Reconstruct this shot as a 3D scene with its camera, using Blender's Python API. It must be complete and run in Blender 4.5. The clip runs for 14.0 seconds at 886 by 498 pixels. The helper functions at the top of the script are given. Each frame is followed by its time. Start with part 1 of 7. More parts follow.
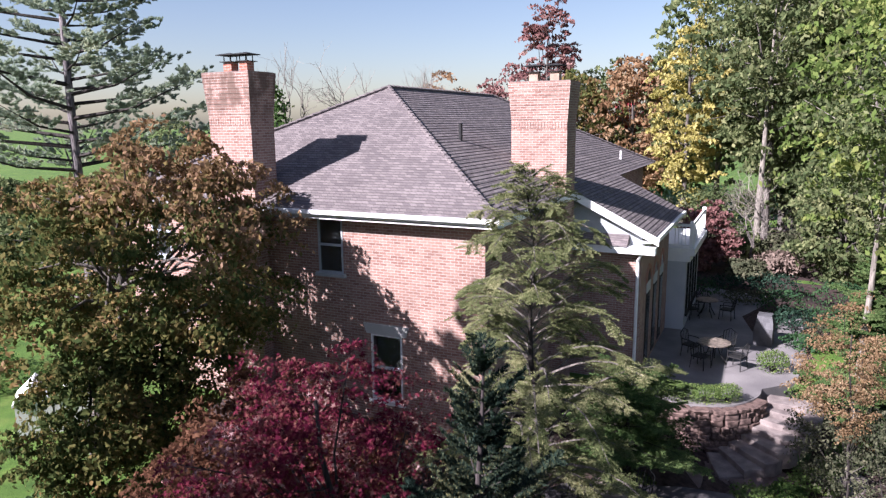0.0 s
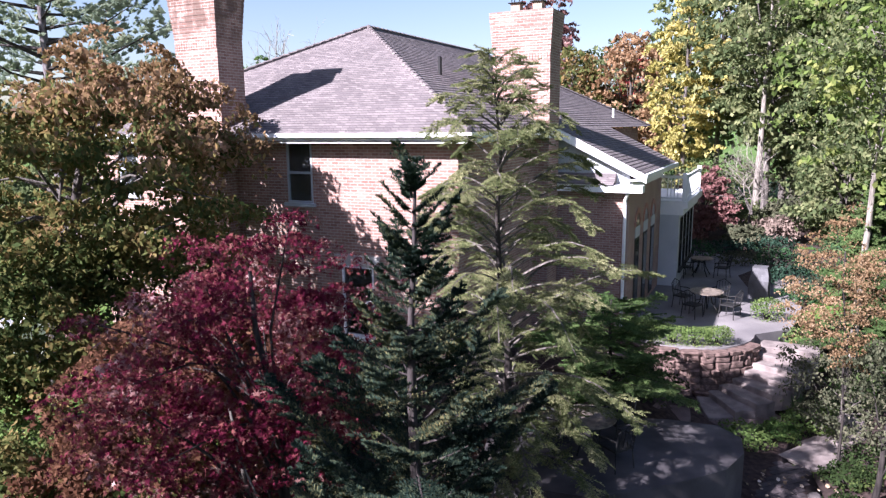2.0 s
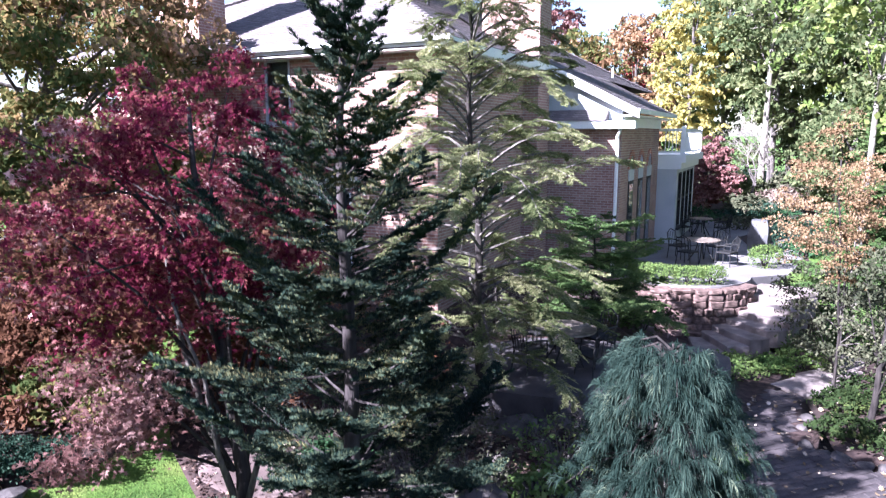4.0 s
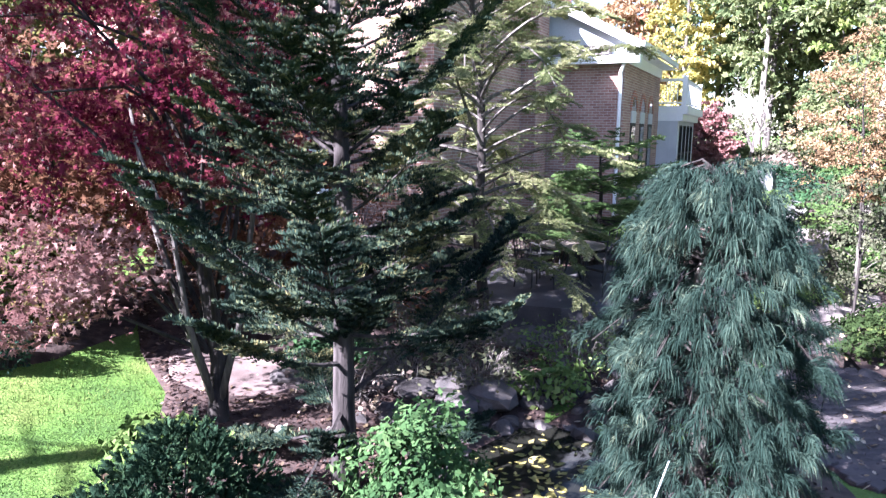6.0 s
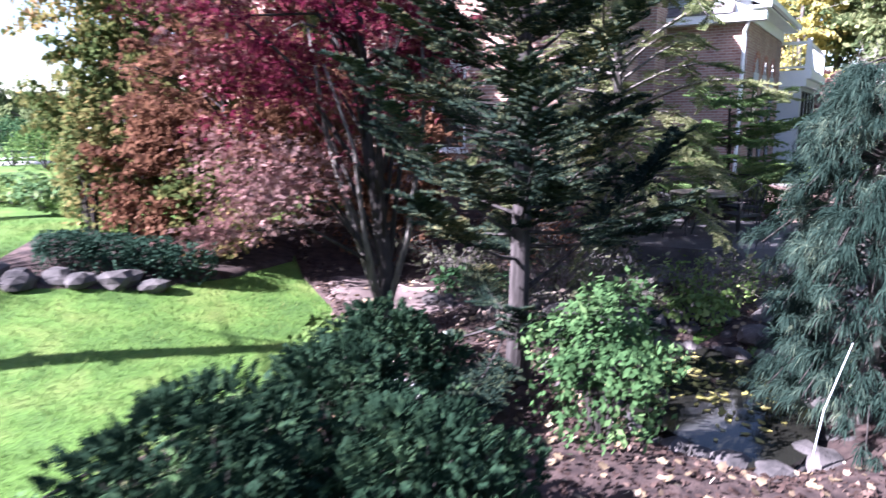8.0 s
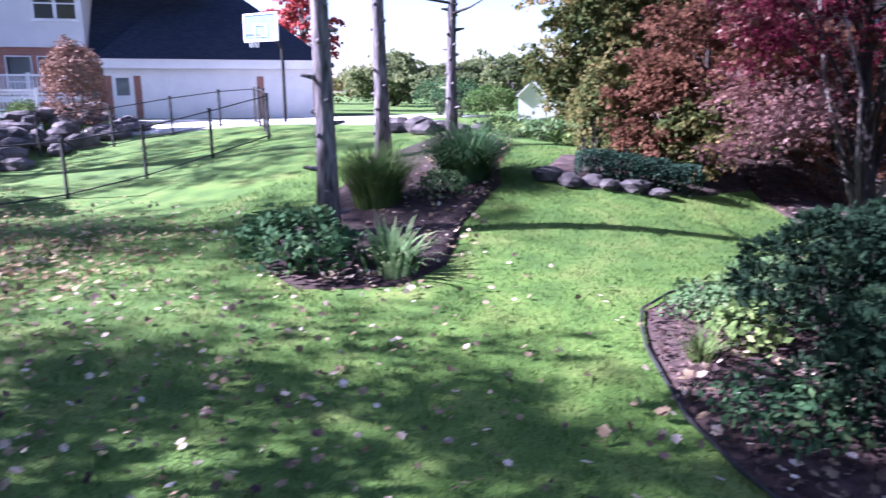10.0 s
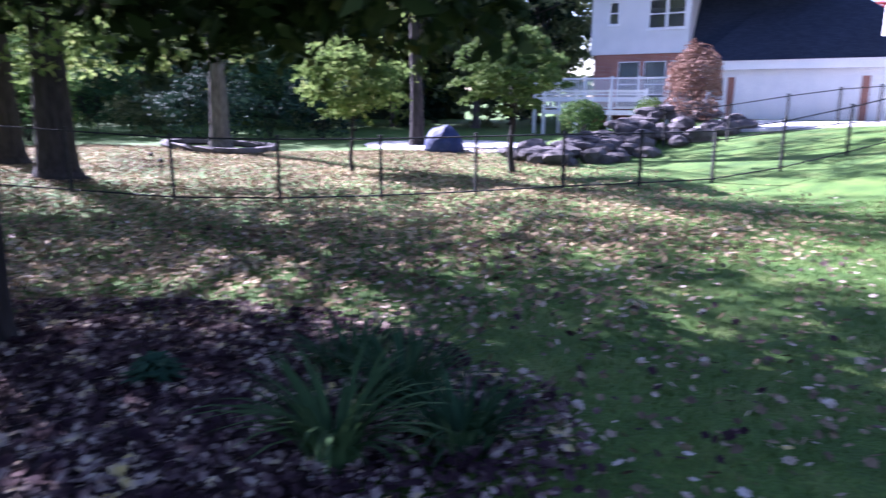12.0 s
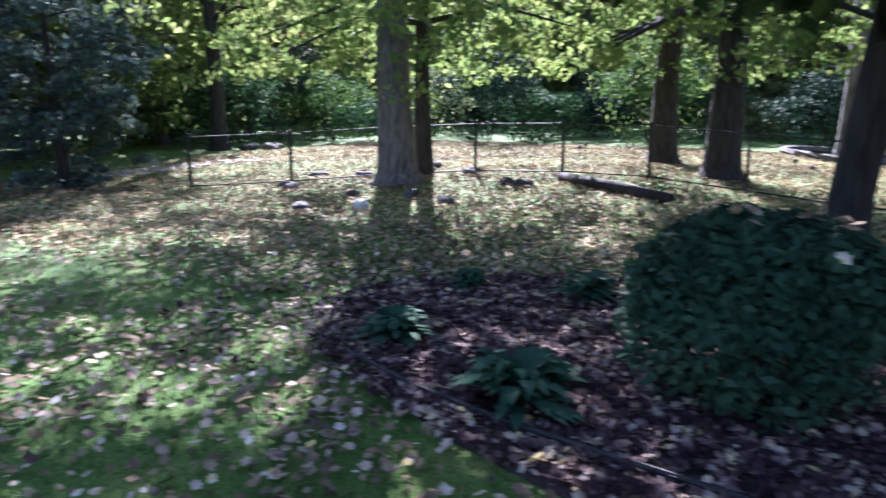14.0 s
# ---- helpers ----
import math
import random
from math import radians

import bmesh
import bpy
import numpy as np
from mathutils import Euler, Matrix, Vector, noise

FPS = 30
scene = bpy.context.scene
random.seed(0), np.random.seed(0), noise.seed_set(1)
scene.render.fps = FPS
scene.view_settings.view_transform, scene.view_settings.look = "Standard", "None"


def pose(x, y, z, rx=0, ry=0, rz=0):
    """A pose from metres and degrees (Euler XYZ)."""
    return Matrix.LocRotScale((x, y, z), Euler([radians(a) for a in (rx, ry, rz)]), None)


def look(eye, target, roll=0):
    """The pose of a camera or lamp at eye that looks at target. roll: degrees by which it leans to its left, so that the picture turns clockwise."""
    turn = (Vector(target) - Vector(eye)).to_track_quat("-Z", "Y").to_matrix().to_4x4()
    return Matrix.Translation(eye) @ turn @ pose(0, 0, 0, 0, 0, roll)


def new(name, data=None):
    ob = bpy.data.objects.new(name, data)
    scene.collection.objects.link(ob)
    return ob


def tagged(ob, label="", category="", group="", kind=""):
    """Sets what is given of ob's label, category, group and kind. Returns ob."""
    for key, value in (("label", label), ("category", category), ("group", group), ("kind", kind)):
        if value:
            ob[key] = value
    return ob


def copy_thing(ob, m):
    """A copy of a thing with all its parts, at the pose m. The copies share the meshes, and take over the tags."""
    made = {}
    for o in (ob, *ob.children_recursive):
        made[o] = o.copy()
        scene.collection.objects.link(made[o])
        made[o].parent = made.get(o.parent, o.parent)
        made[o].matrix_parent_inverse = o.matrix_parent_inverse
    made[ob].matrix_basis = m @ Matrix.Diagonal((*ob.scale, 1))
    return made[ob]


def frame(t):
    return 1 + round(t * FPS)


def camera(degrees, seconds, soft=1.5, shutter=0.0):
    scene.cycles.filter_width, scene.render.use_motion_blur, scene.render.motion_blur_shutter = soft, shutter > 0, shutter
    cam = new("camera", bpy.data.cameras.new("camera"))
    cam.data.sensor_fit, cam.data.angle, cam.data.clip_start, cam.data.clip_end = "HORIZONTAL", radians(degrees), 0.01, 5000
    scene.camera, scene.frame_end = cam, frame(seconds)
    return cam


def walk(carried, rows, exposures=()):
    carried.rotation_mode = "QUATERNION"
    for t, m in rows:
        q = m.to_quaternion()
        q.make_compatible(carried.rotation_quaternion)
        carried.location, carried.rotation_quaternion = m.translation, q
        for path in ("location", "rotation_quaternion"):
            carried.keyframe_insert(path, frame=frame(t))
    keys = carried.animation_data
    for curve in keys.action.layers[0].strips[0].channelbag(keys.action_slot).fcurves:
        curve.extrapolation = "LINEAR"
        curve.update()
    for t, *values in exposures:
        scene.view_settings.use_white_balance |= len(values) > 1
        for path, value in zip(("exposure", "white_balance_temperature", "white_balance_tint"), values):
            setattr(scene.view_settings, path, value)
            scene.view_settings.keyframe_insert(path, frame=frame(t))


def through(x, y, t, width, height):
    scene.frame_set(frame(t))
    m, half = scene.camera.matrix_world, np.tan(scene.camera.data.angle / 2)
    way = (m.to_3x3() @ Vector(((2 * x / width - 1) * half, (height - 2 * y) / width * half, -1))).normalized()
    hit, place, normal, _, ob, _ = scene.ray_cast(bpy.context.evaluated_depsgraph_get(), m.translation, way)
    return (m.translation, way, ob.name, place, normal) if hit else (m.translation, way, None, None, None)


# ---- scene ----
cam = camera(66.1, 14.0, soft=1.3, shutter=0.38)

# seconds, x, y, z, yaw to the left, pitch, roll
PATH = [
    (0, 0.001, 0.000, 9.301, 2.43, -10.56, 0.56),
    (0.5, 0.151, 0.133, 8.762, 2.53, -10.38, 0.62),
    (1, 0.323, 0.287, 8.223, 2.67, -10.29, 0.68),
    (1.5, 0.542, 0.392, 7.677, 2.81, -10.15, 0.68),
    (2, 0.736, 0.509, 7.224, 2.81, -10.25, 0.64),
    (4.5, 1.481, 0.969, 4.520, 3.94, -9.47, -0.17),
    (5, 1.418, 1.185, 4.081, 3.86, -9.62, -0.38),
    (5.5, 1.338, 1.339, 3.668, 3.42, -9.72, -0.63),
    (6, 1.207, 1.517, 3.287, 2.74, -9.78, -0.55),
    (6.5, 1.058, 1.716, 2.937, 2.56, -9.78, -0.45),
    (7, 0.969, 1.877, 2.628, 3.99, -9.75, -0.34),
    (7.2, 0.915, 1.905, 2.522, 4.78, -9.72, -0.29),
    (9.3, -0.345, -1.995, 2.600, 27.06, -13.36, 0.02),
    (9.5, -0.400, -2.195, 2.466, 30.62, -13.22, -0.34),
    (10.2, -0.690, -2.959, 2.145, 39.97, -13.03, -0.01),
    (10.5, -0.767, -3.378, 2.131, 45.69, -13.13, -0.38),
    (11, -0.995, -3.896, 2.055, 56.89, -13.10, -0.13),
    (11.5, -1.014, -4.438, 2.068, 69.22, -13.15, -0.11),
    (12, -1.090, -5.082, 1.902, 79.64, -12.52, -0.09),
    (12.5, -1.080, -5.787, 1.805, 89.98, -12.16, 0.31),
    (13, -0.896, -6.261, 1.800, 101.80, -12.00, 0.41),
    (13.2, -0.869, -6.473, 1.782, 106.33, -11.85, 0.45),
    (14, -0.557, -7.404, 1.842, 122.85, -11.84, 0.25),
]
# the clip's camera opens up as it sinks into the garden, and closes again under the dark tree
EXPOSURES = [(0, 1.5, 6050, 25), (1.5, 1.75, 6000, 27), (4.5, 2.95, 5450, 27), (7, 3.35, 5700, 24), (9.3, 2.5, 5350, 39), (10.5, 2.6, 5250, 42), (11.5, 2.7, 5150, 42), (12.5, 2.65, 5350, 41), (13.2, 2.45, 5380, 39), (14, 2.85, 5400, 28)]
walk(cam, [(t, pose(x, y, z, 90 + p, r, w)) for t, x, y, z, w, p, r in PATH], exposures=EXPOSURES)

# ---- light ----
SUN_ELEV, SUN_AZ = 35.0, 55.0          # the light travels towards 55 degrees right of +y
world = bpy.data.worlds.new("sky")
scene.world = world
world.use_nodes = True
wn = world.node_tree.nodes
sky = wn.new("ShaderNodeTexSky")
sky.sky_type, sky.sun_disc = "NISHITA", False
sky.sun_elevation, sky.sun_rotation = radians(SUN_ELEV), radians(180 + SUN_AZ)
sky.air_density, sky.dust_density, sky.ozone_density = 1.0, 1.0, 0.5
wn["Background"].inputs["Strength"].default_value = 0.05
world.node_tree.links.new(sky.outputs["Color"], wn["Background"].inputs["Color"])
sun = new("sun", bpy.data.lights.new("sun", "SUN"))
sun.data.energy, sun.data.angle, sun.data.color = 5.0, radians(0.6), (1.0, 0.96, 0.9)
away = Vector((math.sin(radians(SUN_AZ)) * math.cos(radians(SUN_ELEV)), math.cos(radians(SUN_AZ)) * math.cos(radians(SUN_ELEV)), -math.sin(radians(SUN_ELEV))))
sun.matrix_world = look((-30, -30, 40), Vector((-30, -30, 40)) + away)


# ---- materials ----
def shader(name, rough=0.8, metal=0.0):
    m = bpy.data.materials.new(name)
    m.use_nodes = True
    b = m.node_tree.nodes["Principled BSDF"]
    b.inputs["Roughness"].default_value, b.inputs["Metallic"].default_value = rough, metal
    b.inputs["Specular IOR Level"].default_value = 0.35
    return m, m.node_tree.nodes, m.node_tree.links, b


def noise_node(n, l, scale, detail=4.0, coord="Object", stretch=(1, 1, 1)):
    tc, mp, t = n.new("ShaderNodeTexCoord"), n.new("ShaderNodeMapping"), n.new("ShaderNodeTexNoise")
    mp.inputs["Scale"].default_value = stretch
    l.new(tc.outputs[coord], mp.inputs["Vector"])
    l.new(mp.outputs["Vector"], t.inputs["Vector"])
    t.inputs["Scale"].default_value, t.inputs["Detail"].default_value = scale, detail
    return t


def ramp(n, l, source, stops):
    r = n.new("ShaderNodeValToRGB")
    while len(r.color_ramp.elements) < len(stops):
        r.color_ramp.elements.new(0.5)
    for e, (p, c) in zip(r.color_ramp.elements, stops):
        e.position, e.color = p, (*c, 1)
    l.new(source, r.inputs["Fac"])
    return r


def mix(n, l, fac, a, b, mode="MIX"):
    x = n.new("ShaderNodeMix")
    x.data_type, x.blend_type = "RGBA", mode
    for sock, v in ((x.inputs[0], fac), (x.inputs[6], a), (x.inputs[7], b)):
        if isinstance(v, (int, float)):
            sock.default_value = v
        elif isinstance(v, tuple):
            sock.default_value = (*v, 1)
        else:
            l.new(v, sock)
    return x.outputs[2]


def bump(n, l, b, height, strength=0.4, dist=0.01):
    bp = n.new("ShaderNodeBump")
    bp.inputs["Strength"].default_value, bp.inputs["Distance"].default_value = strength, dist
    l.new(height, bp.inputs["Height"])
    l.new(bp.outputs["Normal"], b.inputs["Normal"])


def plain(name, a, b_, scale=6.0, rough=0.75, metal=0.0, fine=60.0, strength=0.25):
    """Two tones in large blotches, a fine grain and a little relief."""
    m, n, l, b = shader(name, rough, metal)
    t, f = noise_node(n, l, scale), noise_node(n, l, fine, 2.0)
    c = ramp(n, l, t.outputs["Fac"], [(0.35, a), (0.68, b_)])
    g = ramp(n, l, f.outputs["Fac"], [(0.3, (0.82,) * 3), (0.7, (1.1,) * 3)])
    l.new(mix(n, l, 1.0, c.outputs["Color"], g.outputs["Color"], "MULTIPLY"), b.inputs["Base Color"])
    bump(n, l, b, f.outputs["Fac"], strength)
    return m


def brick_wall(name, c1, c2, mortar, stain=None):
    m, n, l, b = shader(name, 0.9)
    tc, br = n.new("ShaderNodeTexCoord"), n.new("ShaderNodeTexBrick")
    sep, com, ad = n.new("ShaderNodeSeparateXYZ"), n.new("ShaderNodeCombineXYZ"), n.new("ShaderNodeMath")
    l.new(tc.outputs["Object"], sep.inputs[0])
    ad.operation = "ADD"
    l.new(sep.outputs["X"], ad.inputs[0]), l.new(sep.outputs["Y"], ad.inputs[1])
    l.new(ad.outputs[0], com.inputs["X"]), l.new(sep.outputs["Z"], com.inputs["Y"])
    l.new(com.outputs[0], br.inputs["Vector"])
    br.inputs["Scale"].default_value = 1.0
    br.inputs["Brick Width"].default_value, br.inputs["Row Height"].default_value = 0.215, 0.075
    br.inputs["Mortar Size"].default_value = 0.008
    br.inputs["Color1"].default_value, br.inputs["Color2"].default_value, br.inputs["Mortar"].default_value = (*c1, 1), (*c2, 1), (*mortar, 1)
    t = noise_node(n, l, 1.3)
    g = ramp(n, l, t.outputs["Fac"], [(0.3, (0.8,) * 3), (0.7, (1.12,) * 3)])
    colour = mix(n, l, 1.0, br.outputs["Color"], g.outputs["Color"], "MULTIPLY")
    if stain:
        # streaky weather stains between two heights
        high, spots = n.new("ShaderNodeMapRange"), noise_node(n, l, 3.2, 6.0, "Object", (1, 1, 0.6))
        l.new(sep.outputs["Z"], high.inputs["Value"])
        high.inputs["From Min"].default_value, high.inputs["From Max"].default_value = stain
        both = n.new("ShaderNodeMath")
        both.operation = "MULTIPLY"
        l.new(high.outputs[0], both.inputs[0])
        l.new(ramp(n, l, spots.outputs["Fac"], [(0.42, (0.0,) * 3), (0.58, (0.8,) * 3)]).outputs["Color"], both.inputs[1])
        colour = mix(n, l, both.outputs[0], colour, (0.11, 0.07, 0.055))
    l.new(colour, b.inputs["Base Color"])
    bump(n, l, b, br.outputs["Fac"], -0.6, 0.012)
    return m


def leaf_mat(name, stops, through=0.35, rough=0.75, patch=0.5):
    """Leaves: a colour for each leaf, drifting in patches through the crown, with light coming through."""
    m, n, l, b = shader(name, rough)
    geo = n.new("ShaderNodeNewGeometry")
    t = noise_node(n, l, patch, 2.0)
    mm = n.new("ShaderNodeMath")
    mm.operation = "MULTIPLY_ADD"
    l.new(geo.outputs["Random Per Island"], mm.inputs[0])
    mm.inputs[1].default_value = 0.55
    sub = n.new("ShaderNodeMath")
    sub.operation = "MULTIPLY_ADD"
    l.new(t.outputs["Fac"], sub.inputs[0])
    sub.inputs[1].default_value, sub.inputs[2].default_value = 1.5, -0.52
    l.new(sub.outputs[0], mm.inputs[2])
    b.inputs["Specular IOR Level"].default_value = 0.04
    grey = [0.3 * q[0] + 0.6 * q[1] + 0.1 * q[2] for _, q in stops]
    stops = [(u, tuple(0.84 * q[i] + 0.16 * g * (1.06, 0.95, 0.98)[i] for i in range(3))) for (u, q), g in zip(stops, grey)]
    c = ramp(n, l, mm.outputs[0], stops)
    l.new(c.outputs["Color"], b.inputs["Base Color"])
    tr, ms = n.new("ShaderNodeBsdfTranslucent"), n.new("ShaderNodeMixShader")
    l.new(c.outputs["Color"], tr.inputs["Color"])
    ms.inputs["Fac"].default_value = through
    l.new(b.outputs[0], ms.inputs[1]), l.new(tr.outputs[0], ms.inputs[2])
    l.new(ms.outputs[0], n["Material Output"].inputs["Surface"])
    return m


def bark(name, a, b_):
    m, n, l, b = shader(name, 0.95)
    t, f = noise_node(n, l, 3.0, 6.0, stretch=(6, 6, 1)), noise_node(n, l, 0.7)
    c = ramp(n, l, t.outputs["Fac"], [(0.35, a), (0.65, b_)])
    g = ramp(n, l, f.outputs["Fac"], [(0.3, (0.75,) * 3), (0.7, (1.15,) * 3)])
    l.new(mix(n, l, 1.0, c.outputs["Color"], g.outputs["Color"], "MULTIPLY"), b.inputs["Base Color"])
    bump(n, l, b, t.outputs["Fac"], 0.9, 0.03)
    return m


def shingles(name, a, b_, row=0.06, tab=0.2):
    """Asphalt shingles: tabs of two tones in courses that follow the height, with worn blotches and grit."""
    m, n, l, b = shader(name, 0.92)
    tc, br = n.new("ShaderNodeTexCoord"), n.new("ShaderNodeTexBrick")
    sep, com, ad = n.new("ShaderNodeSeparateXYZ"), n.new("ShaderNodeCombineXYZ"), n.new("ShaderNodeMath")
    l.new(tc.outputs["Object"], sep.inputs[0])
    ad.operation = "ADD"
    l.new(sep.outputs["X"], ad.inputs[0]), l.new(sep.outputs["Y"], ad.inputs[1])
    l.new(ad.outputs[0], com.inputs["X"]), l.new(sep.outputs["Z"], com.inputs["Y"])
    l.new(com.outputs[0], br.inputs["Vector"])
    br.inputs["Scale"].default_value = 1.0
    br.inputs["Brick Width"].default_value, br.inputs["Row Height"].default_value = tab, row
    br.inputs["Mortar Size"].default_value, br.inputs["Bias"].default_value = 0.006, -0.1
    dark = tuple(0.55 * q for q in a)
    br.inputs["Color1"].default_value, br.inputs["Color2"].default_value, br.inputs["Mortar"].default_value = (*a, 1), (*b_, 1), (*dark, 1)
    t, f = noise_node(n, l, 0.7), noise_node(n, l, 45.0, 2.0)
    g = ramp(n, l, t.outputs["Fac"], [(0.3, (0.86,) * 3), (0.7, (1.08,) * 3)])
    g2 = ramp(n, l, f.outputs["Fac"], [(0.3, (0.8,) * 3), (0.7, (1.15,) * 3)])
    x = mix(n, l, 1.0, br.outputs["Color"], g.outputs["Color"], "MULTIPLY")
    l.new(mix(n, l, 1.0, x, g2.outputs["Color"], "MULTIPLY"), b.inputs["Base Color"])
    bump(n, l, b, f.outputs["Fac"], 0.4)
    return m


def ground_mat():
    m, n, l, b = shader("lawn_soil", 0.95)
    big, mid, fine = noise_node(n, l, 0.25), noise_node(n, l, 1.6), noise_node(n, l, 40.0, 3.0)
    c = ramp(n, l, mid.outputs["Fac"], [(0.3, (0.045, 0.104, 0.016)), (0.5, (0.074, 0.15, 0.023)), (0.72, (0.13, 0.185, 0.042))])
    d = ramp(n, l, big.outputs["Fac"], [(0.3, (0.85,) * 3), (0.7, (1.15, 1.1, 1.0))])
    g = ramp(n, l, fine.outputs["Fac"], [(0.3, (0.6,) * 3), (0.7, (1.25,) * 3)])
    x = mix(n, l, 1.0, c.outputs["Color"], d.outputs["Color"], "MULTIPLY")
    l.new(mix(n, l, 1.0, x, g.outputs["Color"], "MULTIPLY"), b.inputs["Base Color"])
    bump(n, l, b, fine.outputs["Fac"], 0.8, 0.03)
    return m


def glass_mat():
    m, n, l, b = shader("window_glass", 0.05)
    b.inputs["Base Color"].default_value = (0.55, 0.6, 0.62, 1)
    b.inputs["Transmission Weight"].default_value = 0.95
    b.inputs["IOR"].default_value = 1.45
    return m


BRICK = brick_wall("red_brick", (0.225, 0.118, 0.096), (0.335, 0.205, 0.168), (0.39, 0.34, 0.31))
STAINED = brick_wall("stained_red_brick", (0.225, 0.118, 0.096), (0.335, 0.205, 0.168), (0.39, 0.34, 0.31), (9.3, 9.9))
BRICK_DARK = brick_wall("dark_red_brick", (0.30, 0.10, 0.07), (0.36, 0.14, 0.09), (0.35, 0.3, 0.27))
ROOF = shingles("weathered_shingle", (0.13, 0.112, 0.115), (0.215, 0.187, 0.185))
ROOF_DARK = shingles("slate_blue_shingle", (0.012, 0.02, 0.04), (0.025, 0.036, 0.06))
WHITE = plain("white_paint", (0.74, 0.75, 0.76), (0.82, 0.82, 0.81), 1.5, 0.5, strength=0.1)
CREAM = plain("pale_siding", (0.62, 0.63, 0.64), (0.7, 0.7, 0.7), 1.2, 0.6, strength=0.1)
GREYSIDE = plain("grey_blue_siding", (0.36, 0.39, 0.42), (0.42, 0.45, 0.48), 1.2, 0.6, strength=0.1)
# white paint with the grey of the wing's shade put into its colour
SHADED_WHITE = plain("shaded_white_paint", (0.42, 0.44, 0.47), (0.5, 0.52, 0.54), 1.2, 0.6, strength=0.1)
FLUE = plain("clay_flue", (0.3, 0.22, 0.17), (0.42, 0.32, 0.25), 3.0, 0.9)
GLASS = glass_mat()
BLACK = plain("black_metal", (0.012, 0.012, 0.013), (0.025, 0.025, 0.026), 8, 0.75, 0.0)
STONE = plain("field_stone", (0.03, 0.027, 0.028), (0.115, 0.1, 0.098), 3.0, 0.9, strength=0.8)
FLAG = plain("flagstone", (0.14, 0.115, 0.11), (0.29, 0.245, 0.23), 2.5, 0.85, strength=0.5)
PATHSTONE = plain("brown_flagstone", (0.085, 0.06, 0.056), (0.19, 0.14, 0.133), 1.6, 0.9, strength=0.6)
TERRACE = plain("terrace_concrete", (0.15, 0.14, 0.145), (0.24, 0.225, 0.225), 0.9, 0.85)
DARKSLAB = plain("dark_paving", (0.04, 0.037, 0.042), (0.1, 0.092, 0.096), 1.3, 0.8, strength=0.4)
PAVER = plain("paver", (0.034, 0.029, 0.032), (0.088, 0.073, 0.075), 2.0, 0.9, strength=0.5)
CONCRETE = plain("pale_concrete", (0.42, 0.41, 0.39), (0.55, 0.54, 0.52), 1.0, 0.85)
MULCH = plain("bark_mulch", (0.02, 0.011, 0.011), (0.07, 0.045, 0.04), 7.0, 0.95, fine=35, strength=1.0)
LAWN = ground_mat()
BARK = bark("grey_bark", (0.055, 0.048, 0.045), (0.17, 0.15, 0.137))
PINEBARK = bark("pine_bark", (0.045, 0.038, 0.042), (0.25, 0.225, 0.23))
# the next two barks are darkened to stand for trunks in shade
SPRUCEBARK = bark("spruce_bark", (0.02, 0.016, 0.016), (0.065, 0.054, 0.054))
BARK_DARK = bark("shade_dark_bark", (0.014, 0.011, 0.011), (0.048, 0.04, 0.037))
BARK_PALE = bark("pale_bark", (0.13, 0.115, 0.1), (0.3, 0.27, 0.235))
L_MAPLE = leaf_mat("purple_maple_leaf", [(0.0, (0.036, 0.003, 0.012)), (0.3, (0.11, 0.006, 0.03)), (0.5, (0.18, 0.018, 0.046)), (0.7, (0.2, 0.06, 0.052)), (0.87, (0.3, 0.14, 0.13)), (1.0, (0.52, 0.32, 0.32))], 0.42, patch=0.8)
L_PINK = leaf_mat("faded_maple_leaf", [(0.0, (0.1, 0.04, 0.04)), (0.5, (0.21, 0.1, 0.09)), (1.0, (0.42, 0.26, 0.24))], 0.4, patch=1.5)
L_TURN = leaf_mat("turning_leaf", [(0.0, (0.04, 0.075, 0.018)), (0.3, (0.08, 0.115, 0.027)), (0.6, (0.17, 0.16, 0.04)), (0.82, (0.3, 0.19, 0.06)), (1.0, (0.45, 0.29, 0.15))], 0.45)
L_SALMON = leaf_mat("salmon_leaf", [(0.0, (0.12, 0.075, 0.03)), (0.4, (0.24, 0.155, 0.06)), (0.75, (0.37, 0.22, 0.12)), (1.0, (0.52, 0.37, 0.28))], 0.45)
L_GREEN = leaf_mat("green_leaf", [(0.0, (0.03, 0.075, 0.015)), (0.5, (0.06, 0.13, 0.025)), (0.85, (0.13, 0.2, 0.04)), (1.0, (0.24, 0.26, 0.05))], 0.35)
# leaf tones lowered to carry backlight and shade in the colour
L_SHADE = leaf_mat("shade_dark_leaf", [(0.0, (0.012, 0.024, 0.008)), (0.6, (0.03, 0.055, 0.014)), (0.9, (0.09, 0.12, 0.025)), (1.0, (0.2, 0.2, 0.04))], 0.25)
L_LIME = leaf_mat("lime_leaf", [(0.0, (0.07, 0.13, 0.02)), (0.5, (0.155, 0.24, 0.042)), (1.0, (0.35, 0.38, 0.09))], 0.5)
L_YELLOW = leaf_mat("yellow_leaf", [(0.0, (0.24, 0.23, 0.045)), (0.5, (0.46, 0.41, 0.09)), (1.0, (0.63, 0.54, 0.19))], 0.45)
L_ORANGE = leaf_mat("orange_leaf", [(0.0, (0.16, 0.08, 0.035)), (0.5, (0.29, 0.165, 0.075)), (1.0, (0.43, 0.3, 0.17))], 0.35)
L_RED = leaf_mat("red_leaf", [(0.0, (0.25, 0.03, 0.03)), (0.5, (0.42, 0.05, 0.06)), (1.0, (0.5, 0.16, 0.1))], 0.35)
L_BROWN = leaf_mat("bare_twig", [(0.0, (0.12, 0.09, 0.07)), (1.0, (0.3, 0.22, 0.18))], 0.2)
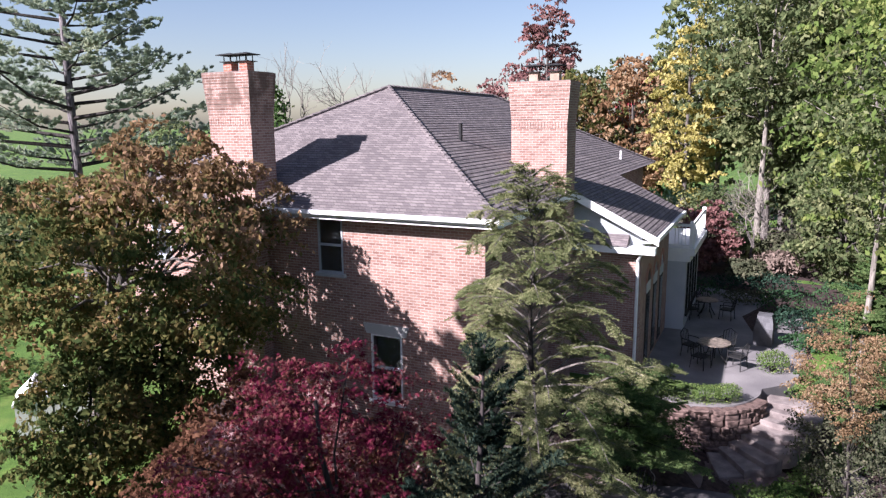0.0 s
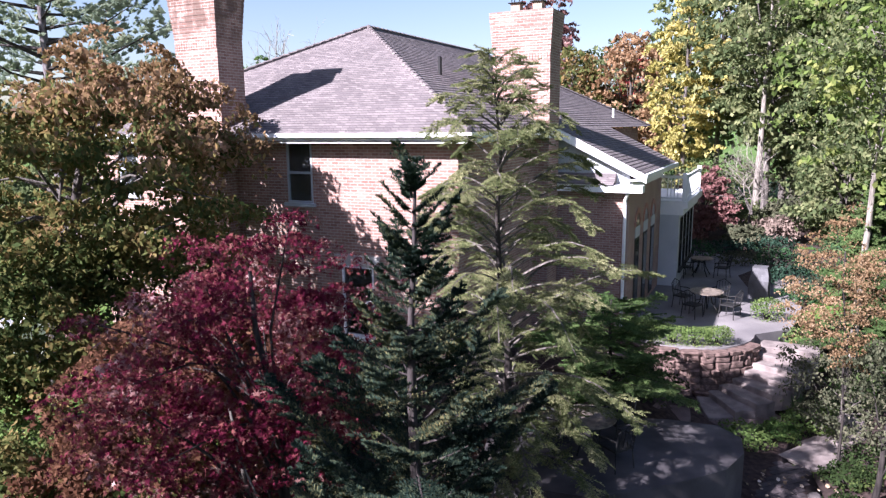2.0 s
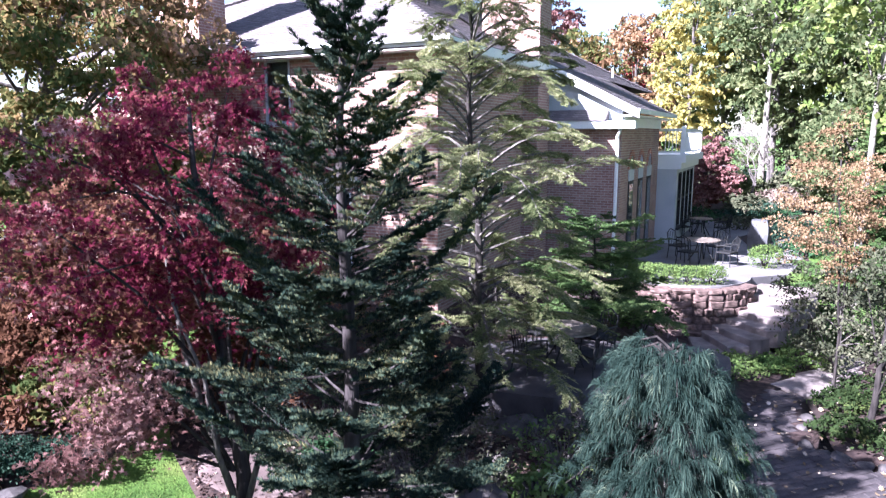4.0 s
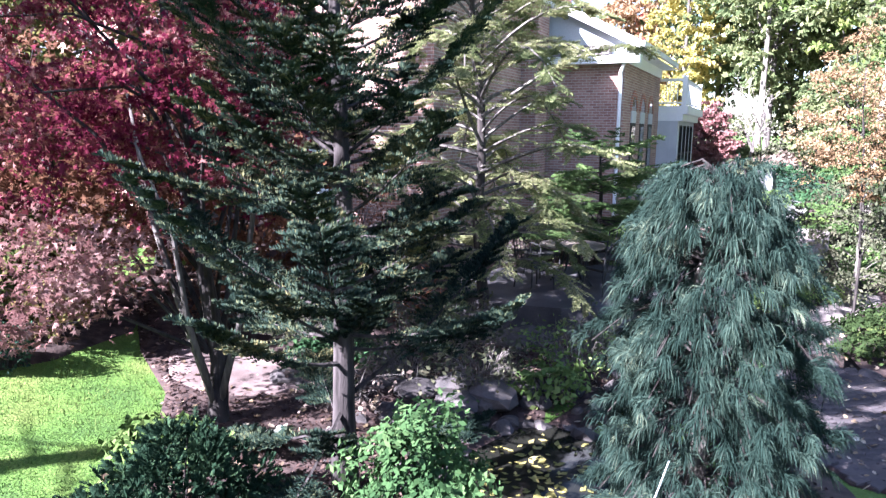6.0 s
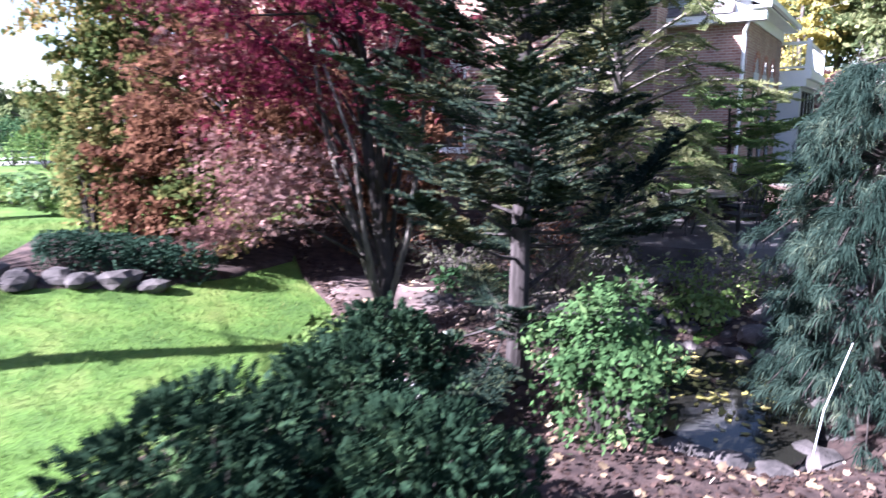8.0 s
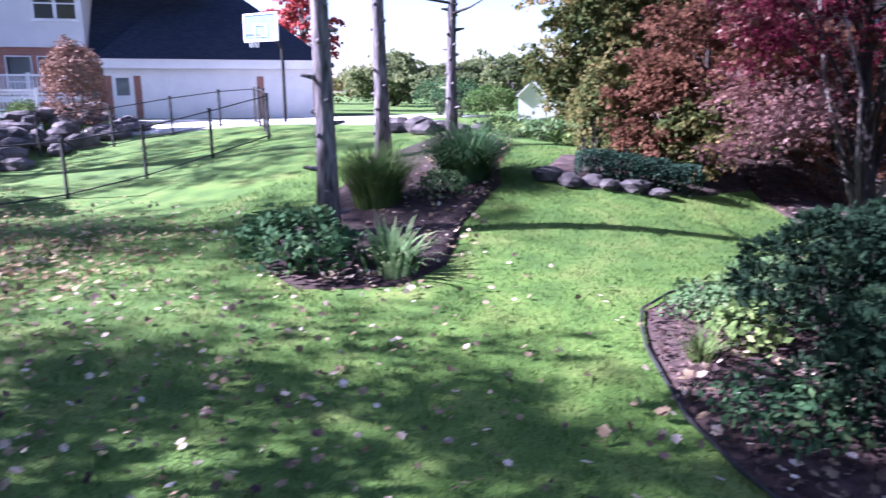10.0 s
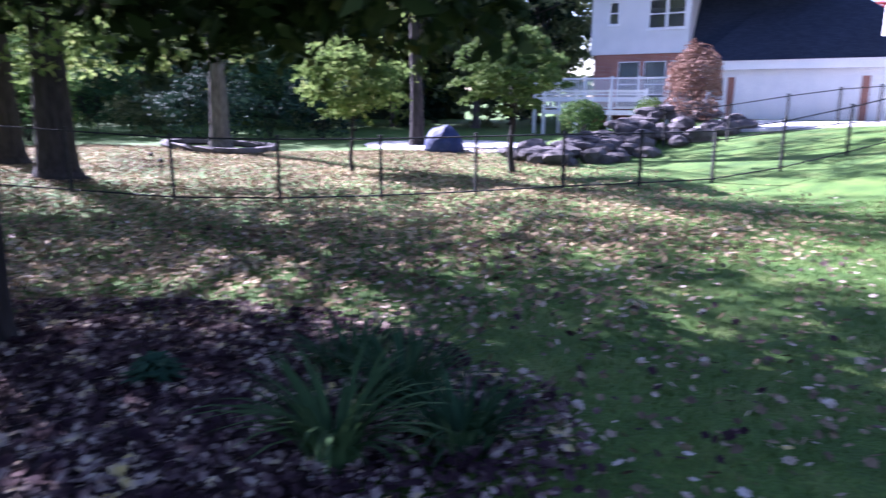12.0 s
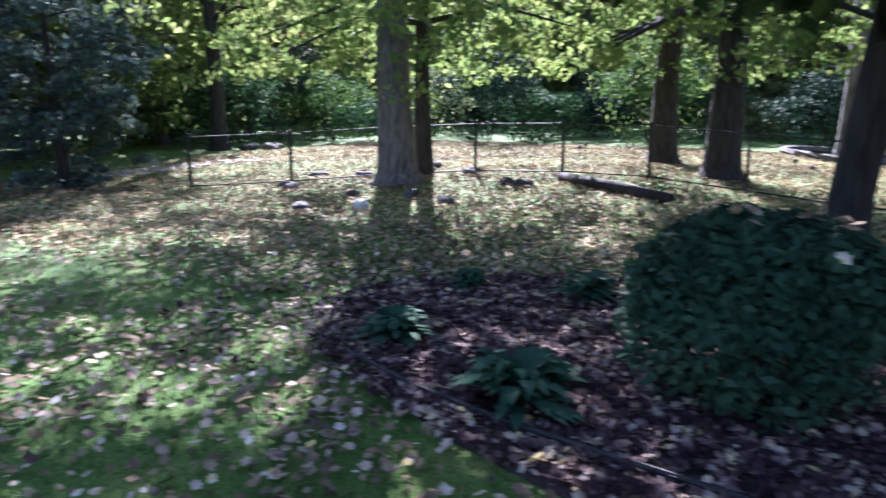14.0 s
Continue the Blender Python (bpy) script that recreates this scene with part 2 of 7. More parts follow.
L_SPRUCE = leaf_mat("spruce_needle", [(0.0, (0.006, 0.014, 0.011)), (0.45, (0.016, 0.034, 0.025)), (0.72, (0.055, 0.075, 0.038)), (1.0, (0.19, 0.165, 0.06))], 0.1, patch=1.1)
L_HEMLOCK = leaf_mat("hemlock_needle", [(0.0, (0.055, 0.085, 0.028)), (0.5, (0.16, 0.19, 0.065)), (1.0, (0.44, 0.42, 0.21))], 0.36, patch=1.2)
L_CEDAR = leaf_mat("blue_cedar_needle", [(0.0, (0.007, 0.018, 0.014)), (0.5, (0.018, 0.04, 0.031)), (0.88, (0.046, 0.077, 0.055)), (1.0, (0.12, 0.15, 0.09))], 0.18, patch=2.2)
L_PINE = leaf_mat("blue_pine_needle", [(0.0, (0.08, 0.12, 0.1)), (0.6, (0.16, 0.22, 0.17)), (1.0, (0.3, 0.33, 0.2))], 0.3)
L_SHRUB = leaf_mat("shrub_leaf", [(0.0, (0.014, 0.05, 0.018)), (0.6, (0.035, 0.095, 0.035)), (1.0, (0.1, 0.17, 0.05))], 0.2, patch=1.5)
L_FRESH = leaf_mat("fresh_green_leaf", [(0.0, (0.02, 0.058, 0.018)), (0.6, (0.05, 0.115, 0.034)), (1.0, (0.12, 0.2, 0.06))], 0.25, patch=1.5)
L_YEW = leaf_mat("dark_box_leaf", [(0.0, (0.008, 0.026, 0.016)), (0.6, (0.02, 0.052, 0.032)), (1.0, (0.05, 0.095, 0.06))], 0.12, patch=1.5)
L_BLUEYEW = leaf_mat("blue_yew_leaf", [(0.0, (0.025, 0.05, 0.045)), (0.6, (0.06, 0.1, 0.085)), (1.0, (0.13, 0.19, 0.14))], 0.2, patch=1.5)
L_BUSH = leaf_mat("glossy_bush_leaf", [(0.0, (0.01, 0.033, 0.018)), (0.6, (0.026, 0.068, 0.038)), (1.0, (0.07, 0.125, 0.07))], 0.12, patch=1.5)
L_HOSTA = leaf_mat("perennial_leaf", [(0.0, (0.014, 0.05, 0.028)), (0.6, (0.03, 0.09, 0.048)), (1.0, (0.08, 0.16, 0.08))], 0.2, patch=2.0)
L_WPINE = leaf_mat("white_pine_needle", [(0.0, (0.16, 0.23, 0.16)), (0.6, (0.28, 0.36, 0.25)), (1.0, (0.48, 0.5, 0.32))], 0.45)
L_WOOD = leaf_mat("woodland_leaf", [(0.0, (0.055, 0.092, 0.034)), (0.5, (0.13, 0.175, 0.062)), (1.0, (0.34, 0.36, 0.15))], 0.48)
L_DUSKY = leaf_mat("dusky_red_leaf", [(0.0, (0.15, 0.06, 0.06)), (0.6, (0.28, 0.13, 0.12)), (1.0, (0.42, 0.29, 0.25))], 0.35)
L_COPPER = leaf_mat("copper_leaf", [(0.0, (0.06, 0.024, 0.018)), (0.5, (0.16, 0.07, 0.035)), (0.85, (0.28, 0.13, 0.07)), (1.0, (0.42, 0.24, 0.17))], 0.45)
L_FALLEN = leaf_mat("fallen_leaf", [(0.0, (0.05, 0.03, 0.026)), (0.35, (0.16, 0.115, 0.065)), (0.55, (0.28, 0.2, 0.11)), (0.78, (0.52, 0.42, 0.31)), (0.93, (0.7, 0.62, 0.52)), (1.0, (0.6, 0.46, 0.13))], 0.15, patch=5.0)
L_CARPET = leaf_mat("tan_leaf", [(0.0, (0.09, 0.055, 0.03)), (0.4, (0.24, 0.165, 0.08)), (0.8, (0.44, 0.33, 0.16)), (1.0, (0.6, 0.48, 0.26))], 0.15, patch=0.6)
L_LITTER = leaf_mat("litter_leaf", [(0.0, (0.025, 0.012, 0.018)), (0.42, (0.055, 0.03, 0.034)), (0.62, (0.16, 0.1, 0.09)), (0.8, (0.42, 0.33, 0.25)), (0.9, (0.55, 0.43, 0.2)), (1.0, (0.6, 0.46, 0.12))], 0.1, patch=5.0)
L_GRASS = leaf_mat("grass_blade", [(0.0, (0.04, 0.107, 0.013)), (0.6, (0.08, 0.16, 0.022)), (1.0, (0.19, 0.23, 0.055))], 0.35, patch=0.7)
L_ORANGE2 = leaf_mat("pale_orange_leaf", [(0.0, (0.13, 0.08, 0.035)), (0.5, (0.27, 0.165, 0.075)), (1.0, (0.42, 0.3, 0.17))], 0.35)
L_OLIVE = leaf_mat("olive_leaf", [(0.0, (0.035, 0.045, 0.025)), (0.5, (0.085, 0.095, 0.05)), (1.0, (0.19, 0.18, 0.11))], 0.25)
L_HEMGREEN = leaf_mat("green_hemlock_needle", [(0.0, (0.035, 0.08, 0.02)), (0.5, (0.075, 0.14, 0.035)), (1.0, (0.2, 0.26, 0.08))], 0.25)
L_IRIS = leaf_mat("strap_leaf", [(0.0, (0.04, 0.1, 0.03)), (0.6, (0.09, 0.18, 0.06)), (1.0, (0.25, 0.28, 0.12))], 0.25, patch=1.5)


# ---- meshes ----
class Build:
    """Collects faces for one mesh."""

    def __init__(self):
        self.v, self.f = [], []

    def add(self, verts, faces):
        k = len(self.v)
        self.v += [tuple(p) for p in verts]
        self.f += [tuple(i + k for i in f) for f in faces]
        return self

    def box(self, x0, x1, y0, y1, z0, z1, m=None):
        c = [Vector((x, y, z)) for z in (z0, z1) for y in (y0, y1) for x in (x0, x1)]
        if m is not None:
            c = [m @ p for p in c]
        return self.add(c, [(0, 2, 3, 1), (4, 5, 7, 6), (0, 1, 5, 4), (1, 3, 7, 5), (3, 2, 6, 7), (2, 0, 4, 6)])

    def prism(self, outline, axis, a, b):
        """An outline in the plane across an axis, drawn out from a to b along it."""
        def at(p, s):
            return {"x": (s, p[0], p[1]), "y": (p[0], s, p[1]), "z": (p[0], p[1], s)}[axis]
        n = len(outline)
        return self.add([at(p, a) for p in outline] + [at(p, b) for p in outline],
                        [tuple(range(n))[::-1], tuple(range(n, 2 * n))] + [(i, (i + 1) % n, n + (i + 1) % n, n + i) for i in range(n)])

    def tube(self, pts, radii, sides=7, close=True):
        k0, n = len(self.v), len(pts)
        pts = [Vector(p) for p in pts]
        for i, p in enumerate(pts):
            d = (pts[min(i + 1, n - 1)] - pts[max(i - 1, 0)]).normalized()
            a = d.cross(Vector((0.3, 0.9, 0.2))).normalized()
            b = d.cross(a)
            for s in range(sides):
                w = 2 * math.pi * s / sides
                self.v.append(tuple(p + float(radii[i]) * (math.cos(w) * a + math.sin(w) * b)))
        for i in range(n - 1):
            for s in range(sides):
                self.f.append((k0 + i * sides + s, k0 + i * sides + (s + 1) % sides, k0 + (i + 1) * sides + (s + 1) % sides, k0 + (i + 1) * sides + s))
        if close:
            self.f += [tuple(k0 + s for s in range(sides)), tuple(k0 + (n - 1) * sides + s for s in range(sides))[::-1]]
        return self

    def pierced(self, axis, a0, a1, t0, t1, z0, z1, holes):
        """A wall along an axis, of thickness t0 to t1, with openings (a0, a1, z0, z1) that go through it."""
        us = sorted({a0, a1} | {u for q in holes for u in q[:2]})
        vs = sorted({z0, z1} | {v for q in holes for v in q[2:]})
        n, m, k0 = len(us), len(vs), len(self.v)
        for t in (t0, t1):
            self.v += [(u, t, v) if axis == "x" else (t, u, v) for u in us for v in vs]

        def solid(i, j):
            return 0 <= i < n - 1 and 0 <= j < m - 1 and not any(q[0] <= us[i] and us[i + 1] <= q[1] and q[2] <= vs[j] and vs[j + 1] <= q[3] for q in holes)

        def at(i, j, side):
            return k0 + side * n * m + i * m + j

        for i in range(n - 1):
            for j in range(m - 1):
                if solid(i, j):
                    for sd in (0, 1):
                        self.f.append((at(i, j, sd), at(i + 1, j, sd), at(i + 1, j + 1, sd), at(i, j + 1, sd)))
                    for di, dj, p, q in ((-1, 0, (i, j), (i, j + 1)), (1, 0, (i + 1, j), (i + 1, j + 1)), (0, -1, (i, j), (i + 1, j)), (0, 1, (i, j + 1), (i + 1, j + 1))):
                        if not solid(i + di, j + dj):
                            self.f.append((at(*p, 0), at(*q, 0), at(*q, 1), at(*p, 1)))
        return self

    def mesh(self, name, smooth=False):
        me = bpy.data.meshes.new(name)
        me.from_pydata(self.v, [], self.f)
        bm = bmesh.new()
        bm.from_mesh(me)
        bmesh.ops.recalc_face_normals(bm, faces=bm.faces)
        bm.to_mesh(me)
        bm.free()
        if smooth:
            me.polygons.foreach_set("use_smooth", [True] * len(me.polygons))
        return me


def part(name, build, material, parent=None, label="", smooth=False):
    me = build.mesh(name, smooth) if isinstance(build, Build) else build
    me.materials.append(material)
    ob = new(name, me)
    if parent is not None:
        ob.parent = parent
    return tagged(ob, label)


def thing(name, m, label, category, group="", kind=""):
    e = new(name)
    e.empty_display_size = 0.2
    e.matrix_basis = m
    return tagged(e, label, category, group, kind)


def cards(name, polys):
    """A mesh of loose faces from an array of shape (count, corners, 3)."""
    n, k, _ = polys.shape
    me = bpy.data.meshes.new(name)
    me.vertices.add(n * k), me.loops.add(n * k), me.polygons.add(n)
    me.vertices.foreach_set("co", polys.reshape(-1).astype(np.float32))
    me.loops.foreach_set("vertex_index", np.arange(n * k, dtype=np.int32))
    me.polygons.foreach_set("loop_start", np.arange(0, n * k, k, dtype=np.int32))
    me.update(calc_edges=True)
    return me


def unit(a):
    return a / np.maximum(np.linalg.norm(a, axis=-1, keepdims=True), 1e-9)


def leaves_at(p, size, r, flat=0.35, out=None, hang=0.0):
    """Leaf-shaped faces (kites) at the points p, turned at random, more level than upright."""
    n = len(p)
    nrm = unit(r.normal(size=(n, 3)) + np.array([0, 0, flat * 3]))
    if out is not None:
        nrm = unit(nrm + out)
    a = unit(np.cross(nrm, r.normal(size=(n, 3))) + np.array([0, 0, -hang]))
    b = unit(np.cross(nrm, a))
    s = size * r.uniform(0.6, 1.3, (n, 1))
    return np.stack([p - a * s, p - 0.1 * a * s + b * s * 0.55, p + a * s + nrm * s * 0.15, p - 0.1 * a * s - b * s * 0.55], 1)


LOBES = np.array([(0, -0.8), (0.3, -0.52), (0.68, -0.5), (0.62, -0.05), (0.85, 0.3), (0.5, 0.48), (0.0, 1.0), (-0.5, 0.45), (-0.88, 0.25), (-0.6, -0.05), (-0.7, -0.45), (-0.3, -0.5)])


def lobed_at(p, size, r, flat=1.1):
    """Lobed maple leaves lying at the points p, a little curled."""
    n = len(p)
    nrm = unit(r.normal(size=(n, 3)) + np.array([0, 0, flat * 2.2]))
    a = unit(np.cross(nrm, r.normal(size=(n, 3))))
    b = np.cross(nrm, a)
    s = (size * r.uniform(0.55, 1.3, (n, 1)))[:, None]
    x, y = LOBES[None, :, :1], LOBES[None, :, 1:]
    curl = r.uniform(-0.1, 0.45, (n, 1, 1)) * (x * x + y * y * 0.5)
    return p[:, None] + s * (a[:, None] * x + b[:, None] * y + nrm[:, None] * curl)


PALM = np.array([(0, -0.35), (0.75, -0.45), (0.25, 0.02), (0.8, 0.5), (0.16, 0.3), (0.0, 1.0), (-0.16, 0.3), (-0.8, 0.5), (-0.25, 0.02), (-0.75, -0.45)])


def palm_at(p, size, r):
    """Palmate maple leaves that hang from the points p, their fingers drooping."""
    n = len(p)
    nrm = unit(r.normal(size=(n, 3)) * 0.8 + np.array([0, 0, 1.0]))
    a = unit(np.cross(nrm, r.normal(size=(n, 3))))
    b = unit(np.cross(nrm, a) + np.array([0, 0, -0.5]))
    s = (size * r.uniform(0.6, 1.3, (n, 1)))[:, None]
    x, y = PALM[None, :, :1], PALM[None, :, 1:]
    return p[:, None] + s * (a[:, None] * x + b[:, None] * y - nrm[:, None] * 0.35 * (x * x + y * y * 0.5))


def smooth(a, b, x):
    t = np.clip((np.asarray(x, float) - a) / (b - a), 0, 1)
    return t * t * (3 - 2 * t)


def ground_z(x, y):
    """The height of the land: it rises to the neighbour's drive, to the terrace and into the woods, and falls to the brick walk."""
    x, y = np.asarray(x, float), np.asarray(y, float)
    h = 1.15 * smooth(2, 11, y + 0.15 * (x + 8)) * smooth(-1, -8, x) * (1 - 0.25 * smooth(-20, -28, x))
    h = h + 0.9 * smooth(11, 15, y - 3.6 * smooth(-0.8, 1.0, x)) * smooth(-7, -3, x) * smooth(6.6, 4.2, x)
    h = h - 0.55 * smooth(3.5, 6.5, x) * smooth(6, 10, y) * smooth(20.8, 18.6, y)
    h = h + 0.9 * smooth(19, 24, y) * smooth(5.5, 8, x) + 0.7 * smooth(32, 44, y) * smooth(12, 18, x)
    h = h - 0.45 * np.exp(-(((x - 2.1) / 1.3) ** 2 + ((y - 7.6) / 1.6) ** 2) ** 2)
    h = h + 0.3 * smooth(-9, -16, x) * smooth(-7, -12, y)
    h = h + 0.75 * np.exp(-(((x + 25.2) / 2.4) ** 2 + ((y - 6.2) / 3.2) ** 2))
    return h + 0.03 * np.sin(x * 0.9 + 1) * np.cos(y * 0.8)


def gz(x, y):
    return float(ground_z(x, y))


# ---- plants ----
def crown_points(r, centre, radii, clumps, per, spread):
    """Leaf places in small drooping tiers that sit in the outer shell of an egg-shaped crown, with gaps between."""
    d = unit(r.normal(size=(clumps, 3)))
    q = d * r.uniform(0.4, 1.04, (clumps, 1)) ** 0.55
    q *= (1 + 0.25 * np.sin(q[:, :1] * 5 + 1) * np.cos(q[:, 1:2] * 4))
    c = np.array(centre) + q * np.array(radii)
    return c, tiers(r, c, per, spread)


def tiers(r, c, per, spread):
    """Leaf places in flat tiers round the points c: each a ragged fan of twigs that droops at its rim."""
    n = len(c)
    s = 1.45 * spread * r.uniform(0.5, 1.35, (n, 1))
    az = np.round(r.uniform(0, 7, (n, per))) * 0.9 + r.uniform(0, 6.28, (n, 1)) + r.normal(size=(n, per)) * 0.16
    u = r.uniform(0.02, 1, (n, per)) ** 0.6
    k = s * u * r.uniform(0.75, 1.1, (n, per))
    tilt = r.normal(size=(n, 2, 1)) * 0.22
    x, y = k * np.cos(az), k * np.sin(az)
    z = -0.42 * s * u * u + tilt[:, 0] * x + tilt[:, 1] * y + r.normal(size=(n, per)) * 0.1 * s
    return (c[:, None] + np.stack([x, y, z], -1)).reshape(-1, 3)


def broadleaf(name, x, y, height, crown, leaf, barkm, label, radius=0.18, clumps=140, per=60, size=0.09, spread=0.35, low=0.35, lean=(0, 0), seed=1, group="", limbs=14, z=None, category="tree", far=False, floor=0.0, lobed=False, skirt=(), top=None):
    """crown: the half width and half height of the leafy part; low: where the first limb leaves the trunk."""
    r = np.random.default_rng(seed)
    z = gz(x, y) - 0.05 if z is None else z
    t = thing(name, pose(x, y, z), label, category, group)
    cz = height - crown[1]
    c, p = crown_points(r, (lean[0], lean[1], cz), (crown[0], crown[0], crown[1]), clumps, per, spread)
    if skirt:
        n, r0, r1, z0, z1, a0, a1 = skirt
        az, rr = r.uniform(a0, a1, n), np.sqrt(r.uniform(r0 * r0, r1 * r1, n))
        low_c = np.stack([lean[0] + rr * np.cos(az), lean[1] + rr * np.sin(az), r.uniform(z0, z1, n)], -1)
        c, p = c[c[:, 2] > floor], p[p[:, 2] > floor]
        c, p = np.concatenate([c, low_c]), np.concatenate([p, (lambda q: q[q[:, 2] > 2.15])(tiers(r, low_c, per, spread))])
    else:
        c, p = c[c[:, 2] > floor], p[p[:, 2] > floor]
    b = Build()
    k = 7
    pts = [Vector((lean[0] * (i / k) ** 1.5 + 0.04 * math.sin(i * 2.1 + seed), lean[1] * (i / k) ** 1.5 + 0.04 * math.cos(i * 1.7 + seed), (height * 0.9) * i / k)) for i in range(k + 1)]
    b.tube([pts[0], pts[0].lerp(pts[1], 0.06), pts[0].lerp(pts[1], 0.16), pts[0].lerp(pts[1], 0.35)] + pts[1:], [radius * q + 0.01 for q in (1.75, 1.35, 1.1, 1.0)] + [radius * (1 - 0.85 * i / k) + 0.01 for i in range(1, k + 1)], 11)
    part("trunk", b, barkm, t, smooth=True)
    b = Build()
    for i in r.choice(len(c), min(limbs, len(c)), replace=False):
        b = b if far else Build()
        s = low + (0.85 - low) * r.uniform(0, 1)
        s = min(s, max(low, (c[i][2] - 0.2) / height))
        j = s / 0.9 * k
        a = pts[min(int(j), k - 1)].lerp(pts[min(int(j) + 1, k)], j % 1)
        e = Vector(c[i])
        mid = a.lerp(e, 0.5) + Vector((r.normal() * 0.1, r.normal() * 0.1, 0.12 * (e - a).length))
        w = radius * 0.42 * (1 - 0.6 * s)
        b.tube([a, a.lerp(mid, 0.5), mid, mid.lerp(e, 0.6), e], [w, w * 0.8, w * 0.6, w * 0.4, 0.008], 5)
        if not far:
            part("limb", b, barkm, t, smooth=True)
    if far:
        tagged(part("branchwork", b, barkm, t, smooth=True), kind="stuff")
    if top:
        high = p[:, 2] + 0.45 * (p[:, 0] - lean[0]) + r.normal(size=len(p)) * 0.6 > top[0]
        part("upper_crown", cards("upper_crown", leaves_at(p[high], size, r, hang=0.7)), top[1], t)
        p = p[~high]
    part("crown", cards("crown", palm_at(p, size, r) if lobed else leaves_at(p, size, r, hang=0.7)), leaf, t)
    return t


def needles_along(a, d, up, length, needle, r, count):
    """Needles in a feather on both sides of, and above, twigs that start at a and go along d."""
    n = len(a)
    s = np.linspace(0.02, 1, count)[None, :, None]
    side = unit(np.cross(d, up))
    base = a[:, None] + d[:, None] * s * length[:, None, None]
    out = []
    for sg, lift in ((1, 0.15), (-1, 0.15), (0.25, 0.9)):
        dr = unit(d[:, None] * 0.75 + sg * side[:, None] + lift * up[:, None] + r.normal(size=(n, count, 3)) * 0.15)
        nl = needle * (1.1 - 0.55 * s)
        w = d[:, None] * needle * 0.24 + 0 * dr
        out.append(np.stack([base - w, base + w, base + dr * nl], 2).reshape(-1, 3, 3))
    return np.concatenate(out)


def conifer(name, x, y, height, radius, leaf, barkm, label, trunk=0.13, whorls=22, arms=7, droop=0.25, twig=0.5, needle=0.05, count=9, base=0.6, seed=1, density=1.0, tips=0.0, z=None, group="", taper=1.0, bare=0.12, side=4, lift=0.0, wild=0.05, thin=0.0):
    """A spruce-like tree: whorls of arms, each feathered with twigs of needles."""
    r = np.random.default_rng(seed)
    z = gz(x, y) - 0.05 if z is None else z
    t = thing(name, pose(x, y, z), label, "tree", group)
    b = Build()
    k = 8
    b.tube([(0.05 * math.sin(i * 1.3 + seed) * i / k, 0.05 * math.cos(i + seed) * i / k, height * i / k) for i in range(k + 1)], [trunk * (1.3 if i == 0 else 1) * (1 - i / k) + 0.012 for i in range(k + 1)], 9)
    part("trunk", b, barkm, t, smooth=True)
    b, A, D, L, U = Build(), [], [], [], []
    for w in range(whorls):
        h = base + (height - base) * (w + r.uniform(-0.3, 0.3)) / whorls
        f = 1 - (h - base) / (height - base)
        reach = radius * (max(f, 0.02) ** taper) * (0.92 + 0.15 * r.uniform())
        if h < base + 0.1 * (height - base):
            reach *= 0.75
        for j in range(arms):
            az = 2 * math.pi * (j + 0.5 * (w % 2) + r.uniform(-0.25, 0.25) - wild + 2 * wild * r.uniform()) / arms
            h0 = h
            h = h0 + wild * r.normal() * 0.8
            if h0 < thin and j % 2:
                continue
            ln = max(reach * r.uniform(0.7 - wild, 1.15), 0.12)
            o = np.array([math.cos(az), math.sin(az), 0.0])
            rise = (lift + 0.35) * (1 - f) + lift * 0.3 - droop * f + wild * r.normal()
            n = 6
            path = [np.array([0, 0, h]) + o * ln * s + np.array([0, 0, ln * (rise * s + (0.18 - tips) * s * s)]) for s in np.linspace(0, 1, n)]
            b.tube(path, [0.02 * f + 0.007] + [(0.014 * f + 0.005) * (1 - s) + 0.003 for s in np.linspace(0.2, 1, n - 1)], 4)
            m = max(int(ln * 16 * density), 4)
            h = h0
            for s in np.linspace(bare if h0 > thin else max(bare, 0.42), 1.0, m):
                q = s * (n - 1)
                i0 = min(int(q), n - 2)
                pos = path[i0] + (path[i0 + 1] - path[i0]) * (q - i0)
                dr = unit(path[i0 + 1] - path[i0])
                sd = np.array([-o[1], o[0], 0])
                for sg in (1, -1):
                    A.append(pos), D.append(unit(dr * 0.8 + sd * sg * r.uniform(0.7, 1.1) + np.array([0, 0, r.uniform(-0.35, 0.1) - tips])))
                    L.append(twig * (1.05 - 0.6 * s) * min(1, ln / 0.8) * r.uniform(0.6, 1.1)), U.append((0, 0, 1.0))
            A.append(path[-2]), D.append(unit(path[-1] - path[-2])), L.append(twig * 0.6), U.append((0, 0, 1.0))
    tagged(part("branchwork", b, barkm, t), kind="stuff")
    A, D, L = np.array(A), np.array(D), np.array(L)
    part("needles", cards("needles", shoots(A, D, L, needle, r, count, side)), leaf, t)
    return t


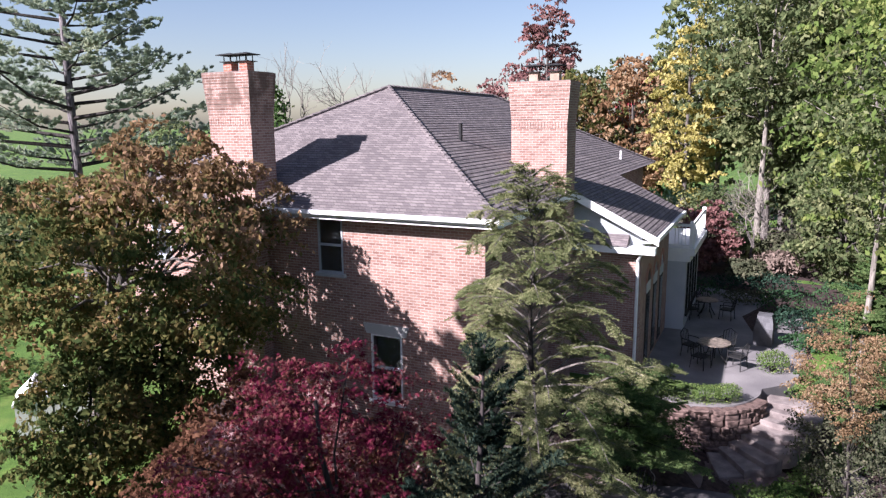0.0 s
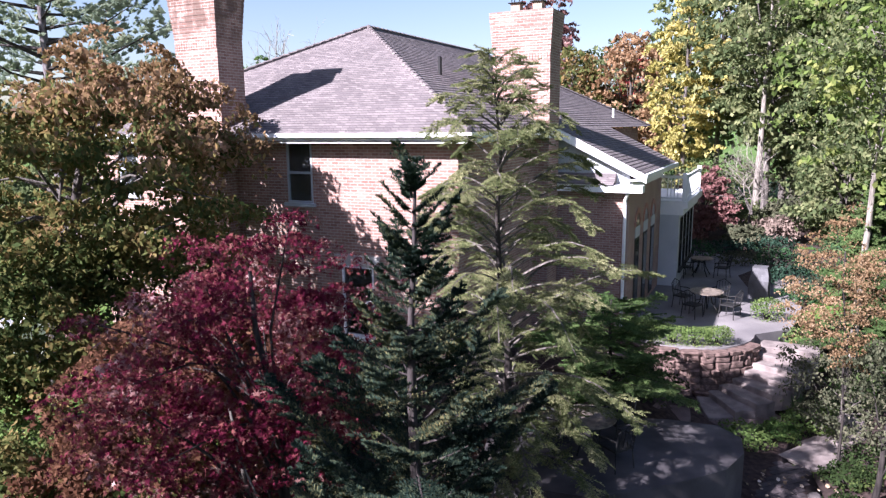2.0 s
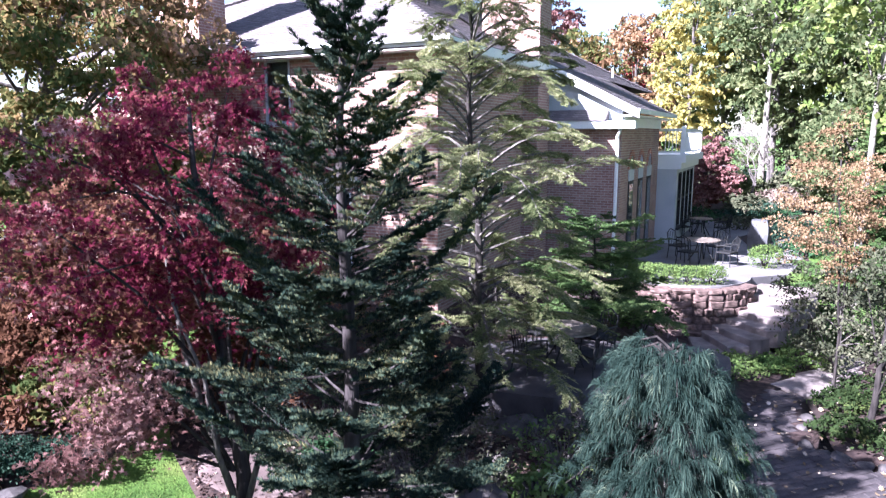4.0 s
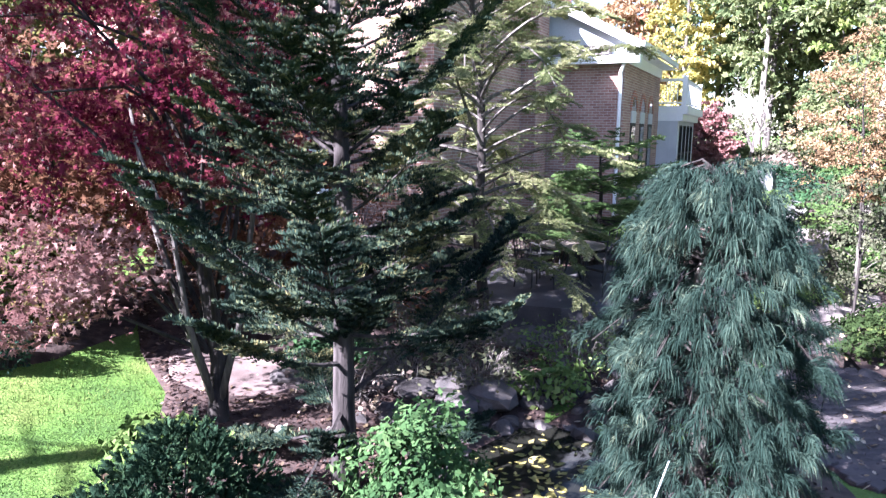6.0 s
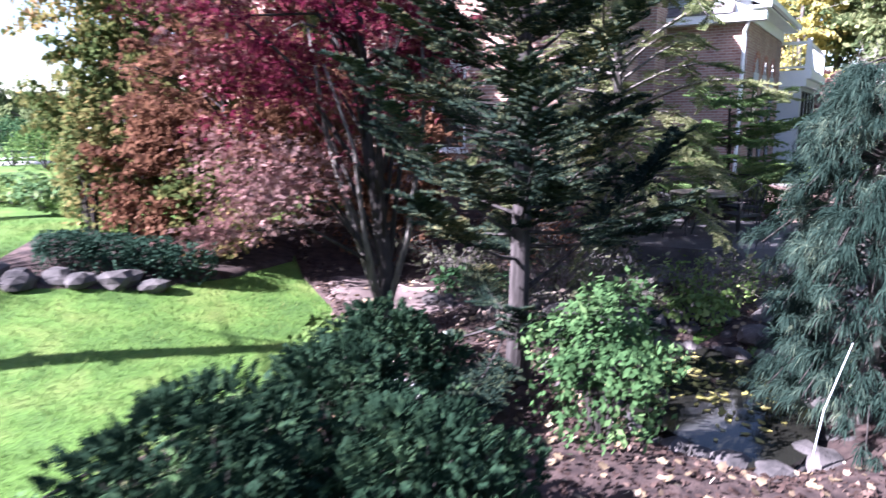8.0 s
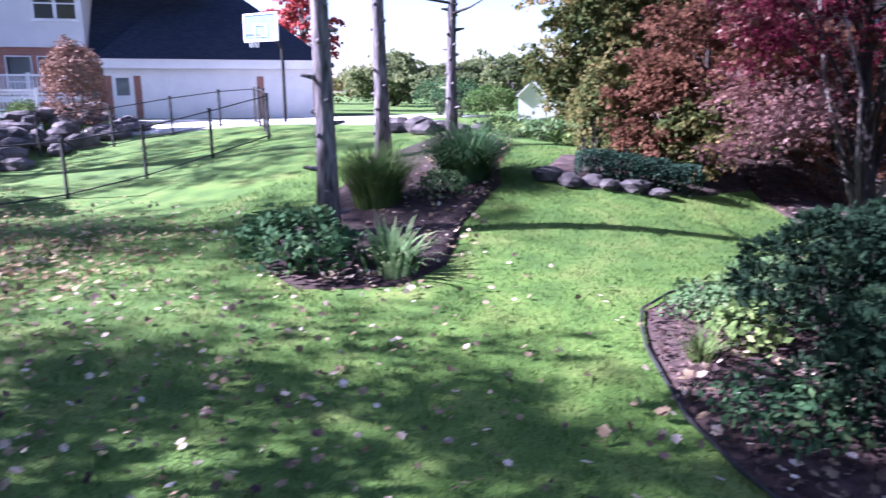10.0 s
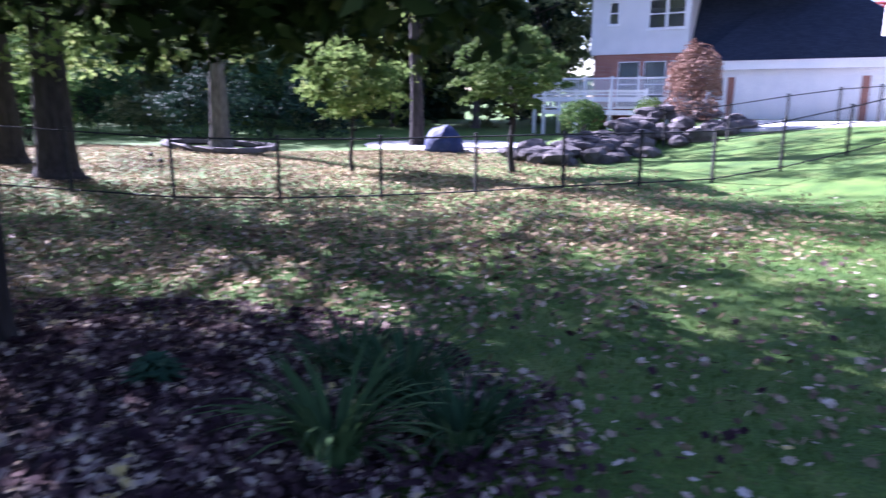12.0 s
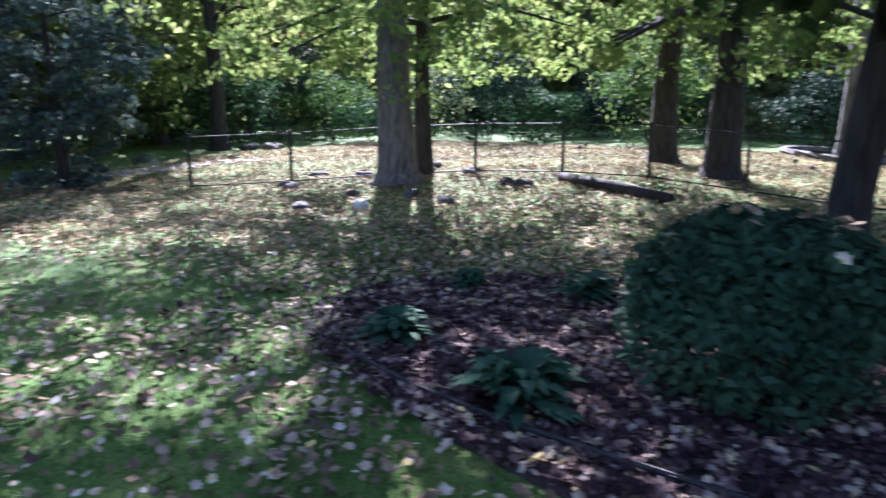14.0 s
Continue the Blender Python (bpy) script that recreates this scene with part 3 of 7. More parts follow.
def hemlock(x, y, height, radius, seed):
    """A ragged hemlock: thin limbs of uneven length that rise, arch and hang, with flat sprays of needles and bare stretches between."""
    r = np.random.default_rng(seed)
    t = thing("hemlock", pose(x, y, gz(x, y) - 0.05), "tall ragged yellow-green hemlock with drooping feathery limbs", "tree")
    k = 9
    spine = [np.array([0.07 * math.sin(i * 1.7 + seed) - 0.4 * i / k, 0.07 * math.cos(i * 1.3), height * i / k]) for i in range(k + 1)]
    part("trunk", Build().tube(spine, [0.12] + [0.095 * (1 - i / k) + 0.01 for i in range(1, k + 1)], 9), BARK_DARK, t, smooth=True)
    b, A, D, L = Build(), [], [], []
    n = 112
    for i in range(n):
        f = ((i + r.uniform(0, 1)) / n) ** 0.9
        h = 1.0 + (height - 1.15) * f
        az = i * 2.4 + r.normal() * 0.5
        ln = radius * (1 - f) ** 0.62 * r.uniform(0.45, 1.2) + 0.16
        o, sd = np.array([math.cos(az), math.sin(az), 0]), np.array([-math.sin(az), math.cos(az), 0])
        rise, hang, sway = r.uniform(0.1, 0.65) + 0.5 * f, r.uniform(0.3, 0.75), r.normal() * 0.18
        base = np.array([spine[min(int(h / height * k), k)][0], spine[min(int(h / height * k), k)][1], h])
        m = 8
        path = [base + o * ln * q + sd * sway * ln * q * q + np.array([0, 0, ln * (rise * q - hang * q * q * q)]) for q in np.linspace(0, 1, m)]
        b.tube(path, [0.009 + 0.011 * ln * (1 - q) for q in np.linspace(0, 1, m)], 4)
        bare = r.uniform(0.15, 0.5) if f < 0.85 else 0.05
        for q in np.linspace(bare, 1.0, max(int(ln * 11 * (1 - bare)), 3)):
            if r.uniform() < 0.14:
                continue
            w = min(q * (m - 1), m - 1.001)
            j = int(w)
            p = path[j] + (path[j + 1] - path[j]) * (w - j)
            dr = unit(path[j + 1] - path[j])
            for sg in (1, -1):
                d = unit(dr * r.uniform(0.5, 1.0) + sd * sg * r.uniform(0.5, 1.0) + np.array([0, 0, r.uniform(-0.5, 0.12)]))
                A.append(p), D.append(d), L.append((0.24 + 0.36 * (1 - q) * min(1, ln)) * r.uniform(0.55, 1.2))
        A.append(path[-2]), D.append(unit(path[-1] - path[-2])), L.append(0.3)
    tagged(part("branchwork", b, BARK, t), kind="stuff")
    part("needles", cards("needles", shoots(np.array(A), np.array(D), np.array(L), 0.05, r, 9, 4)), L_HEMLOCK, t)
    return t


def shoots(A, D, L, needle, r, count, side=4):
    """Needles on twigs and on the side shoots that fork from them."""
    U = np.array([[0, 0, 1.0]]) + 0 * D
    U = unit(U - D * (U * D).sum(-1, keepdims=True))
    S = np.cross(D, U)
    out = [needles_along(A, D, U, L, needle, r, count)]
    for k in range(side):
        f = 0.2 + 0.75 * k / max(side - 1, 1)
        for sg in (1, -1):
            d = unit(D * 0.75 + S * sg * 0.75 + r.normal(size=D.shape) * 0.16)
            u = unit(U - d * (U * d).sum(-1, keepdims=True))
            out.append(needles_along(A + D * (L * f)[:, None], d, u, L * (0.52 - 0.3 * f) * r.uniform(0.7, 1.2, len(L)), needle, r, max(count // 2, 4)))
    return np.concatenate(out)


def shrub(name, x, y, rx, ry, h, leaf, label, count=2500, size=0.05, seed=1, rough=0.25, z=None, turn=0.0, group="", category="shrub", square=2.0):
    """A leafy mound, hollow inside, with a few stems."""
    r = np.random.default_rng(seed)
    z = gz(x, y) - 0.02 if z is None else z
    t = thing(name, pose(x, y, z, 0, 0, turn), label, category, group)
    b = Build()
    for i in range(5):
        a = 6.28 * i / 5 + seed
        b.tube([(0.05 * math.cos(a), 0.05 * math.sin(a), 0), (0.25 * rx * math.cos(a), 0.25 * ry * math.sin(a), h * 0.4), (0.5 * rx * math.cos(a), 0.5 * ry * math.sin(a), h * 0.75)], [0.025, 0.018, 0.008], 5)
    tagged(part("branchwork", b, BARK_DARK, t), kind="stuff")
    d = unit(r.normal(size=(count, 3)))
    d[:, 2] = np.abs(d[:, 2]) * np.where(r.uniform(size=count) < 0.18, -0.7, 1)
    k = (np.abs(d) ** square).sum(-1, keepdims=True) ** (-1 / square)
    lump = 1 + rough * (np.sin(d[:, :1] * 5 + seed) * np.cos(d[:, 1:2] * 6 + seed) + 0.5 * np.sin(d[:, 2:] * 9 + seed * 2))
    p = d * k * lump * r.uniform(0.72, 1.03, (count, 1)) * np.array([rx, ry, h * 0.55]) + np.array([0, 0, h * 0.48])
    p[:, 2] = np.maximum(p[:, 2], 0.02)
    part("foliage", cards("foliage", leaves_at(p, size, r, 0.1, d)), leaf, t)
    return t


def straps(name, x, y, radius, length, leaf, label, count=60, width=0.03, seed=1, arch=0.6, group=""):
    """A clump of arching strap leaves or ornamental grass."""
    r = np.random.default_rng(seed)
    t = thing(name, pose(x, y, gz(x, y) - 0.02), label, "plant", group)
    az, n = r.uniform(0, 6.28, count), 5
    root = np.stack([np.cos(az), np.sin(az), 0 * az], -1) * radius * r.uniform(0, 0.35, (count, 1))
    o = np.stack([np.cos(az), np.sin(az), 0 * az], -1)
    ln = length * r.uniform(0.6, 1.15, (count, 1))
    bend = arch * r.uniform(0.4, 1.2, (count, 1))
    side = np.stack([-np.sin(az), np.cos(az), 0 * az], -1) * width
    quads = []
    pt = lambda s: root + o * ln * bend * s**1.6 * 0.9 + np.array([0, 0, 1.0]) * ln * (s - 0.55 * bend * s**2.4)  # noqa: E731
    for i in range(n):
        a, c = i / n, (i + 1) / n
        wa, wc = side * (1 - a**2), side * (1 - c**2)
        quads.append(np.stack([pt(a) - wa, pt(a) + wa, pt(c) + wc, pt(c) - wc], 1))
    q = np.stack(quads, 1).reshape(-1, 4, 3)
    part("leaves", cards("leaves", q), leaf, t)
    return t


def rock(name, x, y, size, label, seed=1, z=None, mat=None, group="rocks", flat=0.65, sink=0.25):
    r = np.random.default_rng(seed)
    bm = bmesh.new()
    bmesh.ops.create_icosphere(bm, subdivisions=2, radius=1.0)
    ph = r.uniform(0, 6, 6)
    for v in bm.verts:
        c = v.co
        k = 1 + 0.16 * math.sin(2.6 * c.x + ph[0]) * math.cos(2.2 * c.y + ph[1]) + 0.13 * math.sin(3.1 * c.z + ph[2]) + 0.1 * math.cos(4 * c.x + 3 * c.y + ph[3]) + r.normal() * 0.035
        v.co = Vector((c.x * size[0], c.y * size[1], c.z * size[2] * flat)) * k
    me = bpy.data.meshes.new(name)
    bm.to_mesh(me)
    bm.free()
    me.materials.append(mat or STONE)
    ob = new(name, me)
    zz = gz(x, y) if z is None else z
    ob.matrix_basis = pose(x, y, zz + size[2] * flat * (1 - 2 * sink), 0, 0, math.degrees(ph[4]))
    return tagged(ob, label, "rock", group)


# ---- ground ----
def build_ground():
    xs = np.concatenate([np.linspace(-1500, -70, 8), np.linspace(-62, -30, 12), np.linspace(-28, 30, 117), np.linspace(34, 70, 10), np.linspace(90, 1500, 8)])
    ys = np.concatenate([np.linspace(-1500, -70, 8), np.linspace(-60, -30, 11), np.linspace(-28, 40, 137), np.linspace(44, 80, 10), np.linspace(100, 1500, 8)])
    gx, gy = np.meshgrid(xs, ys)
    v = np.stack([gx, gy, ground_z(gx, gy)], -1).reshape(-1, 3)
    w = len(xs)
    f = [(j * w + i, j * w + i + 1, (j + 1) * w + i + 1, (j + 1) * w + i) for j in range(len(ys) - 1) for i in range(w - 1)]
    me = bpy.data.meshes.new("ground")
    me.from_pydata(v.tolist(), [], f)
    me.polygons.foreach_set("use_smooth", [True] * len(f))
    me.materials.append(LAWN)
    tagged(new("ground", me), "green mown lawn sloping up to the drive", "ground", kind="structure")


def patch(name, outline, mat, label, lift=0.03, category="ground", step=0.35):
    """A bed or path that lies on the land, with a rim that goes down into it."""
    n = len(outline)
    c = np.mean(outline, 0)
    b = Build()
    rings = 6
    v = []
    for k in range(rings + 1):
        s = 1 - k / rings
        for q in outline:
            p = c + (np.array(q) - c) * s
            v.append((p[0], p[1], gz(p[0], p[1]) + lift * min(1, 3 * (1 - s) + 0.25)))
    f = [(k * n + i, k * n + (i + 1) % n, (k + 1) * n + (i + 1) % n, (k + 1) * n + i) for k in range(rings) for i in range(n)]
    v += [(q[0], q[1], gz(*q) - 0.15) for q in outline]
    m = (rings + 1) * n
    f += [(m + i, m + (i + 1) % n, (i + 1) % n, i) for i in range(n)]
    b.add(v, f)
    ob = part(name, b, mat, None, label, smooth=True)
    return tagged(ob, label, category, kind="structure")


def blob(x, y, rx, ry, n=28, wob=0.12, seed=0, turn=0.0):
    r = np.random.default_rng(seed)
    ph = r.uniform(0, 6, 3)
    out = []
    for i in range(n):
        a = 2 * math.pi * i / n
        k = 1 + wob * (math.sin(2 * a + ph[0]) + 0.6 * math.sin(3 * a + ph[1]) + 0.4 * math.sin(5 * a + ph[2]))
        px, py = rx * k * math.cos(a), ry * k * math.sin(a)
        c, s = math.cos(radians(turn)), math.sin(radians(turn))
        out.append((x + px * c - py * s, y + px * s + py * c))
    return out


build_ground()


# ---- the brick house ----
HX, HY, HTURN = -4.2, 18.1, -23.2
HOUSE = pose(HX, HY, 0, 0, 0, HTURN)


def hl(x, y, z=0.0):
    return HOUSE @ Vector((x, y, z))


def window(parent, face, u, v0, v1, w, name="window", lintel=None, muntins=(2, 3), inset=0.08, frame_mat=None):
    """A sash window in a wall. face: a matrix whose x runs along the wall, y out of it, z up."""
    fm = frame_mat or WHITE
    b = Build()
    t = 0.05
    for x0, x1, z0, z1 in ((u, u + t, v0, v1), (u + w - t, u + w, v0, v1), (u + t, u + w - t, v1 - t, v1), (u + t, u + w - t, v0, v0 + t), (u + t, u + w - t, (v0 + v1) / 2 - 0.03, (v0 + v1) / 2 + 0.03)):
        b.box(x0, x1, -0.06, 0.012, z0, z1, face)
    win = part(name, b, fm, parent)
    b = Build()
    for i in range(1, muntins[0]):
        x = u + t + (w - 2 * t) * i / muntins[0]
        b.box(x - 0.008, x + 0.008, -0.055, -0.02, v0 + t, v1 - t, face)
    for i in range(1, muntins[1]):
        z = v0 + t + (v1 - v0 - 2 * t) * i / muntins[1]
        b.box(u + t, u + w - t, -0.055, -0.02, z - 0.008, z + 0.008, face)
    if b.v:
        part("muntins", b, fm, win)
    b = Build()
    b.box(u + t, u + w - t, -0.05, -0.042, v0 + t, v1 - t, face)
    part("pane", b, GLASS, win)
    b = Build()
    b.box(u - 0.08, u + w + 0.08, -0.02, 0.09, v0 - 0.09, v0, face)
    part("sill", b, fm, win)
    if lintel is not None:
        b = Build()
        b.prism([(u - 0.12, v1), (u + w + 0.12, v1), (u + w + 0.22, v1 + 0.28), (u - 0.22, v1 + 0.28)], "y", -0.02, 0.035)
        b.v = [tuple(face @ Vector(p)) for p in b.v]
        part("lintel", b, lintel, win, "pale stone lintel")
    return win


XL, XR, XW = -7.3, 4.9, 7.5            # left wall, right wall, wing wall
YW, WE, YE = 6.7, 13.0, 22.0                     # where the wing begins, the far end
RX, RZ, SL = -1.2, 10.5, 0.515         # ridge
OV = 0.5


def roof_z(x):
    return RZ - SL * abs(x - RX)


def build_house():
    h = thing("brick_house", HOUSE, "two-storey red brick house with hipped shingle roof and two chimneys", "house")
    b = Build()
    b.pierced("x", XL, XR, 0, 0.3, -0.6, 7.0, [(0.0, 0.8, 5.3, 6.85), (1.6, 2.55, 1.9, 3.75), (-6.3, -5.5, 5.3, 6.85)])
    part("end_wall", b, BRICK, h)
    for x0, x1, y0, y1 in ((XR - 0.3, XR, 0.3, YE), (XL, XL + 0.3, 0.3, YE), (XL + 0.3, XR - 0.3, YE - 0.3, YE)):
        b = Build()
        b.box(x0, x1, y0, y1, -0.6, 7.0)
        part("side_wall", b, BRICK, h)
    for x0, x1, y0, y1 in ((XR + 0.002, XW, YW, YW + 0.3), (XW - 0.3, XW, YW + 0.3, WE), (XR + 0.002, XW - 0.3, WE - 0.3, WE)):
        b = Build()
        b.box(x0, x1, y0, y1, -0.6, 5.35)
        part("wing_wall", b, BRICK, h)
    b = Build()
    b.prism([(XR + 0.004, 5.352), (XW, 5.352), (XW, roof_z(XW) - 0.16), (XR + 0.004, roof_z(XR) - 0.16)], "y", YW + 0.004, YW + 0.2)
    part("gable_siding", b, GREYSIDE, h, "blue-grey clapboard in the gable")
    # roof: stepped courses of shingles
    ez = roof_z(XR + OV)
    x0, x1, y0, y1 = XL - OV + 0.2, XR + OV, -OV, YE + OV
    xl = 2 * RX - x1
    run = x1 - RX

    def slope(lines, label=""):
        """Courses of shingles up a slope: each lifts at its lower edge over the one below. lines: from the eave up."""
        b = Build()
        v, f = [], []
        for k, (p, q) in enumerate(lines):
            for dz in ((-0.012, 0.005) if k < len(lines) - 1 else (0.002,)):
                v += [(p[0], p[1], p[2] + dz), (q[0], q[1], q[2] + dz)]
        for k in range(len(v) // 2 - 1):
            f.append((2 * k, 2 * k + 1, 2 * k + 3, 2 * k + 2))
        return part("roof_slope", b.add(v, f), ROOF, h, label)

    def up(k, n=44):
        return run * k / n, ez + (RZ - ez) * k / n

    rng44 = [up(k) for k in range(45)]
    roof = slope([((xl + d, y0 + d, z), (x1 - d, y0 + d, z)) for d, z in rng44], "weathered grey-brown asphalt shingles")
    slope([((x1 - d, y0 + d, z), (x1 - d, y1 - d, z)) for d, z in rng44])
    slope([((xl + d, y1 - d, z), (xl + d, y0 + d, z)) for d, z in rng44])
    slope([((x1 - d, y1 - d, z), (xl + d, y1 - d, z)) for d, z in rng44])
    xw = XW + 0.45
    slope([((xw + (x1 - xw) * k / 18, YW - 0.35, roof_z(xw + (x1 - xw) * k / 18)), (xw + (x1 - xw) * k / 18, WE + 0.3, roof_z(xw + (x1 - xw) * k / 18))) for k in range(19)])
    b = Build()
    for p, q in (((x1, y0, ez), (RX, y0 + run, RZ)), ((xl, y0, ez), (RX, y0 + run, RZ)), ((x1, y1, ez), (RX, y1 - run, RZ)), ((RX, y0 + run, RZ), (RX, y1 - run, RZ))):
        p, q = Vector(p), Vector(q)
        n = int((q - p).length / 0.28)
        for i in range(n):
            a, c = p.lerp(q, i / n), p.lerp(q, (i + 1.15) / n)
            part("ridge_cap", Build().tube([a + Vector((0, 0, 0.035)), c + Vector((0, 0, 0.01))], [0.07, 0.062], 5), ROOF, roof)
    # eaves
    b = Build()
    b.box(xl, x1, y0, y0 + 0.03, ez - 0.2, ez - 0.02)
    b.box(x1 - 0.03, x1, y0 + 0.03, YW - 0.4, ez - 0.24, ez - 0.02)
    b.box(xl, x1, y0 + 0.03, -0.002, ez - 0.26, ez - 0.23)
    b.box(XR + 0.002, x1 - 0.03, 0, YW - 0.4, ez - 0.26, ez - 0.23)
    part("fascia", b, WHITE, h, "white fascia and soffit boards")
    b = Build()
    b.box(xl, x1 + 0.1, y0 - 0.11, y0 - 0.002, ez - 0.12, ez - 0.02)
    part("gutter", b, WHITE, h)
    b = Build()
    b.box(xw, xw + 0.12, YW - 0.35, WE + 0.3, roof_z(xw) - 0.16, roof_z(xw) - 0.03)
    part("gutter", b, WHITE, h)
    b = Build()
    b.box(XW + 0.002, xw, YW - 0.3, WE + 0.25, roof_z(xw) - 0.24, roof_z(xw) - 0.2)
    b.box(XW + 0.01, XW + 0.05, YW + 0.1, WE, roof_z(xw) - 0.55, roof_z(xw) - 0.245)
    part("soffit", b, WHITE, h)
    b = Build()
    b.prism([(x1 - 0.2, roof_z(x1 - 0.2) - 0.02), (xw + 0.1, roof_z(xw) - 0.06), (xw + 0.1, roof_z(xw) - 0.3), (x1 - 0.2, roof_z(x1 - 0.2) - 0.3)], "y", YW - 0.38, YW - 0.34)
    b.prism([(x1 - 0.2, roof_z(x1 - 0.2) - 0.2), (xw, roof_z(xw) - 0.2), (xw, roof_z(xw) - 0.26), (x1 - 0.2, roof_z(x1 - 0.2) - 0.26)], "y", YW - 0.339, YW)
    part("rake_board", b, WHITE, h, "white rake board along the gable")
    b = Build()
    b.box(XR + 0.1, xw, YW - 0.4, YW - 0.002, 5.2, 5.42)
    part("eave_return", b, WHITE, h)
    b = Build()
    b.prism([(YW - 0.45, 5.43), (YW - 0.002, 5.43), (YW - 0.002, 5.75)], "x", XR + 0.1, XW - 0.4)
    part("skirt_roof", b, ROOF, h)
    b = Build()
    b.tube([(XW + 0.02, YW - 0.3, 5.2), (XW - 0.1, YW - 0.1, 4.95), (XW - 0.1, YW - 0.07, 4.8), (XW - 0.1, YW - 0.07, 0.6)], [0.055] * 4, 8)
    part("downspout", b, WHITE, h)
    # chimneys
    def chimney(cx0, cx1, cy0, cy1, top, zlow):
        b = Build()
        rings = [(zlow, 0), (top - 1.12, 0)] + [(top - 1.12 + 0.14 * (k + j), 0.011 * (k + 1)) for k in range(8) for j in (0, 1)]
        v = [p for z, e in rings for p in ((cx0 - e, cy0 - e, z), (cx1 + e, cy0 - e, z), (cx1 + e, cy1 + e, z), (cx0 - e, cy1 + e, z))]
        b.add(v, [(0, 1, 2, 3), tuple(range(len(v) - 4, len(v)))] + [(4 * k + i, 4 * k + (i + 1) % 4, 4 * k + 4 + (i + 1) % 4, 4 * k + 4 + i) for k in range(len(rings) - 1) for i in range(4)])
        c = part("chimney", b, STAINED if cx0 < 0 else BRICK, h, "brick chimney with corbelled top" + (", darkly stained above" if cx0 < 0 else ""))
        b = Build()
        n = int((cx1 - cx0) / 0.085)
        for row in (1.4,):
            for k in range(n):
                x = cx0 + (cx1 - cx0) * k / n
                b.box(x + 0.006, x + (cx1 - cx0) / n - 0.006, cy0 - 0.012, cy0 + 0.02, top - row, top - row + 0.2)
        tagged(part("soldier_course", b, BRICK, c), kind="stuff")
        b = Build()
        b.box(cx0 - 0.05, cx1 + 0.05, cy0 - 0.05, cy1 + 0.05, top - 0.05, top + 0.02)
        part("cap_slab", b, FLAG, c)
        for i in (0.32, 0.7):
            px, py = cx0 + (cx1 - cx0) * i, (cy0 + cy1) / 2
            b = Build()
            b.box(px - 0.14, px + 0.14, py - 0.14, py + 0.14, top + 0.02, top + 0.3)
            f = part("flue", b, BRICK_DARK if cx0 < 0 else FLUE, c)
            b = Build()
            for sx in (-0.12, 0.12):
                for sy in (-0.12, 0.12):
                    b.box(px + sx - 0.01, px + sx + 0.01, py + sy - 0.01, py + sy + 0.01, top + 0.32, top + 0.48)
            b.box(px - 0.21, px + 0.21, py - 0.21, py + 0.21, top + 0.3, top + 0.32)
            b.box(px - 0.28, px + 0.28, py - 0.28, py + 0.28, top + 0.48, top + 0.5)
            b.add([(px - 0.28, py - 0.28, top + 0.5), (px + 0.28, py - 0.28, top + 0.5), (px + 0.28, py + 0.28, top + 0.5), (px - 0.28, py + 0.28, top + 0.5), (px, py, top + 0.56)], [(0, 1, 4), (1, 2, 4), (2, 3, 4), (3, 0, 4)])
            part("flue_cap", b, BLACK, c)
    chimney(-3.22, -1.75, -0.4, 0.55, 10.68, -0.5)
    chimney(3.58, 5.36, 5.4, 6.4, 10.48, -0.5)
    b = Build()
    b.tube([(2.2, 4.6, roof_z(2.2) - 0.1), (2.2, 4.6, roof_z(2.2) + 0.5)], [0.06, 0.06], 8)
    part("vent_pipe", b, BLACK, h)
    b = Build()
    b.tube([(4.6, 17.5, roof_z(4.6) - 0.1), (4.6, 17.5, roof_z(4.6) + 0.4)], [0.05, 0.05], 8)
    part("vent_pipe", b, WHITE, h)
    b = Build()
    for k in range(int((XR - XL) / 0.085)):
        x = XL + 0.085 * k
        b.box(x + 0.006, x + 0.079, -0.014, 0.01, 6.88, 6.99)
    tagged(part("soldier_course", b, BRICK, h), kind="stuff")
    # windows; face matrices: x along the wall, y out of it
    end = Matrix(((1, 0, 0, 0), (0, -1, 0, 0), (0, 0, 1, 0), (0, 0, 0, 1)))
    for u, v0, v1, li in ((0.0, 5.3, 6.85, None), (1.6, 1.9, 3.75, CONCRETE), (-6.3, 5.3, 6.85, None)):
        window(h, end, u, v0, v1, 0.8 if li is None else 0.95, lintel=li, muntins=(1, 1), frame_mat=GREYSIDE if li is None else None)
    side = Matrix(((0, 1, 0, XW), (1, 0, 0, 0), (0, 0, 1, 0), (0, 0, 0, 1)))
    # arched doors of the wing
    for i in range(3):
        u = 7.75 + 1.5 * i
        b = Build()
        b.box(u + 0.1, u + 0.85, -0.03, 0.02, 1.1, 3.6, side)
        d = part("terrace_door", b, BLACK, h, "tall dark glazed door under an arch")
        b = Build()
        b.box(u + 0.2, u + 0.75, 0.021, 0.03, 1.25, 3.5, side)
        part("pane", b, GLASS, d)
        b = Build()
        b.box(u + 0.1, u + 0.85, -0.02, 0.03, 3.6, 3.95, side)
        part("panel", b, SHADED_WHITE, d)
        b = Build()
        arc = [(u + 0.475 + 0.375 * math.cos(a), 3.95 + 0.44 * math.sin(a)) for a in np.linspace(0, math.pi, 13)]
        b.prism(arc, "y", -0.02, 0.02)
        b.v = [tuple(side @ Vector(p)) for p in b.v]
        part("arch_pane", b, GLASS, d)
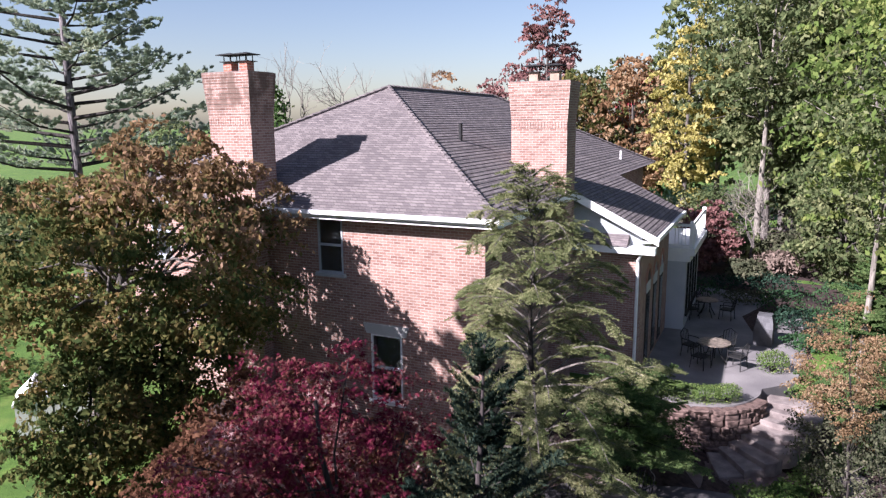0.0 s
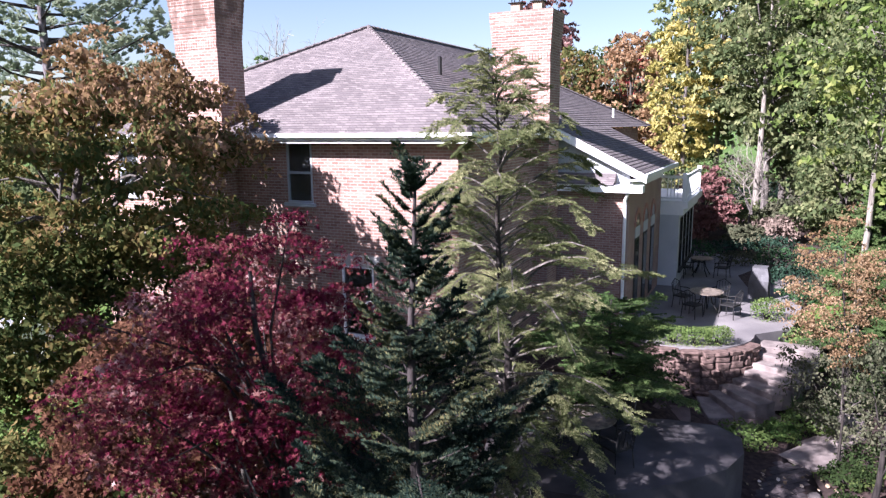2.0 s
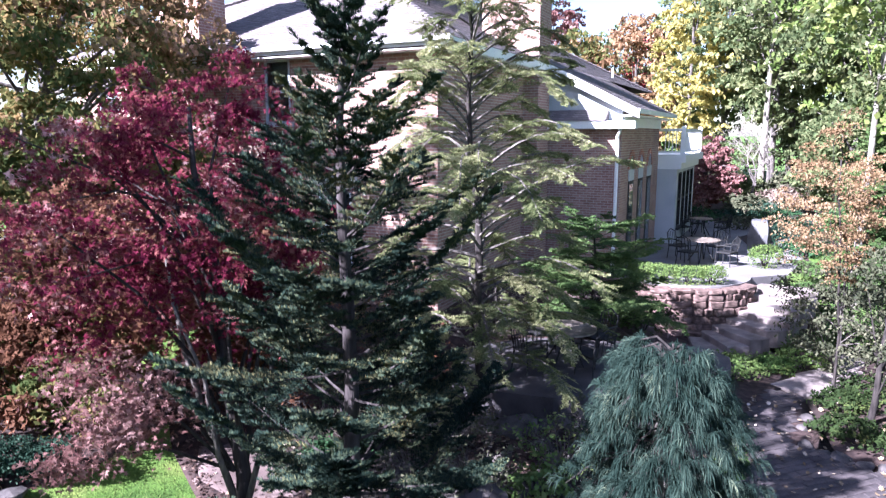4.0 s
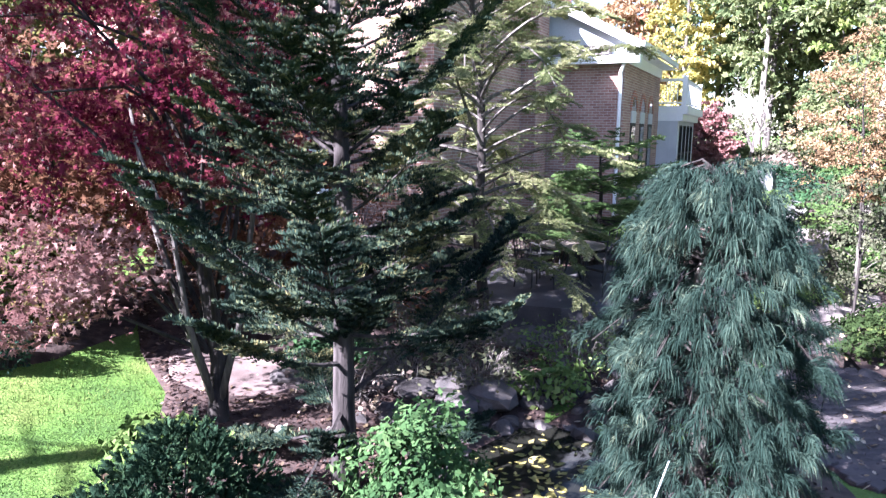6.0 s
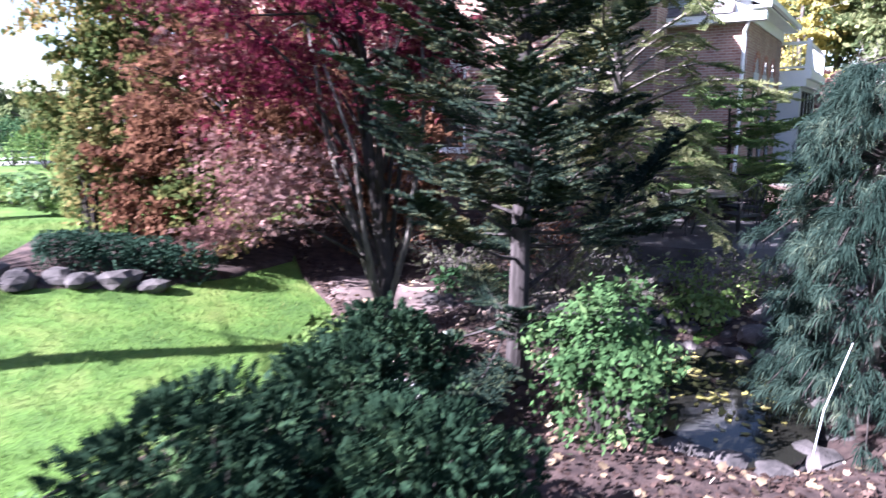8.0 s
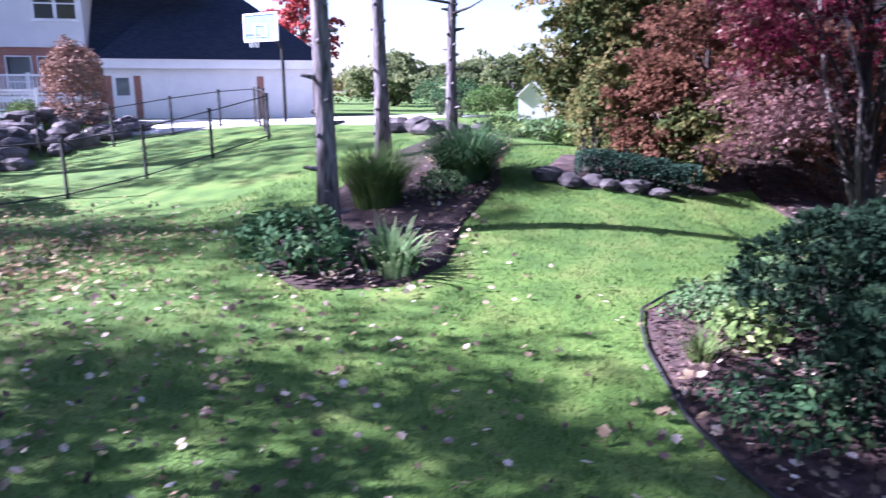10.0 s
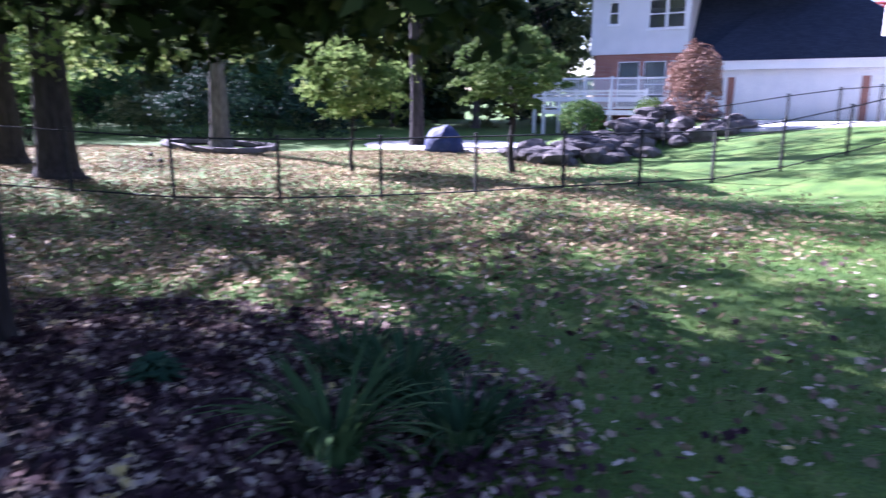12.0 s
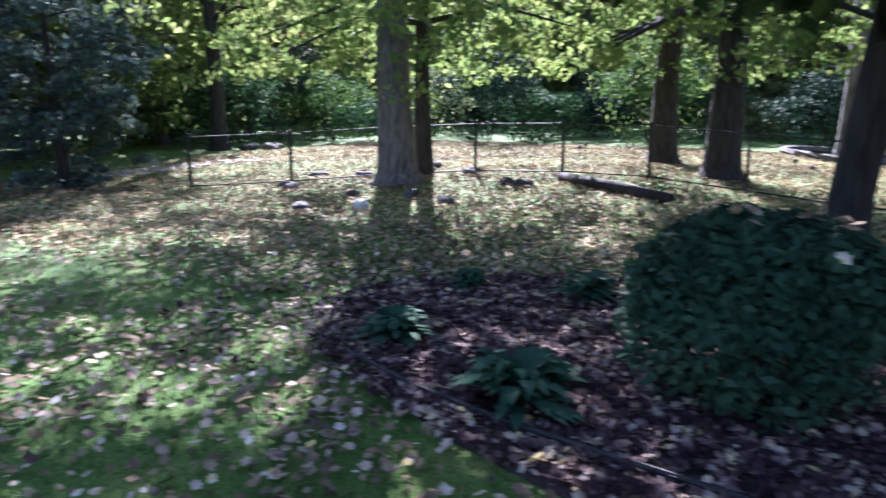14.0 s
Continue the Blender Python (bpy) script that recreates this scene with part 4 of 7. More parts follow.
        for j in range(12):
            a0, a1 = math.pi * j / 12, math.pi * (j + 1) / 12
            q = [(u + 0.475 + rr * math.cos(a), 3.95 + rr * 1.15 * math.sin(a)) for a, rr in ((a0, 0.38), (a1, 0.38), (a1, 0.53), (a0, 0.53))]
            c2 = Build().prism(q, "y", 0.0, 0.035)
            c2.v = [tuple(side @ Vector(p)) for p in c2.v]
            part("brick", c2, BRICK_DARK, d)
    # bay with balcony
    bx = 8.2
    b = Build()
    b.pierced("y", 13.05, 18.1, bx - 0.25, bx, -0.5, 4.0, [(13.5 + 1.1 * i, 14.3 + 1.1 * i, 1.5, 3.6) for i in range(4)])
    part("bay_wall", b, SHADED_WHITE, h, "white painted bay under the balcony")
    part("bay_side", Build().box(XR + 0.01, bx - 0.252, 13.05, 13.3, -0.5, 4.0), SHADED_WHITE, h)
    part("bay_side", Build().box(XR + 0.01, bx - 0.252, 17.85, 18.1, -0.5, 4.0), SHADED_WHITE, h)
    b = Build()
    b.box(XR + 0.01, bx + 0.3, 13.02, 18.4, 4.0, 4.28)
    b.box(XR + 0.01, bx + 0.15, 13.03, 18.2, 3.75, 3.999)
    bal = part("balcony", b, WHITE, h)
    b = Build()
    for y in (13.2, 18.25):
        b.box(bx + 0.06, bx + 0.22, y - 0.08 + 0.03, y + 0.08 + 0.03, 4.28, 5.35)
    b.box(bx + 0.1, bx + 0.18, 13.2, 18.2, 5.15, 5.25)
    b.box(bx + 0.1, bx + 0.18, 13.2, 18.2, 4.36, 4.42)
    b.box(XR + 0.01, bx + 0.1, 13.1, 13.18, 5.15, 5.25)
    b.box(XR + 0.01, bx + 0.1, 13.1, 13.18, 4.36, 4.42)
    rail = part("railing", b, WHITE, bal)
    for y in np.arange(13.35, 18.2, 0.13):
        part("baluster", Build().box(bx + 0.125, bx + 0.155, y, y + 0.03, 4.42, 5.15), WHITE, bal)
    for x in np.arange(XW + 0.2, bx, 0.13):
        part("baluster", Build().box(x, x + 0.03, 13.125, 13.155, 4.42, 5.15), WHITE, bal)
    bayf = Matrix(((0, 1, 0, bx), (1, 0, 0, 0), (0, 0, 1, 0), (0, 0, 0, 1)))
    for i in range(4):
        window(h, bayf, 13.5 + 1.1 * i, 1.5, 3.6, 0.8, frame_mat=BLACK)
    up2 = Matrix(((0, 1, 0, XR), (1, 0, 0, 0), (0, 0, 1, 0), (0, 0, 0, 1)))
    window(h, up2, 15.0, 4.9, 6.6, 2.4, muntins=(4, 1))


build_house()


# ---- terrace of the brick house ----
PZ = 0.95
ARC = (7.15, 21.35)                    # middle of the curved wall


def build_terrace():
    b = Build()
    arc = [(ARC[0] + 2.05 * math.cos(a), ARC[1] + 2.05 * math.sin(a)) for a in np.linspace(radians(190), radians(340), 16)]
    b.prism(arc + [tuple(hl(*p)[:2]) for p in ((12.2, 8.6), (12.6, 12.0), (12.6, 17.0), (11.6, 20.0), (7.3, 21.5), (7.3, 7.2))], "z", -0.9, PZ)
    tagged(part("terrace", b, TERRACE, None), "pale concrete terrace behind a stone wall", "terrace", kind="structure")
    w = thing("retaining_wall", Matrix(), "curved dry-laid fieldstone retaining wall below the terrace", "wall", kind="structure")
    r = np.random.default_rng(3)
    meshes = []
    for k in range(6):
        bm = bmesh.new()
        bmesh.ops.create_cube(bm, size=1.0)
        bmesh.ops.bevel(bm, geom=list(bm.edges), offset=0.16, segments=1, affect="EDGES")
        for v in bm.verts:
            v.co += Vector(r.normal(size=3)) * 0.05
        me = bpy.data.meshes.new("stone")
        bm.to_mesh(me)
        bm.free()
        me.materials.append(WALLSTONE)
        meshes.append(me)
    n, z = 0, -0.85
    while z < PZ - 0.1:
        hgt = r.uniform(0.1, 0.24)
        a = radians(186) + r.uniform(0, 0.1)
        while a < radians(314):
            ln = r.uniform(0.18, 0.6)
            da = ln / 2.17
            c = a + da / 2
            p = Vector((ARC[0] + 2.17 * math.cos(c), ARC[1] + 2.17 * math.sin(c), z + hgt / 2))
            s = new("stone", meshes[n % 6])
            s.matrix_basis = pose(p.x, p.y, p.z, r.normal() * 3, r.normal() * 3, math.degrees(c) + 90 + r.normal() * 4) @ Matrix.Diagonal((ln * 1.04, r.uniform(0.3, 0.42), hgt * 1.06, 1))
            s.parent = w
            n += 1
            a += da
        z += hgt
    # hedge on the wall
    for i in range(5):
        c = radians(202 + 21 * i)
        shrub("box_hedge", ARC[0] + 1.78 * math.cos(c), ARC[1] + 1.78 * math.sin(c), 0.37, 0.27, 0.5, L_LIMEBOX, "clipped green box hedge along the terrace edge", 2000, 0.024, 20 + i, 0.03, PZ, math.degrees(c) + 90, "terrace hedge", "hedge", 7.0)
    shrub("box_hedge", 10.05, 22.2, 0.5, 0.45, 0.7, L_LIMEBOX, "clipped green box bush beside the steps", 1200, 0.035, 27, 0.06, PZ, 0, "terrace hedge", "hedge", 3.0)


WALLSTONE = plain("wall_stone", (0.075, 0.048, 0.042), (0.22, 0.15, 0.13), 2.0, 0.9, strength=0.8)
L_LIMEBOX = leaf_mat("box_leaf", [(0.0, (0.05, 0.1, 0.02)), (0.6, (0.12, 0.2, 0.04)), (1.0, (0.26, 0.32, 0.08))], 0.25, patch=1.5)
build_terrace()


def table_set(x, y, z, turn, chairs=4, rad=0.55):
    t = thing("patio_table", pose(x, y, z, 0, 0, turn), "round dark metal patio table", "table", "patio tables")
    b = Build()
    ring = [(rad * math.cos(a), rad * math.sin(a)) for a in np.linspace(0, 2 * math.pi, 25)[:-1]]
    b.prism(ring, "z", 0.7, 0.735)
    part("tabletop", b, TABLETOP, t)
    for k in range(4):
        a = math.pi / 4 + math.pi / 2 * k
        b = Build()
        b.tube([(0.12 * math.cos(a), 0.12 * math.sin(a), 0.7), (0.2 * math.cos(a), 0.2 * math.sin(a), 0.35), (0.42 * math.cos(a), 0.42 * math.sin(a), 0)], [0.02] * 3, 6)
        part("leg", b, BLACK, t)
    for k in range(chairs):
        a = 2 * math.pi * k / chairs + 0.4
        global CHAIR
        m = pose(x, y, z, 0, 0, turn) @ pose(0.85 * math.cos(a), 0.85 * math.sin(a), 0, 0, 0, math.degrees(a) - 90)
        if CHAIR is None:
            CHAIR = patio_chair(m)
        else:
            copy_thing(CHAIR, m)


def patio_chair(m):
    c = thing("patio_chair", m, "black metal patio armchair with mesh back", "chair", "patio chairs")
    b = Build()
    b.box(-0.24, 0.24, -0.24, 0.24, 0.41, 0.45)
    part("seat", b, BLACK, c)
    b = Build()
    b.tube([(-0.23, 0.22, 0.43), (-0.24, 0.3, 0.85), (0, 0.33, 0.97), (0.24, 0.3, 0.85), (0.23, 0.22, 0.43)], [0.016] * 5, 6)
    for x in (-0.15, -0.05, 0.05, 0.15):
        b.tube([(x, 0.23, 0.44), (x, 0.31, 0.9)], [0.009] * 2, 5)
    part("backrest", b, BLACK, c)
    for sx in (-1, 1):
        b = Build()
        b.tube([(0.25 * sx, -0.24, 0.62), (0.27 * sx, 0.0, 0.66), (0.25 * sx, 0.27, 0.66)], [0.018] * 3, 6)
        part("armrest", b, BLACK, c)
        for sy in (-0.22, 0.22):
            b = Build()
            b.tube([(0.22 * sx, sy, 0.43 if sy > 0 else 0.63), (0.25 * sx, sy * 1.15, 0)], [0.015] * 2, 6)
            part("leg", b, BLACK, c)
    return c


CHAIR = None
TABLETOP = plain("mottled_tabletop", (0.09, 0.075, 0.065), (0.3, 0.25, 0.21), 9.0, 0.35)
table_set(8.4, 23.1, PZ, 20)
table_set(10.1, 28.9, PZ, 60, 3, 0.45)


def grill(x, y, z, turn):
    g = thing("covered_grill", pose(x, y, z, 0, 0, turn), "barbecue grill under a grey fitted cover on the terrace", "grill")
    bm = bmesh.new()
    bmesh.ops.create_cube(bm, size=1.0)
    bmesh.ops.subdivide_edges(bm, edges=list(bm.edges), cuts=4, use_grid_fill=True)
    for v in bm.verts:
        c = v.co
        t = c.z + 0.5
        k = 1 - 0.25 * max(0, t - 0.6) / 0.4
        v.co = Vector((c.x * 0.85 * k + 0.02 * math.sin(9 * c.z + 5 * c.y), c.y * 0.65 * k + 0.02 * math.sin(7 * c.z + 8 * c.x), t * 1.15 - 0.05 * abs(c.x) * t))
    me = bpy.data.meshes.new("cover")
    bm.to_mesh(me)
    bm.free()
    part("cover", me, GREYCLOTH, g)


GREYCLOTH = plain("grey_cover", (0.06, 0.06, 0.066), (0.12, 0.12, 0.13), 2.0, 0.7)
grill(11.0, 25.2, PZ, 62)


# ---- steps and flagstones ----
def slab(name, outline, z, thick, mat, label, group=""):
    b = Build()
    n = len(outline)
    c = np.mean(outline, 0)
    top = [tuple(c + (np.array(q) - c) * 0.96) for q in outline]
    v = [(q[0], q[1], z - thick) for q in outline] + [(q[0], q[1], z - 0.02) for q in outline] + [(q[0], q[1], z) for q in top]
    f = [tuple(range(n))[::-1], tuple(range(2 * n, 3 * n))]
    for k in (0, n):
        f += [(k + i, k + (i + 1) % n, k + n + (i + 1) % n, k + n + i) for i in range(n)]
    b.add(v, f)
    return tagged(part(name, b, mat, None), label, "step", group)


def rect(cx, cy, w, d, turn, r, jag=0.06):
    c, s = math.cos(radians(turn)), math.sin(radians(turn))
    pts = [(-0.5, -0.5), (0, -0.54), (0.5, -0.5), (0.53, 0), (0.5, 0.5), (0, 0.52), (-0.5, 0.5), (-0.54, 0)]
    return [(cx + (a * w + r.normal() * jag) * c - (e * d + r.normal() * jag) * s, cy + (a * w + r.normal() * jag) * s + (e * d + r.normal() * jag) * c) for a, e in pts]


sr = np.random.default_rng(11)
for i in range(8):
    a = radians(270 + 9 * i)
    slab("stone_step", rect(ARC[0] + 3.0 * math.cos(a), ARC[1] + 3.0 * math.sin(a), 1.45, 0.62, math.degrees(a), sr, 0.045), -0.36 + 0.165 * i, 0.45, FLAG, "broad rough flagstone step winding up to the terrace", "garden steps")
for k in range(2):
    for i in range(9):
        a = radians(218 + 9.5 * i + 4 * k + sr.uniform(-1.5, 1.5)) - 0.12 * k
        rad_ = 2.85 + 1.3 * k
        x, y = ARC[0] + rad_ * math.cos(a), ARC[1] + rad_ * math.sin(a)
        if k or a < radians(266):
            slab("flagstone", rect(x, y, 1.15, 0.44 + 0.2 * k, math.degrees(a), sr, 0.035), gz(x, y) + 0.1, 0.25, PATHSTONE, "long brown flagstone fanning out below the curved wall", "flagstones")

# ---- brick walk ----
walk_outline = [(5.0, 8.0), (6.3, 7.5), (9.5, 7.0), (10.2, 9.4), (8.9, 11.2), (7.95, 11.95), (7.0, 13.0), (8.2, 15.05), (7.65, 15.5), (6.35, 13.7), (6.0, 12.0), (5.0, 10.0)]
brick_walk = patch("brick_walk", walk_outline, MULCH, "worn brown-red brick pavers laid as a drive", 0.04, "drive")

# ---- beds, pond ----
GARDEN = [(-1.0, 0.9), (-1.84, 1.7), (-2.5, 2.7), (-2.9, 3.6), (-2.75, 4.8), (-2.2, 6.0), (-1.95, 6.8), (-2.1, 8.0), (-2.5, 9.2), (-3.3, 10.2), (-4.0, 11.5), (-4.0, 14.5), (1.5, 13.5), (5.6, 13.2), (5.2, 11.6), (4.9, 10.0), (4.9, 7.8), (4.6, 5.5), (3.6, 3.5), (1.5, 2.0)]
HEDGEBED = [(-3.7, 10.8), (-4.0, 9.4), (-4.7, 8.2), (-5.7, 7.6), (-6.5, 8.0), (-6.8, 9.3), (-5.6, 10.5), (-5.0, 11.6), (-4.4, 12.6), (-4.05, 14.5), (-3.95, 11.6)]
patch("garden_bed", GARDEN, MULCH, "dark bark mulch bed under the conifers, strewn with leaves", 0.05)
patch("hedge_bed", HEDGEBED, MULCH, "mulched bed behind the low hedge", 0.05)
patch("terrace_bed", [(4.6, 15.0), (6.2, 13.0), (6.8, 13.4), (7.6, 15.6), (9.0, 14.8), (12.0, 13.0), (18.0, 13.0), (19.0, 24.0), (16.0, 34.0), (12.0, 31.0), (9.8, 22.0), (6.6, 19.6), (5.0, 19.6), (3.8, 17.4)], MULCH, "mulched planting bed round the terrace", 0.05)
patch("house_bed", [(-6.0, 14.2), (-3.9, 13.9), (-1.0, 13.4), (1.0, 13.3), (1.5, 15.4), (4.7, 15.5), (5.0, 17.0), (4.6, 20.5), (2.6, 19.5), (-1.0, 18.5), (-5.0, 19.0), (-8.0, 19.0)], MULCH, "mulched bed along the house wall", 0.2)
patch("island_bed", [(-5.5, 2.9), (-5.5, 3.8), (-6.3, 5.3), (-6.75, 7.0), (-8.0, 9.3), (-9.4, 11.0), (-11.2, 11.2), (-11.0, 8.5), (-9.6, 6.0), (-8.6, 4.0), (-7.6, 2.6), (-6.4, 2.2)], MULCH, "mulched island bed round the pine trunks", 0.05)
patch("leafy_bed", blob(-5.4, -7.9, 2.0, 3.7, 32, 0.08, 3), MULCH, "mulched bed buried in fallen leaves", 0.06)
patch("walk_bed", [(7.2, 12.65), (7.95, 12.0), (8.9, 11.25), (10.2, 9.4), (13.5, 9.0), (13.5, 13.2), (12.0, 13.1), (9.0, 14.75), (8.25, 15.0)], MULCH, "shaded planting bed beside the brick walk", 0.05)
patch("wood_floor", [(12.5, 33.5), (19.0, 26.0), (30.0, 26.0), (38.0, 40.0), (30.0, 60.0), (10.0, 60.0), (9.0, 46.0), (10.0, 36.0)], MULCH, "dark leaf-strewn ground under the woodland trees", 0.05, step=1.0)
patch("side_path", blob(-12.6, -24.4, 3.0, 0.75, 24, 0.08, 12, -25), CONCRETE, "pale concrete path at the wood's edge", 0.03, "path")
patch("drive", [(-14.5, 14.2), (-17.5, 12.4), (-21, 10.4), (-24.5, 8.6), (-28.5, 6.5), (-32, 9), (-34, 14), (-28, 22), (-23, 28), (-18, 24)], CONCRETE, "pale concrete drive before the garage", 0.03, "drive")


def water_mat():
    m, n, l, b = shader("pond_water", 0.06)
    b.inputs["Base Color"].default_value = (0.012, 0.012, 0.01, 1)
    b.inputs["Specular IOR Level"].default_value = 0.1
    t = noise_node(n, l, 5.0)
    bump(n, l, b, t.outputs["Fac"], 0.08, 0.02)
    return m


WATER = water_mat()
b = Build()
b.prism(blob(2.0, 7.7, 0.95, 1.35, 24, 0.1, 5), "z", -0.42, -0.12)
tagged(part("pond", b, WATER, None), "still dark garden pond with floating yellow leaves", "pond", kind="structure")
r_ = np.random.default_rng(77)
fl = np.stack([2.0 + r_.normal(size=170) * 0.38, 7.9 + r_.normal(size=170) * 0.55, np.full(170, -0.112)], -1)
fl = fl[((fl[:, 0] - 2.0) / 0.85) ** 2 + ((fl[:, 1] - 7.7) / 1.2) ** 2 < 1]
tagged(part("floating_leaves", cards("floating_leaves", leaves_at(fl, 0.05, r_, 6.0)), L_YELLOW, None), "yellow leaves floating on the pond", "leaves", kind="stuff")
for i in range(46):
    a = 2 * math.pi * i / 30 + sr.uniform(-0.08, 0.08)
    k = 1.0 + 0.25 * (i >= 30) + sr.uniform(-0.06, 0.1)
    s = sr.uniform(0.07, 0.17) * (1 if i % 5 else 1.6)
    rock("pond_rock", 2.0 + 1.05 * k * math.cos(a), 7.7 + 1.45 * k * math.sin(a), (s, s * sr.uniform(0.7, 1.1), s), "rounded grey fieldstone at the pond edge", 40 + i, gz(2.0 + 1.05 * k * math.cos(a), 7.7 + 1.45 * k * math.sin(a)) + 0.02)

# ---- lower terrace, garden path, ornament ----
b = Build()
lower = [(0.8, 13.2), (1.6, 12.3), (2.6, 12.05), (3.5, 12.2), (4.6, 12.6), (5.6, 13.1), (6.2, 13.8), (6.4, 14.5), (6.1, 15.1), (5.1, 15.4), (2.4, 15.6), (1.0, 14.8)]
b.prism(lower, "z", -0.5, 0.55)
tagged(part("lower_terrace", b, DARKSLAB, None), "small grey paved terrace below the house", "terrace", kind="structure")
table_set(3.0, 13.9, 0.55, 10, 4, 0.6)
for i in range(16):
    a = i / 15
    x, y = 0.4 + 5.2 * a, 12.2 + 0.9 * a * a
    q = sr.uniform(0.16, 0.34)
    rock("ledge_rock", x + sr.uniform(-0.1, 0.1), y - 0.25 + sr.uniform(-0.2, 0.1), (q * 1.2, q, q), "weathered rock below the lower terrace", 500 + i, group="ledge rocks")
patch("stone_path", [(-3.1, 10.4), (-2.7, 9.5), (-2.0, 9.1), (-1.2, 9.3), (-0.2, 9.8), (0.6, 10.6), (0.4, 11.4), (-0.8, 11.0), (-2.0, 10.6), (-2.8, 11.2)], PATHSTONE, "grey paved garden path winding behind the maple", 0.09)


def duck(x, y, turn):
    bm = bmesh.new()
    bmesh.ops.create_icosphere(bm, subdivisions=3, radius=1.0)
    for v in bm.verts:
        c = v.co
        k = 1 - 0.35 * max(0, -c.x) ** 2
        v.co = Vector((c.x * 0.2, c.y * 0.105 * k, c.z * 0.085 * k + 0.08 + 0.05 * max(0, -c.x) ** 2))
    head = bmesh.ops.create_icosphere(bm, subdivisions=2, radius=0.065)
    for v in head["verts"]:
        v.co += Vector((0.16, 0.02, 0.17))
    beak = bmesh.ops.create_cone(bm, segments=8, radius1=0.03, radius2=0.012, depth=0.08, cap_ends=True)
    for v in beak["verts"]:
        v.co = Vector((v.co.z, v.co.x, v.co.y * 0.6)) + Vector((0.25, 0.02, 0.16))
    for v in bm.verts:
        v.co *= 0.66
    me = bpy.data.meshes.new("duck_figure")
    bm.to_mesh(me)
    bm.free()
    me.polygons.foreach_set("use_smooth", [True] * len(me.polygons))
    me.materials.append(DUCK)
    ob = new("duck_figure", me)
    ob.matrix_basis = pose(x, y, gz(x, y) + 0.04, 0, 0, turn)
    tagged(ob, "painted white and green duck figure on the mulch", "ornament")


DUCK = plain("painted_duck", (0.2, 0.27, 0.22), (0.6, 0.6, 0.58), 7.0, 0.5)
duck(-0.92, 8.2, 10)
rock("pale_slab", -0.95, 6.75, (0.3, 0.12, 0.2), "pale upright slab of limestone in the bed", 530, mat=CONCRETE, group="")
for i, (x, y, q) in enumerate(((1.5, 9.5, 0.4), (1.05, 9.3, 0.3), (0.55, 9.6, 0.3), (2.0, 9.9, 0.28), (0.35, 8.8, 0.22), (0.6, 8.3, 0.2), (2.9, 9.4, 0.2), (-0.4, 9.4, 0.25), (-1.2, 9.9, 0.3), (-0.7, 10.6, 0.3))):
    rock("garden_rock", x, y, (q * 0.95, q * 0.8, q * 0.75), "dark weathered boulder beside the pond", 540 + i, group="garden rocks")
shrub("fern", 2.2, 9.7, 0.45, 0.4, 0.45, L_LIMEBOX, "low yellow-green fern by the pond", 500, 0.05, 560, 0.3)
shrub("low_green", -1.0, 10.3, 0.35, 0.35, 0.5, L_SHRUB, "small dark green perennial by the path", 400, 0.06, 561, 0.3, group="path perennials")
shrub("low_green", -0.3, 10.6, 0.3, 0.3, 0.4, L_SHRUB, "small dark green perennial by the path", 400, 0.06, 562, 0.3, group="path perennials")
shrub("lime_cover", -1.85, 7.7, 0.5, 0.4, 0.4, L_LIMEBOX, "bright yellow-green ground cover at the lawn's edge", 700, 0.05, 563, 0.3, group="ground cover")
shrub("lime_cover", -2.0, 4.6, 0.6, 0.7, 0.28, L_IRIS, "grey-green ground cover at the lawn's edge", 1700, 0.03, 564, 0.3, group="ground cover")
shrub("lime_cover", -2.3, 3.95, 0.45, 0.5, 0.32, L_IRIS, "grey-green ground cover at the lawn's edge", 1500, 0.03, 567, 0.3, group="ground cover")
shrub("lime_cover", -2.1, 5.5, 0.5, 0.6, 0.32, L_IRIS, "grey-green ground cover at the lawn's edge", 1500, 0.03, 568, 0.3, group="ground cover")
shrub("lime_cover", -1.9, 3.2, 0.35, 0.3, 0.4, L_LIMEBOX, "bright yellow-green ground cover at the lawn's edge", 400, 0.04, 565, 0.3, group="ground cover")
shrub("lime_cover", -1.3, 2.0, 0.5, 0.5, 0.3, L_SHRUB, "grey-green ground cover at the lawn's edge", 700, 0.035, 566, 0.3, group="ground cover")


straps("dry_grass", -2.1, 2.75, 0.3, 0.42, L_LIMEBOX, "tuft of pale yellowing grass in the mulch", 90, 0.008, 569, 0.7)
straps("dry_grass", -1.75, 3.6, 0.3, 0.36, L_BROWN, "tuft of dry brown grass in the mulch", 70, 0.007, 571, 0.9)


# edging strip along the lawn
def strip(name, pts, label, lift=0.04, wide=0.015):
    b = Build()
    b.tube([(x, y, gz(x, y) + lift) for x, y in pts], [wide] * len(pts), 6)
    tagged(part(name, b, BLACK, None), label, "edging", kind="structure")


strip("bed_edging", [(-0.9, 0.8), (-1.4, 1.2), (-1.86, 1.68), (-2.2, 2.2), (-2.53, 2.7), (-2.78, 3.2), (-2.92, 3.6), (-2.88, 4.2), (-2.77, 4.8)], "black edging strip between bed and lawn")
strip("bed_edging_low", [(-4.15, -10.6), (-3.93, -9.9), (-3.78, -9.1), (-3.72, -8.3), (-3.66, -7.4), (-3.68, -6.6), (-3.75, -5.8)], "black edging strip of the leafy bed", 0.09, 0.018)

